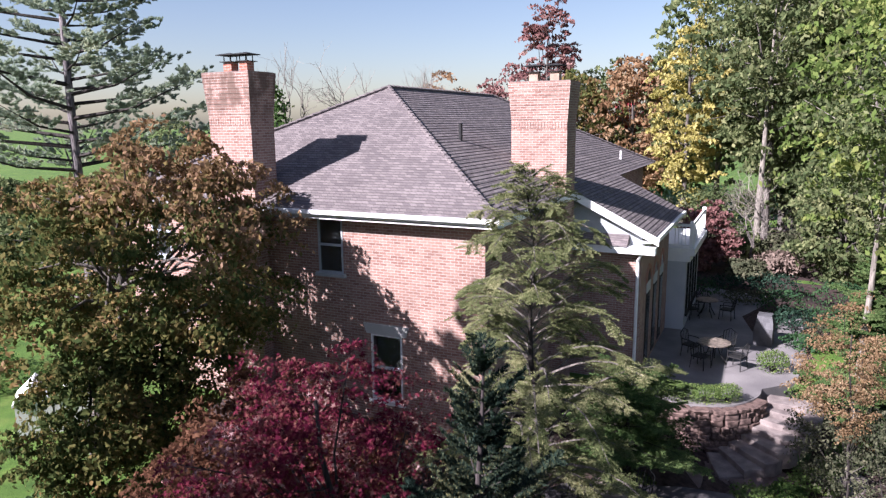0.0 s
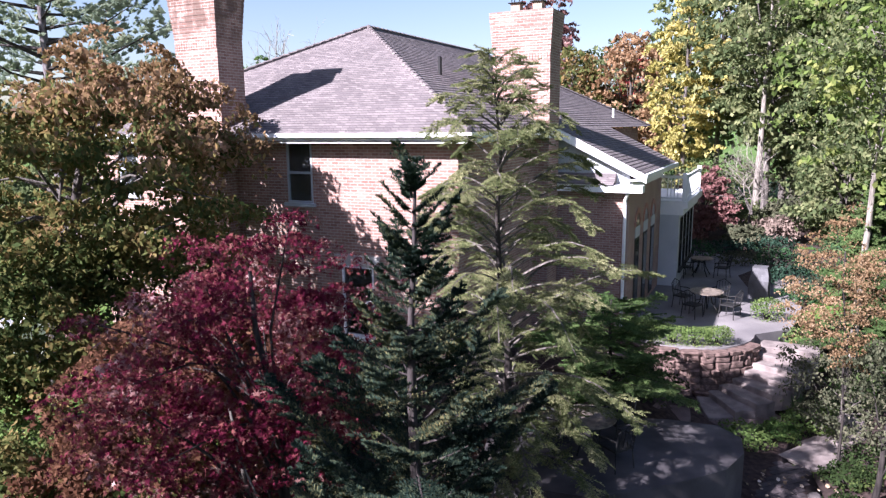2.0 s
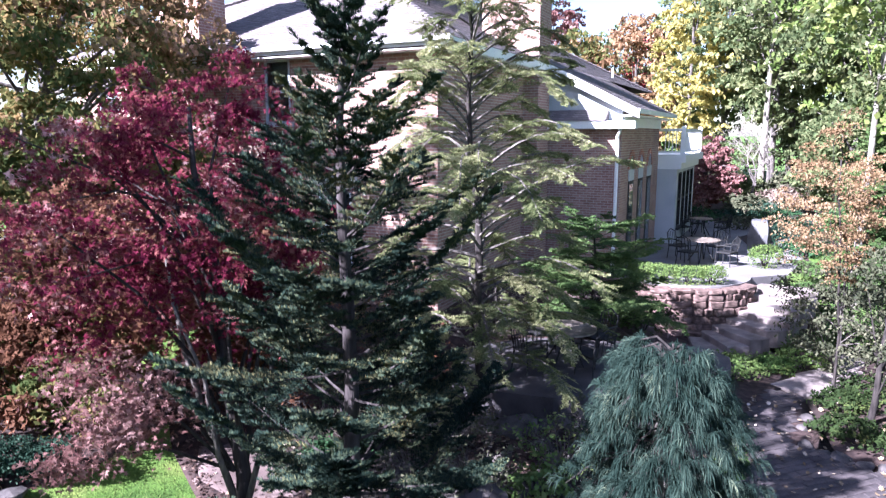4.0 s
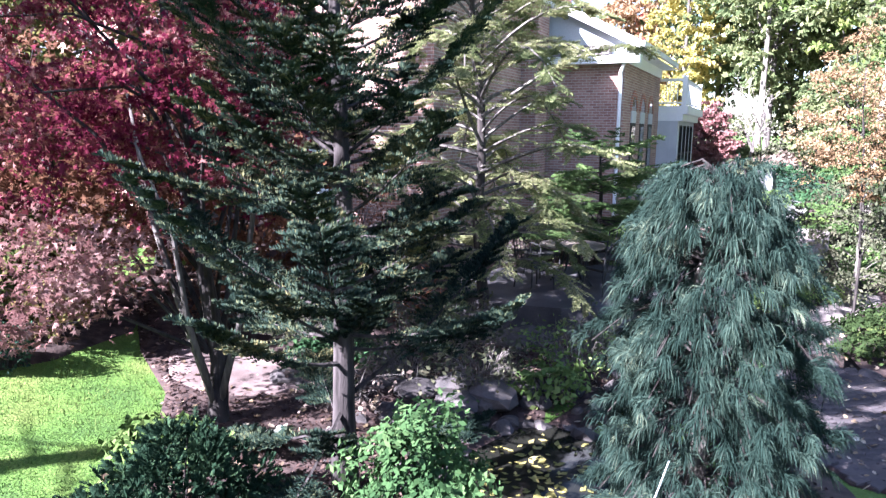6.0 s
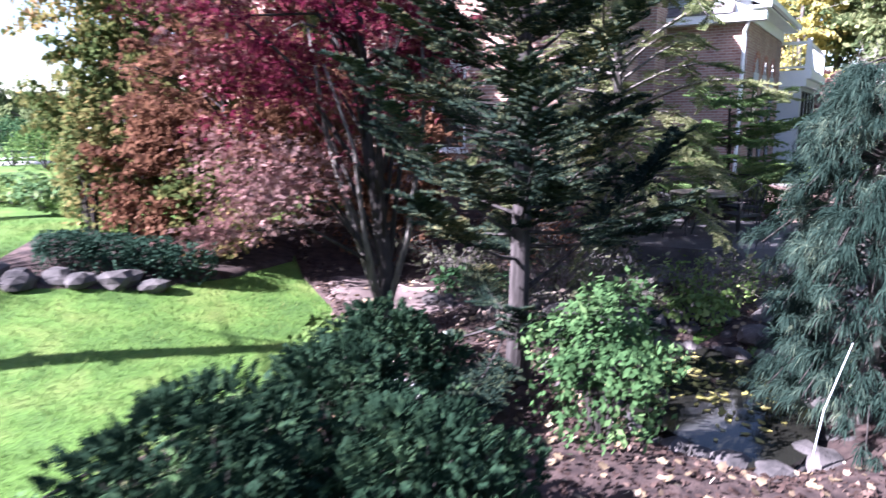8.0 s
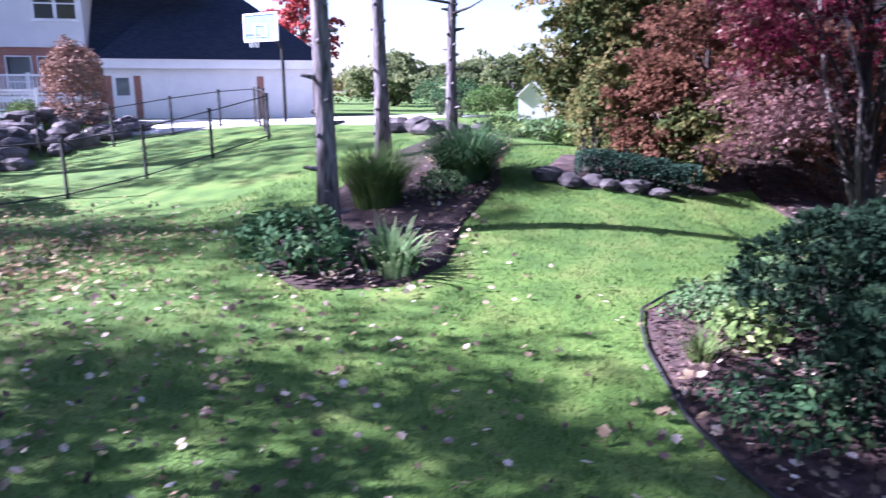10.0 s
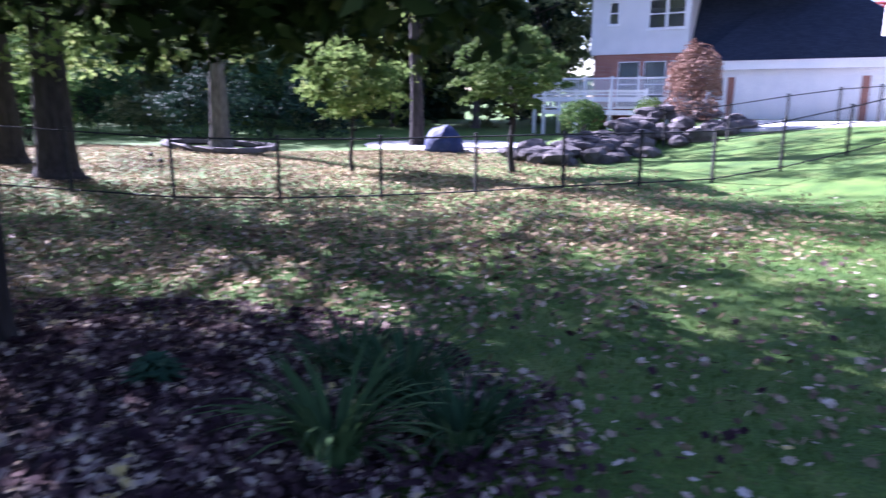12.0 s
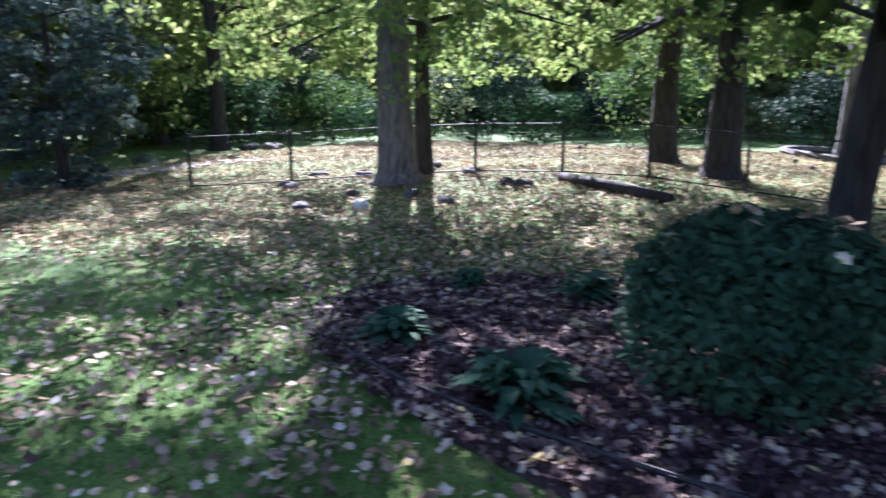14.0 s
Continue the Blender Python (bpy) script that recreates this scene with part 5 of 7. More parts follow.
# ---- twiggy undergrowth between the conifers and the house ----
def twiggy(x, y, rad, h, leaf, label, count=70, leaves=260, size=0.035, seed=1):
    """A tangled shrub: thin arching stems with side twigs and a thin haze of leaves."""
    r = np.random.default_rng(seed)
    t = thing("twiggy_shrub", pose(x, y, gz(x, y) - 0.02), label, "shrub", "twiggy shrubs")
    b, ends = Build(), []
    for i in range(count):
        az, ln = r.uniform(0, 6.28), r.uniform(0.4, 1.05)
        o, sd = np.array([math.cos(az), math.sin(az), 0]), np.array([-math.sin(az), math.cos(az), 0])
        p0 = o * rad * 0.18 * r.uniform()
        p1 = p0 + o * rad * ln * 0.45 + sd * r.normal() * 0.06 + np.array([0, 0, h * ln * r.uniform(0.5, 0.9)])
        p2 = p1 + o * rad * ln * 0.55 + sd * r.normal() * 0.12 + np.array([0, 0, h * ln * r.uniform(-0.3, 0.4)])
        b.tube([p0, p1, p2], [0.009, 0.006, 0.002], 3, False)
        for k in range(3):
            q = p1 + (p2 - p1) * r.uniform(0, 0.9)
            e = q + (o * 0.12 + r.normal(size=3) * 0.1) * (0.5 + rad)
            b.tube([q, e], [0.004, 0.0015], 3, False)
            ends.append(e)
        ends.append(p2)
    tagged(part("branchwork", b, BARK, t), kind="stuff")
    e = np.array(ends)
    p = e[r.integers(0, len(e), leaves)] + r.normal(size=(leaves, 3)) * 0.05
    p[:, 2] = np.maximum(p[:, 2], 0.03)
    part("foliage", cards("foliage", leaves_at(p, size, r)), leaf, t)


for i, (x, y, q, h, lf, n) in enumerate(((-0.35, 9.35, 0.6, 0.65, "b", 300), (0.35, 10.3, 0.7, 0.8, "o", 600), (0.9, 11.2, 0.8, 1.0, "o", 700), (-1.2, 11.3, 0.7, 0.9, "o", 500), (-2.3, 11.5, 0.7, 1.0, "c", 600), (1.3, 9.9, 0.5, 0.6, "o", 500), (2.6, 10.6, 0.6, 0.7, "l", 600), (3.4, 11.1, 0.7, 0.7, "o", 600), (-0.2, 12.6, 0.9, 1.4, "c", 800), (1.7, 16.2, 0.9, 1.3, "o", 700), (-1.2, 14.8, 1.0, 1.6, "c", 800), (0.75, 8.4, 0.3, 0.4, "s", 260))):
    twiggy(x, y, q, h, {"b": L_BROWN, "o": L_OLIVE, "c": L_COPPER, "l": L_LIMEBOX, "s": L_IRIS}[lf], {"b": "brown tangle of dry twigs and dead fern", "o": "thin twiggy shrub with dull olive leaves", "c": "twiggy shrub with coppery leaves", "l": "twiggy yellow-green shrub by the pond", "s": "silvery low plant beside the spruce trunk"}[lf], 60, n, 0.04, 820 + i)
for i, (x, y, q) in enumerate(((-0.1, 8.75, 0.12), (0.25, 9.0, 0.15), (0.75, 9.05, 0.17), (1.3, 9.0, 0.14), (0.1, 9.9, 0.2), (0.95, 9.75, 0.24), (2.5, 9.9, 0.18), (3.1, 9.9, 0.2), (2.9, 8.9, 0.14), (3.3, 10.4, 0.22), (-0.5, 8.0, 0.07), (-0.2, 7.7, 0.06), (0.35, 7.75, 0.1), (0.5, 7.4, 0.12))):
    rock("bank_rock", x, y, (q * 1.2, q, q), "dark mossy stone in the mulch bank", 850 + i, group="bank rocks")

# ---- planting beside the steps ----
for i, (x, y, rx, h, m) in enumerate(((9.1, 17.2, 0.7, 0.5, "l"), (7.15, 16.2, 0.65, 0.6, "l"), (8.2, 16.7, 0.5, 0.4, "g"), (10.7, 21.0, 0.6, 0.7, "l"), (9.7, 15.2, 0.8, 0.45, "d"), (8.75, 14.5, 0.6, 0.4, "d"), (8.2, 13.3, 0.6, 0.35, "d"), (8.9, 12.5, 0.8, 0.45, "d"), (9.8, 13.3, 0.8, 0.5, "d"), (9.7, 11.6, 0.8, 0.5, "d"), (10.8, 18.3, 0.8, 0.9, "g"), (11.4, 16.0, 0.9, 1.0, "o"), (5.3, 17.6, 0.8, 0.9, "d"), (10.6, 14.0, 0.9, 0.8, "o"), (12.0, 18.6, 1.0, 1.3, "g"), (12.5, 15.0, 1.0, 1.4, "o"))):
    shrub("bed_shrub", x, y, rx, rx * 0.85, h, {"l": L_LIMEBOX, "g": L_GREEN, "d": L_SHADE, "o": L_OLIVE}[m], {"l": "yellow-green mounded shrub beside the path", "g": "leafy green shrub beside the steps", "d": "low dark green ground cover by the brick walk", "o": "dull olive shrub in the terrace bed"}[m], 1100, 0.045, 600 + i, 0.25, group="path shrubs")
for i, (x, y, q) in enumerate(((12.3, 24.6, 0.8), (12.9, 26.9, 0.9), (13.3, 29.0, 1.0), (12.6, 31.2, 1.1), (10.9, 32.6, 1.1), (14.2, 31.8, 1.2), (15.0, 28.0, 1.2), (14.3, 25.6, 1.1), (16.4, 30.3, 1.3), (13.2, 34.2, 1.2))):
    shrub("dark_cover", x, y, q, q * 0.9, 0.6 + 0.3 * (i % 3), (L_SHRUB, L_YEW, L_SHRUB, L_OLIVE)[i % 4], "dark shaded evergreen shrub bordering the terrace", 900, 0.06, 640 + i, 0.25, group="terrace border")
straps("yucca", 9.3, 18.3, 0.6, 0.75, L_IRIS, "spiky grey-green yucca beside the steps", 90, 0.025, 620, 0.3)
straps("pale_grass", 10.0, 18.0, 0.6, 0.7, L_LIMEBOX, "pale arching grass beside the steps", 200, 0.012, 621, 0.7)
for x, y, w, d, turn in ((8.55, 15.75, 1.35, 0.85, 32), (9.45, 16.55, 1.5, 0.85, 38), (10.2, 17.55, 1.4, 0.9, 48), (10.3, 18.7, 1.3, 0.8, 75)):
    slab("path_slab", rect(x, y, w, d, turn, sr), gz(x, y) + 0.08, 0.2, FLAG, "broad worn stone step of the garden walk", "path slabs")
for i, (x, y, q) in enumerate(((7.2, 12.72, 0.14), (7.42, 12.5, 0.11), (7.62, 12.33, 0.16), (7.9, 12.06, 0.13), (8.15, 11.86, 0.17), (8.45, 11.6, 0.13), (8.75, 11.36, 0.16), (7.5, 13.5, 0.12), (7.75, 13.95, 0.14))):
    rock("border_rock", x, y, (q * 1.2, q, q), "brown fieldstone edging the brick walk", 650 + i, group="walk edging stones")

# ---- plants of the garden ----
spruce = conifer("spruce", 0.08, 7.2, 6.9, 2.15, L_SPRUCE, SPRUCEBARK, "dark blue-green spruce with grey trunk and stiff rising limbs", 0.1, 19, 6, 0.1, 0.46, 0.05, 10, 0.7, 4, 0.6, -0.1, side=4, bare=0.28, lift=0.27, wild=0.2, thin=1.5)
maple = broadleaf("japanese_maple", -1.6, 8.6, 6.0, (1.9, 1.85), L_MAPLE, BARK_DARK, "purple-red japanese maple with leaning forked stems", 0.1, 165, 140, 0.05, 0.3, 0.1, (-0.7, 0.6), 5, limbs=26, lobed=True)
broadleaf("turning_tree", -9.3, 15.3, 7.95, (3.3, 3.0), L_TURN, BARK, "broad tree turning from green to bronze beside the house", 0.2, 310, 150, 0.078, 0.42, 0.2, (1.75, 0.4), 6, limbs=24, top=(6.75, L_SALMON))
hemlock(1.4, 12.6, 8.6, 2.8, 8)
broadleaf("green_dogwood", -8.2, 13.4, 3.4, (1.4, 1.5), L_TURN, BARK_DARK, "leafy green understorey tree below the bronze one", 0.06, 170, 70, 0.07, 0.28, 0.1, (0, 0), 404)
broadleaf("turning_shrub", -7.4, 15.0, 3.4, (1.3, 1.6), L_TURN, BARK_DARK, "bronze-green shrub before the house corner", 0.05, 130, 60, 0.06, 0.25, 0.1, (0, 0), 400, "understorey shrubs", category="shrub")
broadleaf("japanese_maple", -4.6, 10.6, 3.75, (1.45, 1.45), L_COPPER, BARK_DARK, "coppery japanese maple with dark stems behind the low hedge", 0.07, 150, 70, 0.07, 0.28, 0.2, (0.1, 0), 403, lobed=True)
for i, (x, y) in enumerate(((-6.3, 9.7), (-5.85, 10.0), (-6.75, 10.2))):
    shrub("upright_shrub", x, y, 0.42, 0.4, 1.75 - 0.2 * i, L_TURN, "upright green and bronze shrub behind the low hedge", 1500, 0.05, 405 + i, 0.2, group="upright shrubs")
for i, (x, y, h, w) in enumerate(((-5.2, 9.9, 2.1, 0.85), (-4.35, 10.0, 1.9, 0.75), (-4.75, 10.9, 2.4, 0.9))):
    broadleaf("bronze_shrub", x, y, h, (w, h * 0.46), (L_COPPER, L_TURN, L_COPPER)[i], BARK_DARK, "bronze leafy shrub close behind the low hedge", 0.03, 90, 60, 0.05, 0.2, 0.1, (0, 0), 410 + i, "bronze shrubs", category="shrub", limbs=8)
broadleaf("copper_shrub", -4.4, 13.2, 3.6, (1.4, 1.6), L_COPPER, BARK_DARK, "coppery understorey shrub before the house wall", 0.05, 130, 60, 0.06, 0.25, 0.1, (0, 0), 401, "understorey shrubs", category="shrub")
broadleaf("copper_shrub", -2.6, 12.4, 3.2, (1.3, 1.5), L_COPPER, BARK_DARK, "coppery understorey shrub before the house wall", 0.05, 130, 60, 0.06, 0.25, 0.1, (0, 0), 402, "understorey shrubs", category="shrub")

for pts, w in ((((0.02, 0.02, 0.05), (-0.35, 0.05, 1.2), (-0.75, 0.2, 2.4), (-1.0, 0.35, 3.7)), 0.055), (((0.0, 0.0, 0.3), (0.3, -0.1, 1.3), (0.45, 0.1, 2.6), (0.4, 0.3, 3.9)), 0.045), (((-0.05, 0.0, 0.25), (-0.15, -0.35, 1.3), (-0.2, -0.5, 2.3), (-0.5, -0.55, 3.2)), 0.04)):
    part("stem", Build().tube(pts, [w, w * 0.85, w * 0.6, w * 0.3], 7), BARK, maple, smooth=True)
r_ = np.random.default_rng(15)
for c_, n_, w_ in (((-1.15, -0.75, 1.75), 1000, (0.5, 0.4, 0.25)), ((-1.6, -0.95, 1.4), 400, (0.4, 0.3, 0.15)), ((-0.9, -0.4, 2.0), 700, (0.5, 0.5, 0.35)), ((-1.7, -0.3, 2.2), 600, (0.45, 0.45, 0.3))):
    b = Build()
    b.tube([(-0.1, 0, 0.9), (c_[0] * 0.5, c_[1] * 0.5, c_[2] * 0.8 + 0.3), c_], [0.026, 0.017, 0.006], 6)
    part("low_bough", b, BARK_DARK, maple)
    part("bough_leaves", cards("bough_leaves", palm_at(np.array(c_) + r_.normal(size=(n_, 3)) * np.array(w_) * 0.6, 0.05, r_)), L_PINK, maple)


def weeping_cedar(x, y, h, r0, label, seed=1):
    """A weeping tree: shelves of tufted boughs that bend over and hang, with long soft needles."""
    r = np.random.default_rng(seed)
    t = thing("weeping_cedar", pose(x, y, gz(x, y)), label, "tree")
    b = Build()
    b.tube([(0, 0, 0), (0.05, 0, h * 0.4), (-0.04, 0.05, h * 0.7), (0.04, 0, h * 0.84)], [0.1, 0.08, 0.05, 0.02], 8)
    part("trunk", b, BARK, t)
    P, T, b = [], [], Build()
    n = 210
    az, u = r.uniform(0, 6.28, n), r.uniform(0, 1, n) ** 0.85
    hz = h * (0.12 + 0.86 * u)
    prof = r0 * np.clip(1 - ((hz / h - 0.2) / 0.83) ** 2, 0.05, 1) ** 0.38 * (1 + 0.13 * np.sin(az * 3 + hz * 2) + 0.13 * np.sin(az * 5 - hz * 3))
    for i in range(n):
        o = np.array([math.cos(az[i]), math.sin(az[i]), 0])
        ln = prof[i] * r.uniform(0.75, 1.05)
        q = [np.array([0.05, 0, hz[i] - 0.1]) + o * ln * f + np.array([0, 0, 0.16 * math.sin(f * 3.1) - 0.3 * f * f * ln]) for f in (0.0, 0.35, 0.7, 1.0)]
        b.tube(q, [0.016, 0.012, 0.008, 0.004], 4)
        sd = np.array([-o[1], o[0], 0])
        for k in range(6):
            f = 0.5 + 0.5 * k / 5
            base = q[1] + (q[2] - q[1]) * (f - 0.35) / 0.35 if f < 0.7 else q[2] + (q[3] - q[2]) * (f - 0.7) / 0.3
            P.append(base + sd * r.normal() * 0.1 * f + np.array([0, 0, r.normal() * 0.03]))
            T.append(unit(o * r.uniform(0.5, 1.0) + sd * r.normal() * 0.35 + np.array([0, 0, r.uniform(-0.5, 0.25)])))
    tagged(part("branchwork", b, BARK_DARK, t), kind="stuff")
    # each tuft: a tassel of long needles that spread from a short shoot and hang over
    P, T, m = np.array(P)[:, None], np.array(T)[:, None], 62
    f = r.uniform(0, 1, (len(P), m, 1))
    root = P + T * 0.13 * f
    out = unit(T * 0.9 + r.normal(size=(len(P), m, 3)) * 0.42 + np.array([0, 0, -0.1]))
    size = r.uniform(0.1, 0.2, (len(P), m, 1))
    mid = root + out * size * 0.55
    tip = mid + unit(out * 0.55 + np.array([0, 0, -0.75])) * size * 0.6
    w = unit(np.cross(out, r.normal(size=out.shape))) * 0.0034
    part("needles", cards("needles", np.stack([root, mid - w, tip, mid + w], 2).reshape(-1, 4, 3)), L_CEDAR, t)
    return t


weeping_cedar(3.2, 7.3, 3.4, 0.92, "weeping blue-green cedar with hanging soft needles", 9)
b = Build()
b.tube([(2.4, 6.2, gz(2.4, 6.2) - 0.1), (2.5, 6.25, 0.35), (2.7, 6.37, 0.86)], [0.007, 0.007, 0.005], 7)
tagged(part("garden_stake", b, GREYSIDE, None), "thin white plastic stake stuck in the bed beside the cedar", "stake")
shrub("green_shrub", 0.82, 6.2, 0.52, 0.5, 1.2, L_FRESH, "leafy light green shrub beside the pond", 4200, 0.034, 12, 0.34)


def juniper(x, y, r0, h, seed):
    """Dense cushions of short scaly shoots, one above the other, on a few stems."""
    r = np.random.default_rng(seed)
    t = thing("juniper", pose(x, y, gz(x, y), 0, 0, seed * 50), "dark green dense juniper with cushion-like boughs in the mulch bed", "shrub", "junipers")
    A, D, L, b = [], [], [], Build()
    for i in range(38):
        az = i * 2.4 + r.uniform(-0.4, 0.4)
        u = (i + 0.5) / 38
        o = np.array([math.cos(az), math.sin(az), 0])
        e = o * r0 * math.sqrt(1 - 0.92 * u * u) * r.uniform(0.6, 1.05) + np.array([0, 0, h * (0.12 + 0.85 * u)])
        b.tube([(0, 0, 0.02), tuple(e * 0.5 + np.array([0, 0, 0.03])), tuple(e)], [0.014, 0.009, 0.003], 4)
        w = 0.2 * r.uniform(0.6, 1.4)
        d = unit(r.normal(size=(72, 3)))
        for k in range(72):
            q = e + d[k] * np.array([w, w, w * 0.5]) * r.uniform(0.6, 1.0)
            A.append(q), D.append(unit(d[k] + np.array([0, 0, 0.45]) + o * 0.3 + r.normal(size=3) * 0.3)), L.append(r.uniform(0.035, 0.075))
    tagged(part("branchwork", b, BARK_DARK, t), kind="stuff")
    A, D, L = np.array(A), np.array(D), np.array(L)
    A[:, 2] = np.maximum(A[:, 2], 0.04)
    U = unit(np.cross(D, r.normal(size=D.shape)))
    part("needles", cards("needles", needles_along(A, D, U, L, 0.042, r, 5)), L_JUNIPER, t)


L_JUNIPER = leaf_mat("juniper_scale", [(0.0, (0.005, 0.015, 0.008)), (0.6, (0.011, 0.032, 0.016)), (1.0, (0.045, 0.09, 0.035))], 0.1, patch=2.5)


for i, (x, y, r0, h) in enumerate(((-1.05, 6.3, 0.72, 0.95), (-1.35, 3.9, 0.72, 1.15), (-0.5, 2.4, 0.8, 1.0), (-0.3, 4.2, 0.75, 1.0), (-1.0, 5.1, 0.7, 1.0))):
    juniper(x, y, r0, h, 31 + i)

# ---- island bed ----
def pine(x, y, height, rad, seed, lean=(0, 0), green=0.58, reach=2.1, limbs=60, label="tall pine with bare grey trunk and dead lower limbs", leaf=None, first=0.3, group="pines in the island bed", rise=0.1, tuft=1.0):
    """A pine: dead limbs below, tufted limbs from the height green on."""
    r = np.random.default_rng(seed)
    z = gz(x, y) - 0.05
    t = thing("pine_tree", pose(x, y, z), label, "tree", group)
    b = Build()
    k = 10
    pts = [(lean[0] * i / k + 0.03 * math.sin(i + seed), lean[1] * i / k, height * i / k) for i in range(k + 1)]
    b.tube(pts, [rad * (1.25 if i == 0 else 1) * (1 - 0.8 * i / k) for i in range(k + 1)], 10)
    for i in range(26):
        h, a = height * (0.03 + 0.3 * i / 26), i * 2.4 + seed
        w = rad * (1 - 0.8 * h / height)
        o = Vector((math.cos(a), math.sin(a), 0.15))
        c = Vector((lean[0] * h / height, lean[1] * h / height, h))
        b.tube([c, c + o * (w + 0.03), c + o * (w + 0.05 + 0.12 * (i % 4 == 0))], [0.05, 0.035, 0.02], 6)
    part("trunk", b, PINEBARK, t, smooth=True)
    b, A, D, L = Build(), [], [], []
    for i in range(limbs):
        h = height * (first + (1 - first) * (i / limbs))
        az = i * 2.4 + r.uniform(-0.5, 0.5)
        up = h > height * green
        ln = (reach if up else 1.5) * min(1.0, 1.6 * (1.04 - h / height)) * r.uniform(0.6, 1.15) + 0.25
        o = np.array([math.cos(az), math.sin(az), 0])
        c = np.array([lean[0] * h / height, lean[1] * h / height, h])
        e = c + o * ln + np.array([0, 0, rise * ln])
        m = c + o * ln * 0.5 + np.array([0, 0, rise * ln * 0.25])
        b.tube([c, m, e], [0.012 + 0.014 * ln, 0.01 + 0.007 * ln, 0.005], 4)
        if up:
            for q in range(int(tuft * (10 + 14 * ln))):
                f = r.uniform(0.3, 1.0)
                p = c + (m - c) * 2 * f if f < 0.5 else m + (e - m) * (2 * f - 1)
                sd = unit(np.array([-o[1], o[0], 0]) * r.choice([-1, 1]) + o * 0.7 + np.array([0, 0, r.uniform(0, 0.5)]))
                off = r.uniform(0.05, 0.45) * ln * 0.45
                A.append(p + sd * off), D.append(unit(sd + r.normal(size=3) * 0.4 + np.array([0, 0, 0.4]))), L.append(r.uniform(0.15, 0.3))
    tagged(part("branchwork", b, BARK_DARK, t), kind="stuff")
    A, D, L = np.array(A), np.array(D), np.array(L)
    part("needles", cards("needles", shoots(A, D, L, 0.14, r, 6, 1)), leaf or L_PINE, t)


# this crown, out of view, is widened to shade the spruce and maple
pine(-7.7, 3.93, 13.5, 0.15, 51, (-0.3, 0.2), green=0.52, reach=2.8, limbs=60, tuft=0.5)
pine(-10.4, 8.1, 14.0, 0.16, 52, (-0.5, 0.3))
pine(-10.35, 10.5, 9.5, 0.14, 53, leaf=L_SPRUCE, green=0.82)
iris = thing("iris_clump", pose(-5.95, 3.3, gz(-5.95, 3.3) - 0.02), "clump of pale-edged green strap leaves", "plant")
r_ = np.random.default_rng(61)
for k in range(120):
    az, ln = r_.uniform(0, 6.28), r_.uniform(0.5, 0.95)
    o, sd = np.array([math.cos(az), math.sin(az), 0]), np.array([-math.sin(az), math.cos(az), 0]) * 0.026
    rt, bend = o * r_.uniform(0, 0.4), r_.uniform(0.3, 1.0)
    pt = [rt + o * ln * bend * f**1.6 * 0.7 + np.array([0, 0, ln * (f - 0.6 * bend * f**2.4)]) for f in np.linspace(0, 1, 6)]
    q = [np.stack([pt[n] - sd * (1 - (n / 5) ** 2), pt[n] + sd * (1 - (n / 5) ** 2), pt[n + 1] + sd * (1 - ((n + 1) / 5) ** 2), pt[n + 1] - sd * (1 - ((n + 1) / 5) ** 2)]) for n in range(5)]
    part("leaf", cards("leaf", np.array(q)), L_IRIS, iris)
shrub("peony", -7.0, 2.75, 0.85, 0.65, 0.75, L_SHRUB, "low dark green leafy perennial in mulch", 1500, 0.06, 62, 0.3)
straps("ornamental_grass", -8.1, 5.4, 1.1, 1.3, L_GREEN, "fountain of fine green ornamental grass", 1500, 0.007, 63, 0.75)
straps("ornamental_grass", -7.45, 6.95, 1.15, 1.35, L_SHRUB, "dark green mound of ornamental grass", 2200, 0.008, 64, 0.95)
shrub("lavender_mound", -7.2, 6.0, 0.45, 0.4, 0.5, L_IRIS, "grey-green lavender mound in mulch", 700, 0.035, 65, 0.2)

# ---- hedge and maple bank at the lawn's far end ----
for i in range(4):
    shrub("low_hedge", -5.65 + 0.43 * i, 8.3 + 0.22 * i, 0.34, 0.3, 0.5, L_YEW, "low dark clipped hedge edged with stones", 2600, 0.025, 70 + i, 0.05, None, 27, "low hedge", "hedge", 5.0)
for i in range(6):
    x, y = -6.2 + 0.33 * i + sr.uniform(-0.08, 0.08), 7.6 + 0.14 * i + sr.uniform(-0.1, 0.1)
    q = sr.uniform(0.14, 0.24)
    rock("edging_stone", x, y, (q * 1.3, q, q), "grey stone edging the bed below the hedge", 170 + i, group="edging stones")


# ---- garden beyond the hedge ----
for i in range(11):
    x, y = -7.3 - 0.75 * (i % 4) - 0.2 * (i // 4), 10.6 + 0.95 * (i // 4) + 0.25 * (i % 4)
    shrub("garden_perennial", x, y, 0.6, 0.45, 0.35 + 0.12 * (i % 2), (L_LIMEBOX, L_IRIS, L_LIMEBOX)[i % 3], "pale green low perennial in the garden beyond the hedge", 420, 0.05, 700 + i, 0.25, group="garden perennials", category="plant")
for i, (x, y, q) in enumerate(((-11.5, 11.0, 0.34), (-12.2, 11.6, 0.4), (-12.9, 11.3, 0.3), (-11.1, 11.8, 0.28), (-13.3, 12.0, 0.38), (-10.9, 12.6, 0.3), (-11.9, 12.4, 0.3), (-14.1, 12.6, 0.36))):
    rock("garden_boulder", x, y, (q * 1.3, q, q), "pale boulder at the end of the island bed", 720 + i, mat=STONE, group="bed boulders")
ph = thing("white_shed", pose(-11.5, 17.2, gz(-11.5, 17.2), 0, 0, 28) @ Matrix.Diagonal((1.3, 1.3, 1.2, 1)), "small white garden shed with twin gables", "shed")
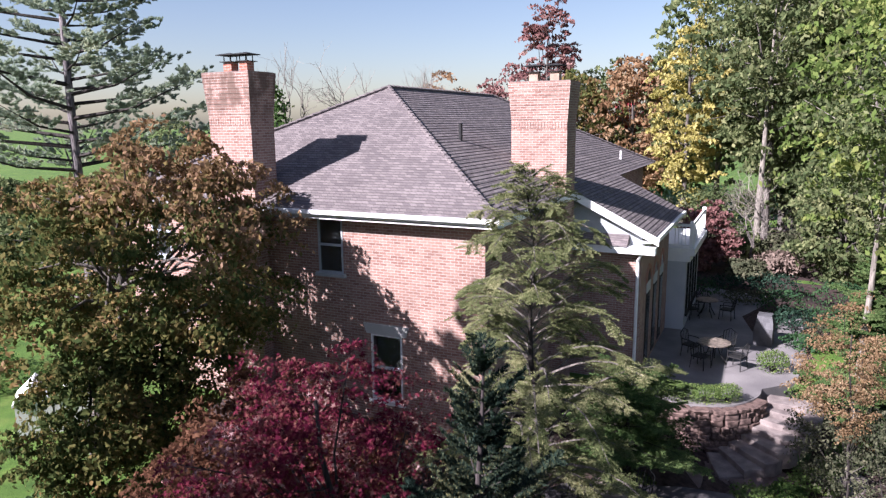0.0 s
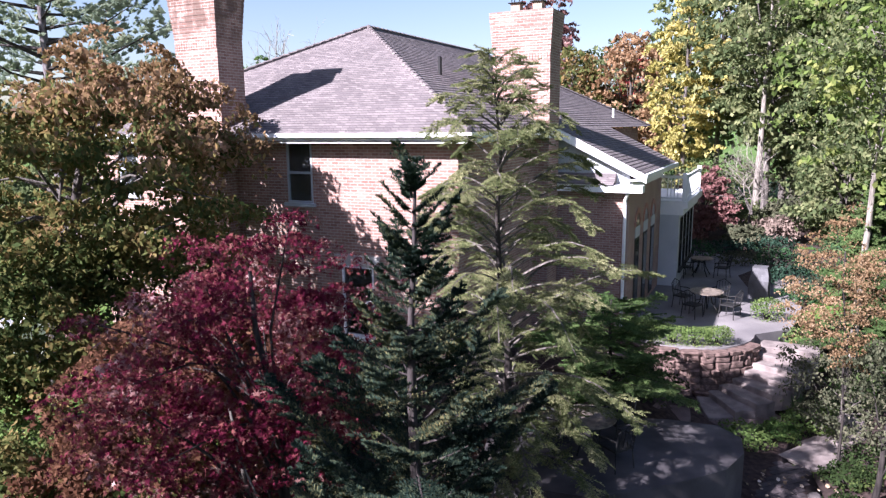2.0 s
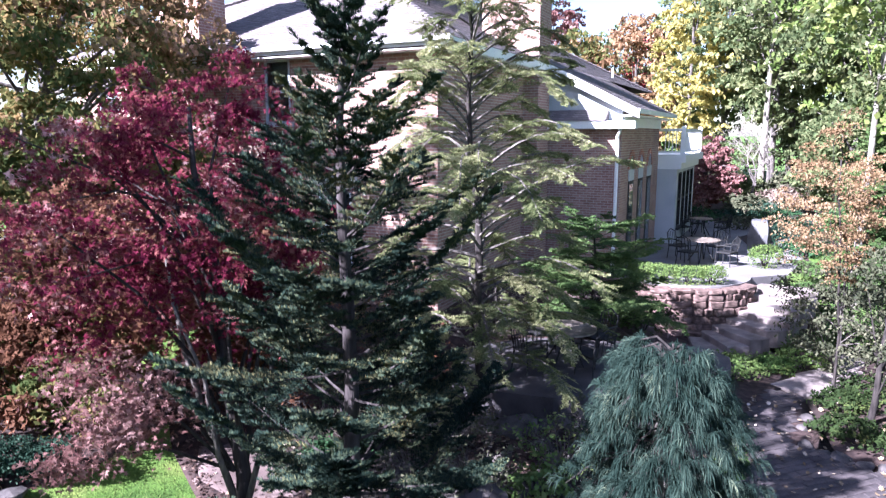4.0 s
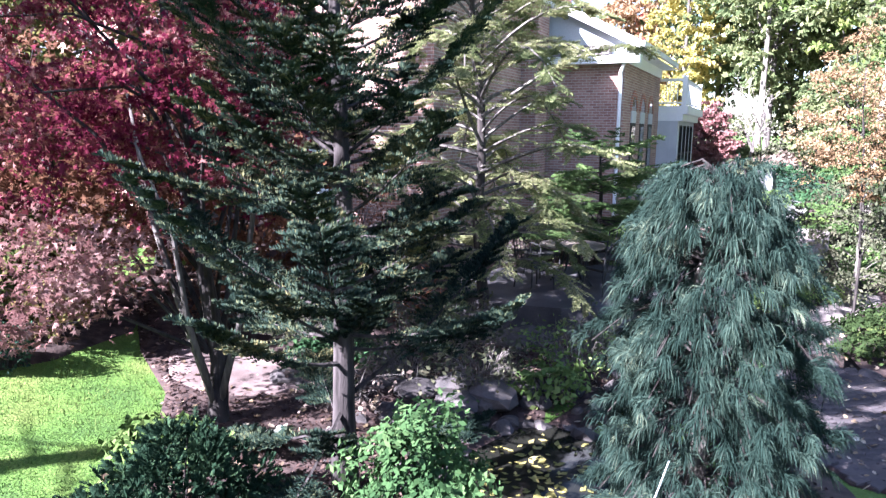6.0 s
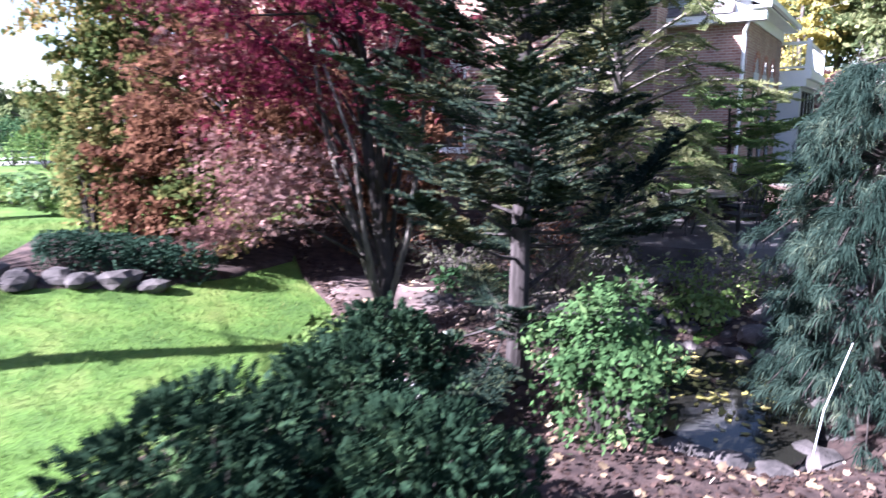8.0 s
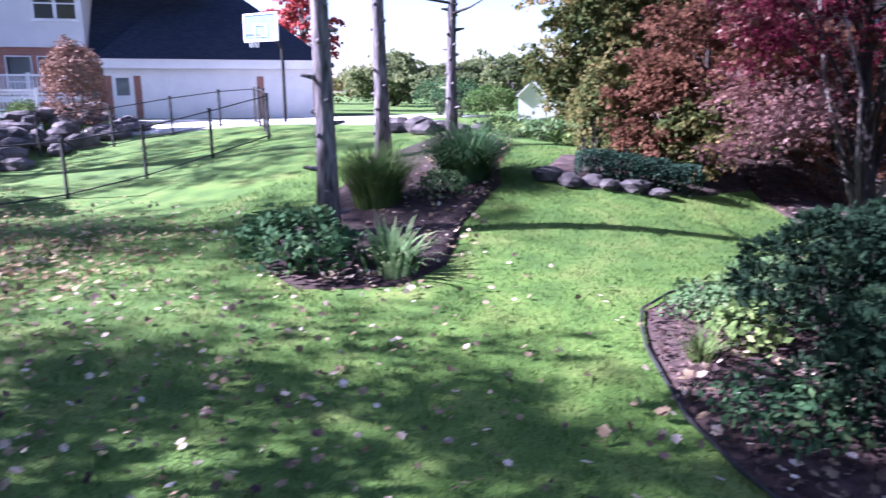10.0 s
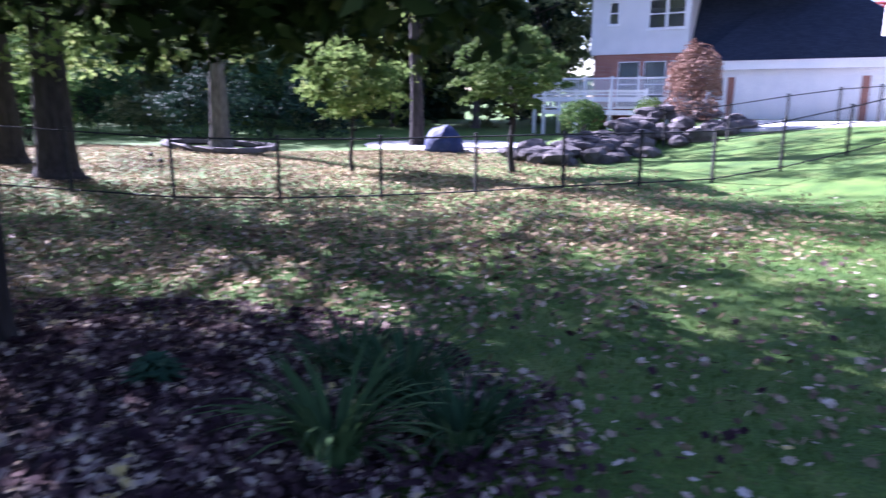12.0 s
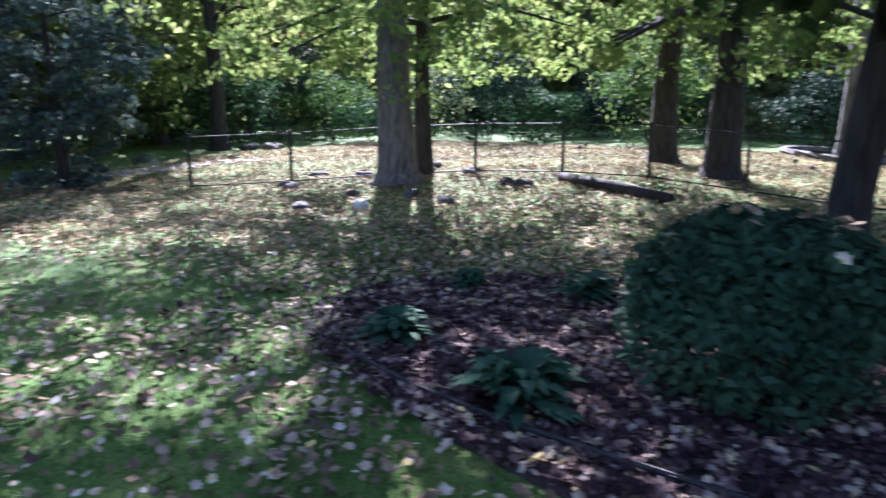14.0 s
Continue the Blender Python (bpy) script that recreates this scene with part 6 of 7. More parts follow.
for k in (0, 1):
    b = Build()
    b.prism([(-0.68 + 0.7 * k, 0), (-0.02 + 0.7 * k, 0), (-0.02 + 0.7 * k, 0.78), (-0.35 + 0.7 * k, 1.1), (-0.68 + 0.7 * k, 0.78)], "y", -0.4, 0.4)
    part("gable_block", b, WHITE, ph)
    b = Build()
    b.prism([(-0.72 + 0.7 * k, 0.74), (-0.35 + 0.7 * k, 1.11), (0.02 + 0.7 * k, 0.74), (0.02 + 0.7 * k, 0.79), (-0.35 + 0.7 * k, 1.17), (-0.72 + 0.7 * k, 0.79)], "y", -0.45, 0.45)
    part("roof", b, WHITE, ph)
for i, (x, y, q) in enumerate(((-15.2, 19.5, 1.0), (-17.4, 20.6, 1.2), (-12.8, 19.0, 0.9), (-19.8, 22.4, 1.3))):
    shrub("round_shrub", x, y, q, q, q * 1.3, (L_GREEN, L_SHRUB)[i % 2], "rounded green shrub beside the drive", 1300, 0.06, 730 + i, 0.1, group="drive shrubs")

# ---- bed under the dark tree ----
shrub("round_bush", -4.98, -7.98, 0.74, 0.74, 1.19, L_BUSH, "dense clipped dark green round bush with fallen leaves on it", 11000, 0.042, 80, 0.07, square=2.5)
for i, (x, y, s) in enumerate(((-4.58, -10.45, 0.38), (-4.1, -9.15, 0.5), (-6.45, -9.6, 0.4), (-6.3, -10.8, 0.28), (-5.6, -6.2, 0.24))):
    t_ = thing("hosta", pose(x, y, gz(x, y)), "low dark green perennial among fallen leaves", "plant", "perennials")
    r_ = np.random.default_rng(82 + i)
    for k in range(96):
        az, ln, up = k * 2.4 + r_.uniform(-0.3, 0.3), s * r_.uniform(0.6, 1.1), r_.uniform(0.3, 1.25)
        o, sd = np.array([math.cos(az), math.sin(az), 0]), np.array([-math.sin(az), math.cos(az), 0]) * s * 0.1
        pt = [o * ln * f * (1.1 - 0.4 * up) + np.array([0, 0, 0.08 + s * (1.5 * up * f - 1.0 * up * f * f - 0.1 * f)]) for f in (0.15, 0.4, 0.65, 0.85, 1.0)]
        wd = (0.5, 1.0, 0.95, 0.6, 0.02)
        part("leaf", cards("leaf", np.array([np.stack([pt[n] - sd * wd[n], pt[n] + sd * wd[n], pt[n + 1] + sd * wd[n + 1], pt[n + 1] - sd * wd[n + 1]]) for n in range(4)])), L_HOSTA, t_)
r_ = np.random.default_rng(86)
t_ = thing("lily_clump", pose(-4.4, -5.05, gz(-4.4, -5.05)), "clump of arching green lily leaves in the leaf litter", "plant")
for k in range(95):
    az, ln = r_.uniform(0, 6.28), r_.uniform(0.45, 0.9)
    o, sd = np.array([math.cos(az), math.sin(az), 0]), np.array([-math.sin(az), math.cos(az), 0]) * 0.022
    rt, bend = o * r_.uniform(0, 0.14), r_.uniform(0.4, 1.0)
    pt = [rt + o * ln * bend * f**1.6 * 0.9 + np.array([0, 0, ln * (f - 0.6 * bend * f**2.4)]) for f in np.linspace(0, 1, 6)]
    q = [np.stack([pt[n] - sd * (1 - (n / 5) ** 2), pt[n] + sd * (1 - (n / 5) ** 2), pt[n + 1] + sd * (1 - ((n + 1) / 5) ** 2), pt[n + 1] - sd * (1 - ((n + 1) / 5) ** 2)]) for n in range(5)]
    part("leaf", cards("leaf", np.array(q)), L_FRESH, t_)
for i, (x, y, q) in enumerate(((-5.05, -4.6, 0.75), (-4.45, -4.35, 0.6), (-5.6, -4.9, 0.6))):
    straps("day_lily", x, y, 0.55, q, L_SHRUB, "dark arching day lily leaves at the bed's rim", 110, 0.017, 870 + i, 0.85, "day lilies")
broadleaf("dark_tree", -6.6, -7.6, 9.4, (4.8, 3.6), L_SHADE, BARK_DARK, "dark-barked shade tree with low hanging leaves", 0.17, 560, 62, 0.1, 0.42, 0.2, (-0.3, 0.7), 90, limbs=30, floor=3.0, skirt=(120, 0.6, 3.2, 2.55, 3.7, -0.7, 3.0))

r_ = np.random.default_rng(88)
az, f = r_.uniform(0, 6.28, 26), r_.uniform(0.1, 0.85, 26)
q = np.stack([-4.98 + 0.77 * f * np.cos(az), -7.98 + 0.77 * f * np.sin(az), 1.24 - 0.28 * f**3], -1)
tagged(part("bush_leaves", cards("bush_leaves", lobed_at(q, 0.05, r_)), L_FALLEN, None), "dry leaves caught on top of the round bush", "leaves", kind="stuff")


# ---- fence ----
FENCE = [(-22.2, 6.2), (-21.4, 8.0), (-20.9, 9.7), (-20.6, 11.3), (-20.4, 12.6), (-18.9, 11.6), (-17.4, 10.6), (-16.0, 9.6), (-15.75, 7.6), (-15.5, 5.65), (-15.25, 3.75), (-15.0, 1.85), (-14.65, -0.05), (-14.3, -2.0), (-14.15, -3.9), (-14.0, -5.8), (-14.2, -7.7), (-14.7, -9.6), (-15.1, -11.6), (-15.2, -13.6), (-14.5, -15.5), (-13.3, -17.2), (-11.8, -18.8), (-10.2, -20.3)]


def build_fence():
    f = thing("mesh_fence", Matrix(), "low black metal fence with thin mesh round the neighbouring garden", "fence", kind="structure")
    for x, y in FENCE:
        b = Build()
        z = gz(x, y)
        b.box(x - 0.028, x + 0.028, y - 0.028, y + 0.028, z - 0.15, z + 1.2)
        b.box(x - 0.035, x + 0.035, y - 0.035, y + 0.035, z + 1.2, z + 1.235)
        part("post", b, BLACK, f)
    for (x0, y0), (x1, y1) in zip(FENCE, FENCE[1:]):
        z0, z1 = gz(x0, y0), gz(x1, y1)
        b = Build()
        for h, rr in ((1.16, 0.016), (0.08, 0.016)):
            b.tube([(x0, y0, z0 + h), (x1, y1, z1 + h)], [rr, rr], 5)
        part("rail", b, BLACK, f)
        b = Build()
        n = 18
        for i in range(1, n):
            x, y, z = x0 + (x1 - x0) * i / n, y0 + (y1 - y0) * i / n, z0 + (z1 - z0) * i / n
            b.add([(x - 0.0015, y, z + 0.08), (x + 0.0015, y, z + 0.08), (x + 0.0015, y, z + 1.16), (x - 0.0015, y, z + 1.16)], [(0, 1, 2, 3)])
        tagged(part("mesh_wires", b, BLACK, f), kind="stuff")


build_fence()


# ---- the neighbouring house ----
NE = 48.2                              # turn of its front
NH = pose(-27.6, 22.6, 0.0, 0, 0, NE)


def build_neighbour():
    h = thing("neighbour_house", NH, "white two-storey house with brick base and slate-blue roof", "house")
    z0 = 0.6
    b = Build()
    b.box(-10.6, 0, 0, 8.5, z0, 3.5)
    part("garage_wall", b, BRICK_DARK, h)
    b = Build()
    b.box(-10.9, 0.35, -0.35, -0.3, 3.3, 3.75)
    b.box(0.3, 0.35, -0.3, 8.8, 3.3, 3.75)
    b.box(-10.6, 0, -0.02, -0.002, 2.95, 3.3)
    part("fascia", b, WHITE, h, "broad white fascia over the garage doors")
    for x0, x1 in ((-8.9, -3.35), (-3.0, -0.55)):
        b = Build()
        b.box(x0, x1, -0.04, -0.021, z0 + 0.2, z0 + 2.36)
        gd = part("garage_door", b, WHITE, h, "white panelled garage door")
        for k in range(4):
            zz = z0 + 0.25 + 0.53 * k
            b = Build()
            b.box(x0 + 0.03, x1 - 0.03, -0.06, -0.041, zz + 0.015, zz + 0.515)
            part("panel", b, WHITE, gd)
    b = Build()
    b.box(-10.25, -9.25, -0.06, -0.004, 0.9, 3.0)
    d = part("side_door", b, WHITE, h, "white half-glazed side door")
    b = Build()
    b.box(-10.05, -9.45, -0.075, -0.061, 2.0, 2.85)
    part("pane", b, GLASS, d)
    b = Build()
    ex0, ex1, ey0, ey1, ez = -10.9, 0.4, -0.4, 8.9, 3.75
    r0, r1, ry, rz = -6.8, -5.6, 4.2, 8.2
    b.add([(ex0, ey0, ez), (ex1, ey0, ez), (ex1, ey1, ez), (ex0, ey1, ez), (r0, ry, rz), (r1, ry, rz)], [(0, 1, 5, 4), (1, 2, 5), (2, 3, 4, 5), (3, 0, 4), (3, 2, 1, 0)])
    part("garage_roof", b, ROOF_DARK, h, "slate-blue hipped garage roof")
    b = Build()
    b.pierced("x", -16.7, -11.6, 1.0, 1.25, -1.5, 4.3, [(-15.3 + 1.45 * i, -14.1 + 1.45 * i, 1.4, 3.9) for i in range(3)])
    part("house_wall", b, BRICK_DARK, h)
    for q in ((-16.7, -16.45, 1.252, 9, -1.5, 4.298), (-11.85, -11.6, 1.252, 9, -1.5, 4.298), (-16.448, -11.852, 8.75, 9, -1.5, 4.298)):
        part("house_side_wall", Build().box(*q), BRICK_DARK, h)
    b = Build()
    b.pierced("x", -16.9, -11.5, 0.8, 1.05, 4.3, 7.6, [(-15.9, -15.35, 5.9, 7.1), (-13.7, -12.75, 5.6, 7.1), (-12.7, -11.75, 5.6, 7.1)])
    part("upper_wall", b, CREAM, h, "pale siding of the upper storey")
    for q in ((-16.9, -16.65, 1.052, 9.1, 4.3, 7.6), (-11.75, -11.5, 1.052, 9.1, 4.3, 7.6), (-16.648, -11.752, 8.85, 9.1, 4.3, 7.6)):
        part("upper_side_wall", Build().box(*q), CREAM, h)
    part("upper_floor", Build().box(-16.648, -11.752, 1.052, 8.848, 4.302, 4.45), CREAM, h)
    b = Build()
    b.add([(-17.4, 0.3, 7.6), (-6.0, 0.3, 7.6), (-6.0, 9.6, 7.6), (-17.4, 9.6, 7.6), (-15.0, 5, 10.6), (-6.0, 5, 10.6)], [(0, 1, 5, 4), (1, 2, 5), (2, 3, 4, 5), (3, 0, 4), (3, 2, 1, 0)])
    part("main_roof", b, ROOF_DARK, h, "slate-blue main roof")
    b = Build()
    b.prism([(0.7, 3.7), (5.0, 10.45), (9.0, 3.7)], "x", -11.48, -5.6)
    part("cross_roof", b, ROOF_DARK, h, "steep slate-blue roof between house and garage")
    b = Build()
    b.box(-9.4, -7.9, 5.5, 6.6, 7.0, 11.5)
    part("chimney", b, BRICK_DARK, h)
    f = Matrix(((1, 0, 0, 0), (0, -1, 0, 0.8), (0, 0, 1, 0), (0, 0, 0, 1)))
    window(h, f, -15.9, 5.9, 7.1, 0.55, muntins=(1, 1))
    window(h, f, -13.7, 5.6, 7.1, 0.95, muntins=(1, 1))
    window(h, f, -12.7, 5.6, 7.1, 0.95, muntins=(1, 1))
    f2 = Matrix(((1, 0, 0, 0), (0, -1, 0, 1.0), (0, 0, 1, 0), (0, 0, 0, 1)))
    for i in range(3):
        window(h, f2, -15.3 + 1.45 * i, 1.4, 3.9, 1.2, muntins=(1, 2))
        part("curtain", Build().box(-15.25 + 1.45 * i, -14.15 + 1.45 * i, 1.3, 1.34, 1.4, 3.9), CREAM, h, "pale drawn curtain behind the glass")
    # deck
    b = Build()
    b.box(-18.6, -11.4, -3.2, 0.98, 1.72, 1.95)
    dk = part("deck", b, WHITE, h, "white deck with railings on two levels")
    b = Build()
    b.box(-17.2, -11.9, -5.2, -3.21, 1.1, 1.3)
    low = part("lower_deck", b, WHITE, h)
    for host, x0, x1, y, z in ((dk, -18.6, -11.4, -3.2, 1.95), (low, -17.2, -11.9, -5.2, 1.3)):
        b = Build()
        n = int((x1 - x0) / 1.42)
        for i in range(n + 1):
            x = x0 + 0.06 + (x1 - x0 - 0.12) * i / n
            b.box(x - 0.06, x + 0.06, y, y + 0.12, z, z + 1.05)
        b.box(x0, x1, y + 0.02, y + 0.1, z + 0.9, z + 0.98)
        b.box(x0, x1, y + 0.02, y + 0.1, z + 0.1, z + 0.16)
        part("railing", b, WHITE, host)
        for x in np.arange(x0 + 0.2, x1, 0.15):
            part("baluster", Build().box(x - 0.024, x + 0.024, y + 0.04, y + 0.08, z + 0.16, z + 0.9), WHITE, host)
        for i in range(n + 1):
            x = x0 + 0.06 + (x1 - x0 - 0.12) * i / n
            part("deck_post", Build().box(x - 0.07, x + 0.07, y + 0.01, y + 0.15, -0.4, z - 0.2), WHITE, host)


build_neighbour()


def hoop(x, y, turn):
    z = gz(x, y)
    t = thing("basketball_hoop", pose(x, y, z, 0, 0, turn), "basketball hoop with white framed backboard on a dark pole", "basketball hoop")
    b = Build()
    b.tube([(0, 0.9, -0.1), (0, 0.9, 2.5), (0, 0.55, 2.8)], [0.06, 0.06, 0.05], 8)
    b.box(-0.05, 0.05, 0.02, 0.6, 2.75, 2.85)
    part("pole", b, BLACK, t)
    b = Build()
    zb = 2.66
    for x0, x1, a, c in ((-0.79, 0.79, zb, zb + 0.06), (-0.79, 0.79, zb + 0.84, zb + 0.9), (-0.79, -0.73, zb + 0.06, zb + 0.84), (0.73, 0.79, zb + 0.06, zb + 0.84), (-0.3, 0.3, zb + 0.15, zb + 0.2), (-0.3, 0.3, zb + 0.5, zb + 0.55), (-0.3, -0.25, zb + 0.2, zb + 0.5), (0.25, 0.3, zb + 0.2, zb + 0.5)):
        b.box(x0, x1, -0.03, 0.03, a, c)
    part("backboard_frame", b, WHITE, t)
    b = Build()
    b.box(-0.729, 0.729, -0.008, 0.008, zb + 0.061, zb + 0.839)
    part("backboard", b, BOARD, t, "pale blue glass backboard")
    b = Build()
    ring = [(0.23 * math.cos(a), -0.32 + 0.23 * math.sin(a), zb + 0.18) for a in np.linspace(0, 2 * math.pi, 17)]
    b.tube(ring, [0.01] * 17, 5)
    part("rim", b, BLACK, t)
    b = Build()
    for i in range(12):
        a = 2 * math.pi * i / 12
        b.tube([(0.22 * math.cos(a), -0.32 + 0.22 * math.sin(a), zb + 0.18), (0.12 * math.cos(a + 0.3), -0.32 + 0.12 * math.sin(a + 0.3), zb - 0.2)], [0.006] * 2, 4)
    part("net", b, WHITE, t)


BOARD = plain("blue_tinted_board", (0.2, 0.33, 0.46), (0.26, 0.4, 0.54), 2.0, 0.2)
hoop(-19.4, 12.24, 4)
rr_ = np.random.default_rng(17)
BOULDER = plain("dark_boulder", (0.04, 0.035, 0.036), (0.16, 0.138, 0.138), 2.0, 0.9, strength=0.8)
for i in range(95):
    k, e = i / 95, rr_.uniform(0, 1)
    x, y = -19.6 - 3.9 * k - 2.6 * e, 1.2 + 9.3 * k - 0.6 * e
    q = rr_.uniform(0.2, 0.42)
    rock("boulder", x, y, (q * 1.35, q, q), "dark grey boulder heaped in the rockery bank", 200 + i, gz(x, y) + 0.75 * e * (0.25 + 0.75 * k), BOULDER, "rockery")
broadleaf("clipped_tree", -18.25, -0.13, 3.6, (1.3, 0.95), L_LIMEBOX, BARK_DARK, "small round-headed lawn tree with clipped crown", 0.09, 120, 70, 0.07, 0.2, 0.3, (0, 0), 95)
L_RUST = leaf_mat("rust_leaf", [(0.0, (0.14, 0.08, 0.05)), (0.6, (0.3, 0.17, 0.12)), (1.0, (0.45, 0.3, 0.22))], 0.2)
shrub("brown_bush", -24.3, 8.4, 1.05, 0.95, 3.0, L_RUST, "tall rust-brown bush by the deck", 6000, 0.06, 96, 0.1, group="bank shrubs")
shrub("yellow_bush", -24.9, 7.0, 0.62, 0.62, 1.05, L_LIMEBOX, "round yellow-green bush on the bank", 1500, 0.045, 97, 0.08, group="bank shrubs")
shrub("green_bush", -25.4, 4.6, 0.85, 0.8, 1.25, L_GREEN, "rounded green bush below the deck", 2200, 0.06, 98, 0.1, group="bank shrubs")


def tarp(x, y):
    t = thing("covered_furniture", pose(x, y, gz(x, y), 0, 0, 30), "garden furniture under a dark blue cover", "cover")
    bm = bmesh.new()
    bmesh.ops.create_icosphere(bm, subdivisions=3, radius=1)
    for v in bm.verts:
        c = v.co
        v.co = Vector((c.x * 0.78, c.y * 0.68, max(c.z, -0.1) * 0.85 + 0.1 + 0.04 * math.sin(6 * c.x + 4 * c.y)))
    me = bpy.data.meshes.new("cover")
    bm.to_mesh(me)
    bm.free()
    part("cover", me, NAVY, t)


NAVY = plain("navy_cover", (0.012, 0.022, 0.075), (0.025, 0.04, 0.13), 3, 0.7)
tarp(-25.4, -0.6)
patch("pool_deck", blob(-28.5, 0.5, 4.6, 3.0, 28, 0.1, 9, 20), CONCRETE, "pale concrete pool deck", 0.03)

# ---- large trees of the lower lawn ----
# crown of 4, above view, enlarged to shade the lawn; 5's lifted for sun
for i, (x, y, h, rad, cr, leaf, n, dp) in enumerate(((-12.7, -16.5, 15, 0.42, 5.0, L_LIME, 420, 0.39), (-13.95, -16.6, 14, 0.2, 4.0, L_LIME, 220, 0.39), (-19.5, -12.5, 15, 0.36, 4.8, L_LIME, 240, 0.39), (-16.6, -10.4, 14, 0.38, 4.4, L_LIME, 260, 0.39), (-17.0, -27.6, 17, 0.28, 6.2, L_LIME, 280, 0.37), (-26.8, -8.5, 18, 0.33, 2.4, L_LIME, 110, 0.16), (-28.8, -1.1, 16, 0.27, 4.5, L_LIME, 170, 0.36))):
    # trees 1 to 4 and 6 take the bark darkened for shade
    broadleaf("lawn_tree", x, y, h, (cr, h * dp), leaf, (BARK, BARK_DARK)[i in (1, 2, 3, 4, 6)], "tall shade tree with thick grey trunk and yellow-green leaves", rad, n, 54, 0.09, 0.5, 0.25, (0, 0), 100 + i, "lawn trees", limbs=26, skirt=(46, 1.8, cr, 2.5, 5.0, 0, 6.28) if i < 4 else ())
broadleaf("small_lawn_tree", -19.1, -4.2, 3.45, (1.25, 1.0), L_LIME, BARK_DARK, "small thin-stemmed lawn tree with lime-green leaves", 0.05, 110, 60, 0.07, 0.26, 0.35, (0, 0), 96)
b = Build()
b.tube([(-26.9 + 1.9 * math.cos(a), -8.5 + 1.9 * math.sin(a), gz(-26.9 + 1.9 * math.cos(a), -8.5 + 1.9 * math.sin(a)) + 0.1) for a in np.linspace(0, 2 * math.pi, 25)], [0.14] * 25, 6)
tagged(part("tree_ring", b, BOULDER, None), "low dark stone ring edging round a lawn tree", "edging")
for i, (x, y) in enumerate(((-19.8, -9.3), (-19.75, -15.0), (-18.5, -8.8), (-21.5, -15.5))):
    lt = thing("solar_light", pose(x, y, gz(x, y)), "small black solar stake light in the lawn", "lamp", "solar lights")
    part("stake", Build().tube([(0, 0, -0.05), (0, 0, 0.28)], [0.012, 0.012], 6), BLACK, lt)
    part("head", Build().tube([(0, 0, 0.28), (0, 0, 0.34), (0, 0, 0.38)], [0.05, 0.07, 0.03], 8), BLACK, lt)
for i in range(7):
    rock("pile_rock", -18.9 + 0.42 * (i % 4) + 0.2 * (i // 4), -26.9 + 0.3 * (i % 3), (0.3, 0.22, 0.26), "pale brown rock heaped by the wood's edge", 780 + i, group="rock pile")
broadleaf("yew", -9.0, -23.3, 5.6, (2.1, 2.8), L_BLUEYEW, BARK_DARK, "broad dark evergreen yew at the lawn's edge", 0.14, 170, 110, 0.07, 0.32, 0.1, (0, 0), 110, limbs=12)

for i in range(14):
    a = i * 0.9
    x, y = -12.7 + (1.6 + 1.9 * ((i * 7) % 5) / 5) * math.cos(a), -16.4 + (1.5 + 1.7 * ((i * 3) % 4) / 4) * math.sin(a)
    rock("lawn_rock", x, y, (0.22, 0.15, 0.16), "pale stone lying among leaves by the tree", 750 + i, group="lawn stones")
rock("lawn_rock", -10.1, -15.35, (0.2, 0.14, 0.2), "pale stone standing on the leafy lawn", 770, group="lawn stones", mat=CONCRETE)
b = Build()
b.tube([(-14.2, -13.2, gz(-14.2, -13.2) + 0.1), (-13.5, -11.9, gz(-13.5, -11.9) + 0.12), (-12.8, -10.5, gz(-12.8, -10.5) + 0.1)], [0.11, 0.12, 0.09], 9)
tagged(part("fallen_log", b, BARK_DARK, None, smooth=True), "dark fallen log on the leafy lawn", "log")

# ---- pine beside the house, trees round about ----
pine(-16.1, 27.3, 20.0, 0.24, 120, green=0.22, reach=5.8, limbs=74, label="open white pine with long upswept blue-green limbs", group="", rise=0.24, tuft=1.35, leaf=L_WPINE)
LEAVES = {"g": L_WOOD, "d": L_DUSKY, "l": L_LIME, "y": L_YELLOW, "o": L_ORANGE, "r": L_RED, "t": L_TURN, "b": L_BROWN}


def grove(rows, group, skirt=0.42, clumps=140, per=28):
    for i, (x, y, h, w, c, s) in enumerate(rows):
        kind = {"g": "green", "l": "yellow-green", "y": "bright yellow", "o": "orange", "r": "red", "t": "bronze", "b": "nearly bare", "d": "dusky red"}[c]
        broadleaf("woodland_tree", x, y, h, (w, h * skirt), LEAVES[c], BARK, f"tall {kind} autumn tree at the garden's edge", 0.22, clumps, per if c != "b" else 12, s * (1.1 if clumps > 200 else 1.15), w * 0.15, 0.2, (0, 0), int(abs(x) * 13 + abs(y) * 7 + i), group, limbs=22, far=True)


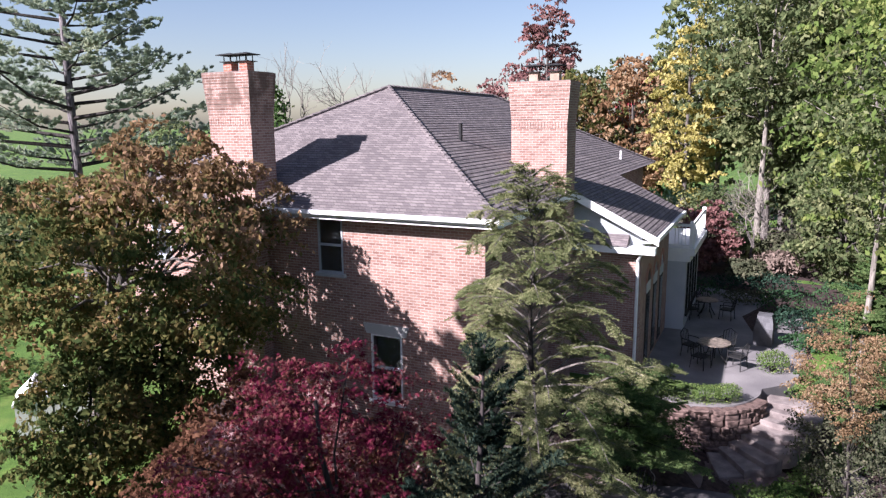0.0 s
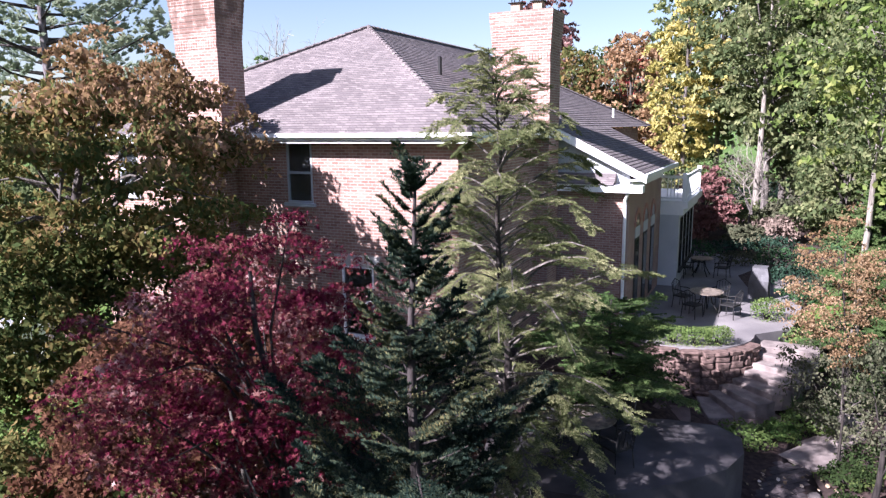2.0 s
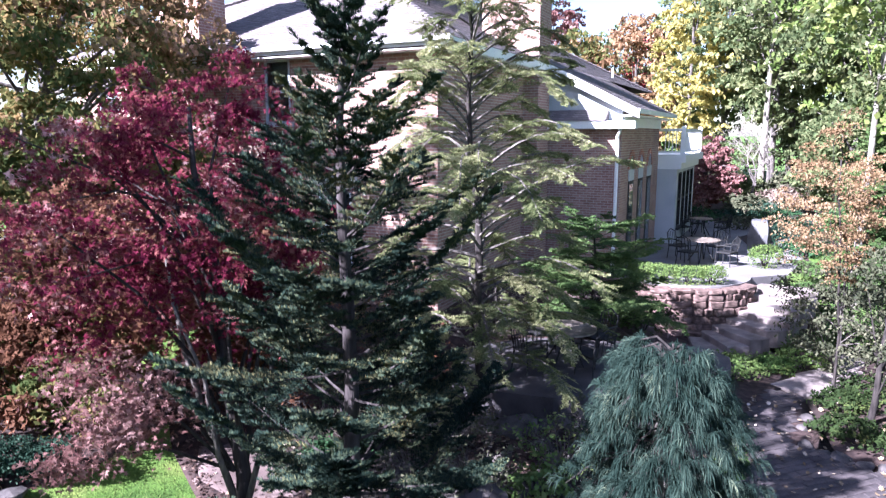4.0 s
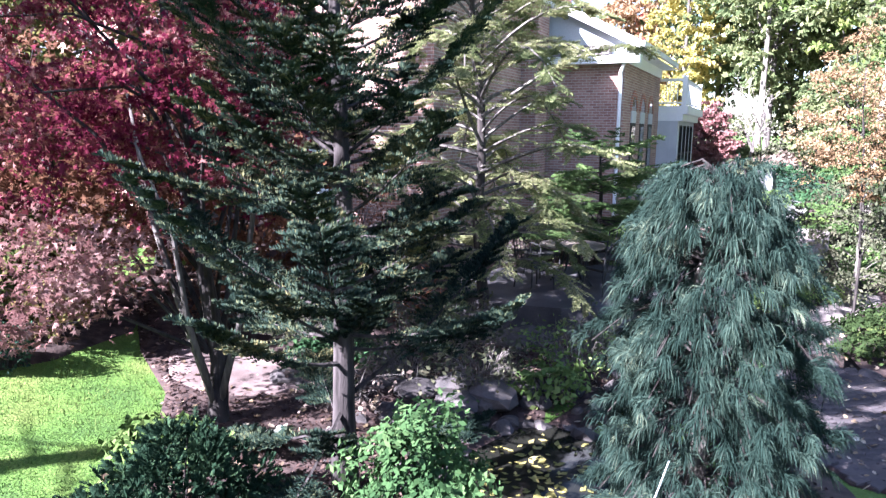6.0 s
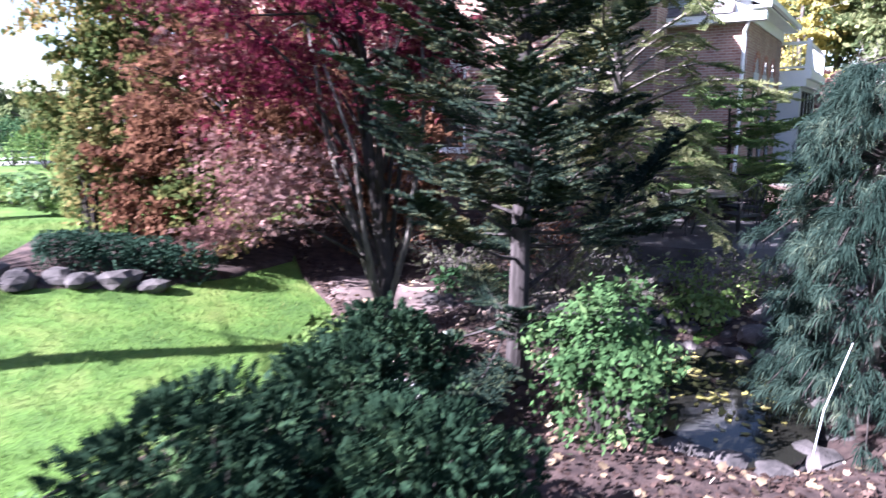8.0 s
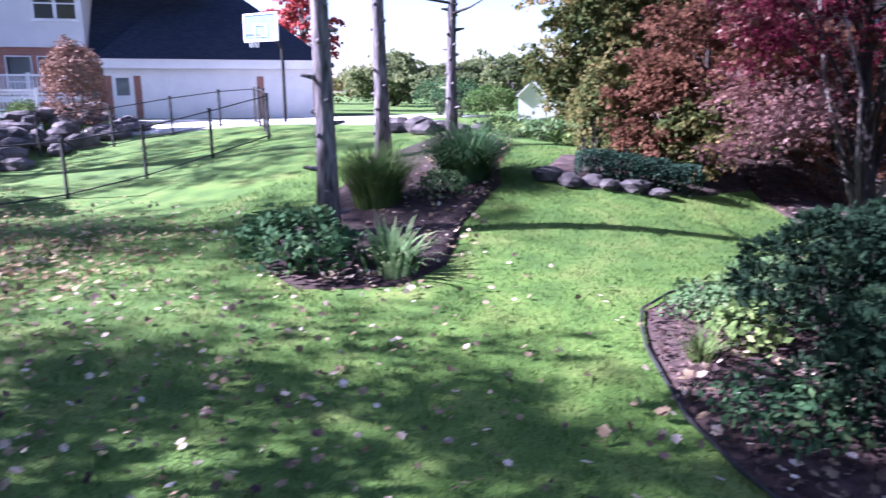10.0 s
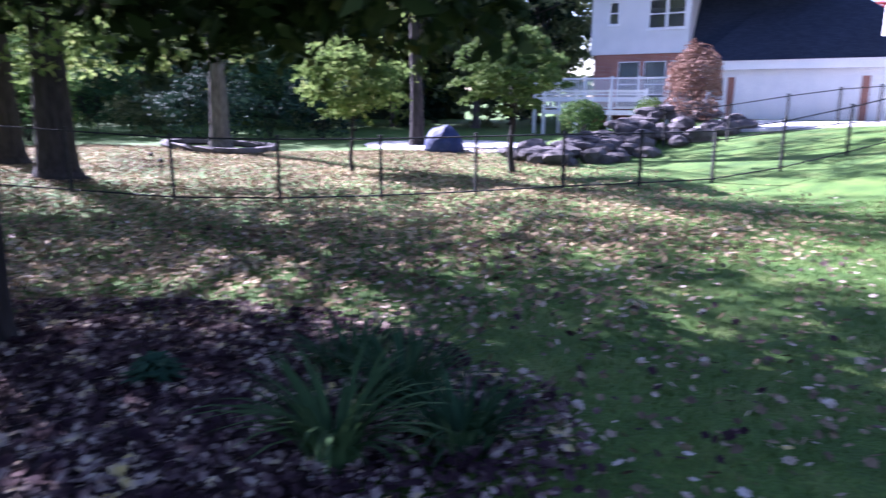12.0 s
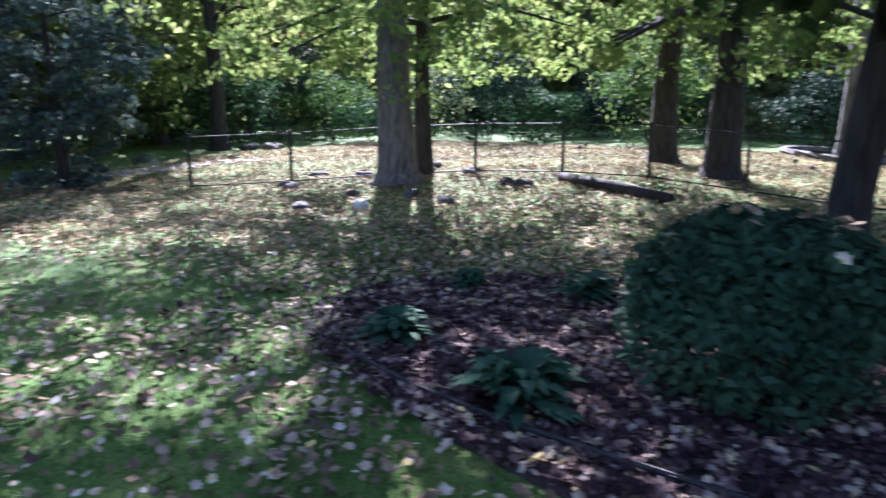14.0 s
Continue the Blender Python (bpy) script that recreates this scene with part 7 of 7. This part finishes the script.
# behind the terrace
grove(((19.1, 44.9, 20, 4.5, "g", 0.19), (23, 42, 21, 5, "g", 0.19), (15.3, 50, 14.8, 2.6, "y", 0.16), (25, 36, 20, 5, "g", 0.19), (29, 40, 22, 5, "g", 0.2), (27, 30, 20, 5, "g", 0.19), (31, 34, 21, 5, "l", 0.2), (30, 48, 22, 5, "g", 0.22), (24, 52, 22, 5, "g", 0.22), (19, 54, 20, 5, "g", 0.22), (21.5, 48, 18, 4.5, "g", 0.22), (27, 46, 19, 5, "l", 0.22), (17.5, 57, 14.5, 4, "g", 0.2), (33, 42, 20, 5, "g", 0.22), (13, 57, 13.5, 3.8, "o", 0.18), (8.5, 58, 12.5, 4.0, "t", 0.18), (3.5, 60, 13, 4.5, "d", 0.18), (-3, 62, 12, 4.5, "o", 0.18), (15, 62, 11.5, 2.5, "r", 0.18), (7, 66, 21, 3, "d", 0.2), (12, 66, 13.5, 4.5, "g", 0.2), (-20, 54, 7, 3.5, "d", 0.2), (-15.5, 50, 7, 3, "l", 0.2), (-24, 56, 4.5, 4, "o", 0.2), (-31, 56, 4.5, 4, "g", 0.2), (-38, 52, 4.5, 4, "g", 0.2), (-45, 48, 5, 4, "g", 0.2)), "woods behind the terrace", clumps=230, per=34)
grove(((13.0, 38.0, 3.9, 1.6, "d", 0.1), (18.5, 34, 6, 2.5, "g", 0.13), (21, 30, 7, 2.8, "g", 0.13), (22, 24, 9, 3, "l", 0.13), (23, 20, 9, 3, "g", 0.13), (21, 38, 6, 2.5, "g", 0.14)), "understorey", 0.48, clumps=210, per=34)
grove(((13.2, 20.6, 15, 3.6, "l", 0.11), (16.5, 21.5, 15, 3.2, "g", 0.12), (17.5, 16.5, 15, 3.5, "l", 0.12)), "garden trees", 0.36, clumps=240, per=38)
broadleaf("orange_tree", 8.9, 15.2, 5.7, (1.0, 1.5), L_ORANGE2, BARK_DARK, "small pale orange multi-stemmed tree beside the steps", 0.022, 150, 80, 0.029, 0.18, 0.2, (-0.45, -0.2), 130)
broadleaf("olive_shrub", 9.6, 16.6, 3.2, (1.2, 1.5), L_OLIVE, BARK, "open grey-green shrub beside the steps", 0.05, 90, 55, 0.045, 0.24, 0.05, (0, 0), 135)
broadleaf("grey_shrub", 8.85, 13.7, 4.0, (1.15, 1.5), L_OLIVE, BARK_DARK, "small open tree with dull olive leaves by the brick walk", 0.06, 90, 50, 0.04, 0.22, 0.1, (0.3, 0.1), 131)
broadleaf("birch", 11.5, 19.8, 12.0, (2.4, 3.2), L_WOOD, BARK_PALE, "pale-barked birch with thin yellow-green crown by the steps", 0.11, 120, 45, 0.08, 0.4, 0.5, (0.4, 0.2), 140)
conifer("green_hemlock", 11.9, 20.2, 5.6, 1.9, L_HEMGREEN, BARK_DARK, "bushy bright green hemlock by the terrace", 0.1, 16, 6, 0.15, 0.5, 0.095, 5, 0.3, 132, 0.6, 0.2, side=2, wild=0.2)
conifer("green_hemlock", 14.2, 23.5, 6.5, 2.0, L_HEMGREEN, BARK_DARK, "bushy bright green hemlock by the terrace", 0.1, 16, 6, 0.15, 0.5, 0.1, 5, 0.3, 133, 0.55, 0.2, side=2, wild=0.2)
conifer("spreading_hemlock", 3.9, 16.3, 2.9, 2.1, L_HEMGREEN, BARK_DARK, "low spreading bright green hemlock below the house", 0.07, 8, 7, -0.05, 0.55, 0.06, 6, 0.5, 134, 0.6, 0.16, side=3, taper=0.5, wild=0.22, bare=0.25)
broadleaf("woodland_tree", 17.6, 42.5, 16, (2.6, 4.2), L_WOOD, BARK_PALE, "slender pale-trunked tree rising from the woodland edge", 0.2, 110, 34, 0.16, 0.45, 0.55, (0.2, 0), 141, "understorey", limbs=10, far=True)
for i, (x, y, q, h) in enumerate(((13.0, 46.0, 2.2, 3.0), (16.5, 47.5, 2.4, 3.4), (20.0, 47.0, 2.4, 3.2), (22.0, 41.0, 2.0, 2.8), (19.5, 38.5, 1.6, 2.2), (24.5, 45.0, 2.4, 3.4), (15.0, 42.5, 1.6, 2.0), (26.0, 34.0, 2.2, 3.2), (22.5, 33.5, 1.8, 2.6), (11.5, 43.0, 1.6, 2.2), (14.4, 35.6, 1.0, 1.1), (16.3, 36.2, 1.1, 1.3), (17.6, 38.6, 1.3, 1.6), (15.6, 39.6, 1.2, 1.5))):
    shrub("wood_shrub", x, y, q, q * 0.9, h, (L_OLIVE, L_WOOD, L_OLIVE, L_BROWN)[i % 4], "dull thicket shrub under the woodland trees", 1300, 0.12, 880 + i, 0.3, group="woodland shrubs")
def bare_tree(x, y, height, label, seed):
    """A leafless tree: limbs that fork four times into fine twigs."""
    r = np.random.default_rng(seed)
    t = thing("bare_tree", pose(x, y, gz(x, y) - 0.1), label, "tree", "bare trees")
    b, twigs = Build(), Build()

    def grow(p, d, ln, w, level):
        e = p + d * ln
        m = p + d * ln * 0.5 + r.normal(size=3) * 0.04 * ln
        (b if level < 2 else twigs).tube([p, m, e], [w, w * 0.8, w * 0.6], 5 if level < 2 else 3, False)
        if level < 5:
            for k in range(3 if level < 4 else 2):
                f = r.uniform(0.45, 1.0)
                grow(p + d * ln * f, unit(d * 0.9 + r.normal(size=3) * 0.48 + np.array([0, 0, 0.15])), ln * r.uniform(0.55, 0.8), w * 0.55, level + 1)

    grow(np.zeros(3), np.array([0, 0, 1.0]), height * 0.36, height * 0.014, 0)
    part("trunk", b, BARK, t)
    tagged(part("branchwork", twigs, BARK_PALE, t), kind="stuff")


broadleaf("woodland_tree", -15.0, 48, 10.5, (3.6, 4.2), L_GREEN, BARK, "round green tree behind the white pine", 0.2, 180, 40, 0.16, 0.5, 0.2, (0, 0), 143, "woods behind the terrace", limbs=14, far=True)
broadleaf("woodland_tree", -21.0, 47, 9.0, (3.4, 3.8), L_WOOD, BARK, "round green tree behind the white pine", 0.2, 160, 40, 0.16, 0.5, 0.2, (0, 0), 144, "woods behind the terrace", limbs=14, far=True)
bare_tree(15.3, 37.2, 6.0, "small leafless grey tree with fine twigs beyond the terrace", 905)
bare_tree(17.2, 40.5, 6.5, "small leafless grey tree with fine twigs beyond the terrace", 906)
bare_tree(-12.8, 48, 15.0, "leafless grey tree with fine twigs behind the house", 901)
bare_tree(-6.0, 54, 15.0, "leafless grey tree with fine twigs behind the house", 902)
bare_tree(-9.5, 57, 15.5, "leafless grey tree with fine twigs behind the house", 904)
bare_tree(-2.0, 57, 15.5, "leafless grey tree with fine twigs behind the house", 903)
# round the drive and behind the garage
grove(((-34, 42, 3.6, 2.4, "g", 0.15), (-28, 38, 3.8, 2.2, "g", 0.14), (-23, 34, 3.6, 1.8, "g", 0.13), (-20, 37, 3.2, 2.0, "t", 0.14), (-16, 37, 3.6, 1.8, "g", 0.13)), "shrubs by the drive", 0.49)
grove(((-39, 31.5, 9.8, 2.4, "r", 0.16), (-56, 12, 14, 4.5, "g", 0.22), (-54, 4, 15, 4.5, "g", 0.22), (-52, -3, 15, 4.5, "g", 0.22)), "trees behind the neighbouring house", clumps=200, per=36)
for i, (x, y, h) in enumerate(((-50, 9, 12), (-49, 2, 13), (-46, -5, 12), (-52, -12, 13))):
    broadleaf("evergreen_tree", x, y, h, (4.2, h * 0.46), L_YEW, BARK_DARK, "dark evergreen tree beyond the neighbouring garden", 0.25, 190, 40, 0.26, 0.8, 0.1, (0, 0), 150 + i, "evergreens", limbs=10, far=True)
# woods beyond the lower lawn
grove(tuple((-50 + 4.4 * i + 2 * math.sin(i * 5), -36 - 5 * math.sin(i * 0.4) + 3 * math.sin(i * 3), 11 + 2 * math.sin(i * 2), 5.0, "llglgtl"[i % 7], 0.2) for i in range(13)), "woods beyond the lawn", 0.47, 190, 34)
grove(tuple((-46 + 2 * math.sin(i * 3), -30 + 5.0 * i, 14 + 2 * math.sin(i * 2), 4.8, "glggl"[i % 5], 0.22) for i in range(9)), "woods beyond the lawn", 0.47, 190, 34)
grove(((-14.0, -30.0, 8.5, 3.2, "l", 0.14), (-18.5, -33.0, 9.5, 3.6, "l", 0.14)), "woods beyond the lawn", 0.47, 190, 34)
for i in range(26):
    a = radians(88 + 4.2 * i)
    d = 33 + 3 * math.sin(i * 2.3)
    x, y = -1 - d * math.sin(a), -6 + d * math.cos(a)
    shrub("undergrowth", x, y, 2.4, 2.0, 3.0 + 1.2 * math.sin(i * 1.7), (L_YEW, L_SHRUB, L_YEW, L_WOOD, L_SHRUB, L_GREEN)[i % 6], "evergreen undergrowth at the wood's edge", 3000, 0.1, 400 + i, 0.3, group="undergrowth")
for i in range(16):
    a = radians(-75 + 7 * i)
    x, y = -14 + 62 * math.sin(a), 4 + 62 * math.cos(a) * 1.15
    shrub("far_thicket", x, y, 5.0, 4.0, 3.2 if i < 9 else 5.0, (L_GREEN, L_TURN, L_SHRUB)[i % 3], "distant thicket of mixed leaves", 1500, 0.3, 450 + i, 0.3, group="far thickets")


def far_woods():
    """A sheet coloured as the deeper woods' shade, far behind the lower lawn's trees."""
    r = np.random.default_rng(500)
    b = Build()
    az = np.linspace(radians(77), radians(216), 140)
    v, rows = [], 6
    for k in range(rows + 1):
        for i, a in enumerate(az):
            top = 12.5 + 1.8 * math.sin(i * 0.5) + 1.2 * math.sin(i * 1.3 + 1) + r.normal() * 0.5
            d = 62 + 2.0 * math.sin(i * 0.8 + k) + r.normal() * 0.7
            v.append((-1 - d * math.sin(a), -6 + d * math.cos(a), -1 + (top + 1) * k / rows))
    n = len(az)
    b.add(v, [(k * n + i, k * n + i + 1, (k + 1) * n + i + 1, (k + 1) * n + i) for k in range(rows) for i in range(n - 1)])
    tagged(part("backdrop", b, WOODSHADE, None), "sheet painted as the shade of deeper woods far behind the lawn", "woods", kind="structure")


# shade put into the colour; the sheet hides sky glow between the trees
WOODSHADE = plain("wood_shade", (0.008, 0.016, 0.009), (0.045, 0.06, 0.028), 0.6, 0.95, fine=4.0, strength=1.0)
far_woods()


# ---- fallen leaves and grass ----
L_CHIP = leaf_mat("bark_chip", [(0.0, (0.018, 0.01, 0.009)), (0.6, (0.06, 0.036, 0.03)), (1.0, (0.2, 0.13, 0.1))], 0.05, patch=3.0)


def inside_all(x, y, poly):
    """Which of the points lie inside an outline."""
    c = np.zeros(len(x), bool)
    for (x0, y0), (x1, y1) in zip(poly, poly[1:] + poly[:1]):
        c ^= ((y0 > y) != (y1 > y)) & (x < (x1 - x0) * (y - y0) / (y1 - y0 + 1e-9) + x0)
    return c



def scatter(name, n, x0, x1, y0, y1, dens, size, mat, label, seed, lift=0.02, lobed=True):
    r = np.random.default_rng(seed)
    x, y = r.uniform(x0, x1, n), r.uniform(y0, y1, n)
    k = r.uniform(size=n) < dens(x, y)
    x, y = x[k], y[k]
    p = np.stack([x, y, ground_z(x, y) + lift + r.uniform(0, 0.02, len(x))], -1)
    part_ = cards(name, lobed_at(p, size, r) if lobed else leaves_at(p, size, r, 0.8))
    ob = part(name, part_, mat, None)
    tagged(ob, label, "leaves", kind="stuff")


def leaf_density(x, y):
    near = np.exp(-(((x + 7.5) / 5.0) ** 2 + ((y + 7) / 5.5) ** 2))
    clump = 0.55 + 0.9 * np.sin(x * 1.3 + 2 * np.sin(y * 0.9)) * np.sin(y * 1.7 + 1.5 * np.sin(x))
    near = near + 0.8 * np.exp(-(((x + 4.0) / 3.2) ** 2 + ((y + 11.5) / 3.2) ** 2)) + 0.7 * np.exp(-(((x + 6.5) / 5.0) ** 2 + ((y + 17.0) / 5.0) ** 2))
    return np.clip(0.05 + 0.06 * smooth(-9, -6, x) * smooth(3.5, -1.0, y) + 0.75 * near * np.clip(clump, 0.15, 1.4), 0, 1)


def far_density(x, y):
    return np.clip(smooth(-5.0, -8.5, x + 0.25 * (y + 8)) * smooth(4.5, -1.5, y - 0.1 * (x + 14)), 0, 1) * 0.9


r_lit = np.random.default_rng(33)


def bed_density(x, y):
    return 1.0 * ((((x + 5.5) / 2.15) ** 2 + ((y + 7.9) / 3.85) ** 2 < 1) | (((x + 4.7) / 1.1) ** 2 + ((y + 4.6) / 1.0) ** 2 < r_lit.uniform(0.4, 1.2, len(x))))


scatter("fallen_leaves", 66000, -13, 1.5, -23, 4.5, leaf_density, 0.038, L_FALLEN, "dry fallen leaves scattered over the lawn", 301, 0.035)
scatter("dark_leaves", 14000, -12, 1.5, -13, 1.5, lambda x, y: 0.6 * leaf_density(x + 1.7, y + 0.6), 0.043, L_LITTER, "dark purple fallen leaves on the lawn", 307, 0.04)
scatter("far_leaves", 105000, -26, -5.0, -26, 4.5, far_density, 0.054, L_CARPET, "tan fallen leaves covering the lawn under the trees", 306, 0.035, False)
scatter("leaf_litter", 25000, -7.7, -3.3, -11.9, -3.5, bed_density, 0.037, L_LITTER, "deep litter of purple and tan leaves in the bed", 303, 0.07)
scatter("bed_leaves", 9000, -7.5, 4.5, 1, 14, lambda x, y: 0.5 * (x > -2.2 - 0.9 * np.maximum(y - 9.4, 0)), 0.045, L_FALLEN, "dry leaves on the mulch bed", 302, 0.07)
scatter("bark_chips", 34000, -4.0, 4.6, 0.9, 13, lambda x, y: 0.9 * inside_all(x, y, GARDEN), 0.03, L_CHIP, "loose brown bark chips on the mulch bed", 308, 0.055, False)
scatter("walk_leaves", 2500, 5, 12, 7, 15, lambda x, y: 0.35 + 0 * x, 0.045, L_FALLEN, "dry leaves on the brick walk", 304, 0.08)
scatter("island_leaves", 2500, -11, -5, 2.4, 11, lambda x, y: 0.8 * (np.abs(x + 5.6 + 0.52 * (y - 2.6)) < 1.1), 0.045, L_FALLEN, "dry leaves on the island bed", 305, 0.07)


# ---- grass ----
def in_beds(x, y):
    a = ((x + 5.4) / 2.05) ** 2 + ((y + 7.9) / 3.75) ** 2 < 1
    b = (np.abs(x + 6.5 + 0.52 * (y - 3.4)) < 1.3) & (y > 2.3) & (y < 11.3)
    c = inside_all(x, y, GARDEN) | inside_all(x, y, HEDGEBED)
    c |= (x > 0.3) & (y > 1.5)
    return a | b | c


def grass(n, x0, x1, y0, y1, height, seed, name):
    r = np.random.default_rng(seed)
    x, y = r.uniform(x0, x1, n), r.uniform(y0, y1, n)
    k = ~in_beds(x, y)
    x, y = x[k], y[k]
    n = len(x)
    p = np.stack([x, y, ground_z(x, y)], -1)
    az = r.uniform(0, 6.28, n)
    w = np.stack([np.cos(az), np.sin(az), 0 * az], -1) * 0.006
    h = height * r.uniform(0.5, 1.2, (n, 1))
    tip = p + np.stack([r.normal(size=n) * 0.025, r.normal(size=n) * 0.025, 0 * x], -1) + np.array([0, 0, 1.0]) * h
    tagged(part(name, cards(name, np.stack([p - w, p + w, tip], 1)), L_GRASS, None), "mown green lawn grass", "grass", kind="stuff")


grass(150000, -11.5, 2.5, -14, 10.0, 0.055, 310, "lawn_grass")


# ---- pavers of the brick walk ----
def inside(x, y, poly):
    c = False
    for (x0, y0), (x1, y1) in zip(poly, poly[1:] + poly[:1]):
        if (y0 > y) != (y1 > y) and x < (x1 - x0) * (y - y0) / (y1 - y0) + x0:
            c = not c
    return c


def build_pavers(host):
    r = np.random.default_rng(321)
    meshes = []
    for k in range(4):
        b = Build()
        w, d = 0.098 + 0.004 * k, 0.068
        j = r.normal(size=(4, 2)) * 0.005
        base = [(-w, -d), (w, -d), (w, d), (-w, d)]
        v = [(x, y, -0.05) for x, y in base] + [(x + e[0], y + e[1], 0.012) for (x, y), e in zip(base, j)] + [(x * 0.9, y * 0.87, 0.022) for x, y in base]
        b.add(v, [(8, 9, 10, 11)] + [(q + i, q + (i + 1) % 4, q + 4 + (i + 1) % 4, q + 4 + i) for q in (0, 4) for i in range(4)])
        me = b.mesh("paver")
        me.materials.append(PAVER)
        meshes.append(me)
    rest, count = Build(), 0
    ca, sa = math.cos(radians(24)), math.sin(radians(24))
    for row in range(-10, 64):
        for col in range(-12, 46):
            u, v = col * 0.21 + 0.105 * (row % 2), row * 0.148
            x, y = 4.6 + u * ca - v * sa, 6.4 + u * sa + v * ca
            if not inside(x, y, walk_outline):
                continue
            m = pose(x, y, gz(x, y) + 0.042 + r.normal() * 0.004, r.normal() * 1.5, r.normal() * 1.5, 24 + r.normal() * 1.5)
            near = 5.6 < x < 8.4 and 8.6 < y < 11.6 and count < 300
            me = meshes[(row * 3 + col) % 4]
            if near:
                ob = new("paver", me)
                ob.matrix_basis = m
                ob.parent = host
                count += 1
            else:
                rest.add([m @ q.co for q in me.vertices], [tuple(f.vertices) for f in me.polygons])
    tagged(part("paver_field", rest, PAVER, host), kind="stuff")


build_pavers(brick_walk)
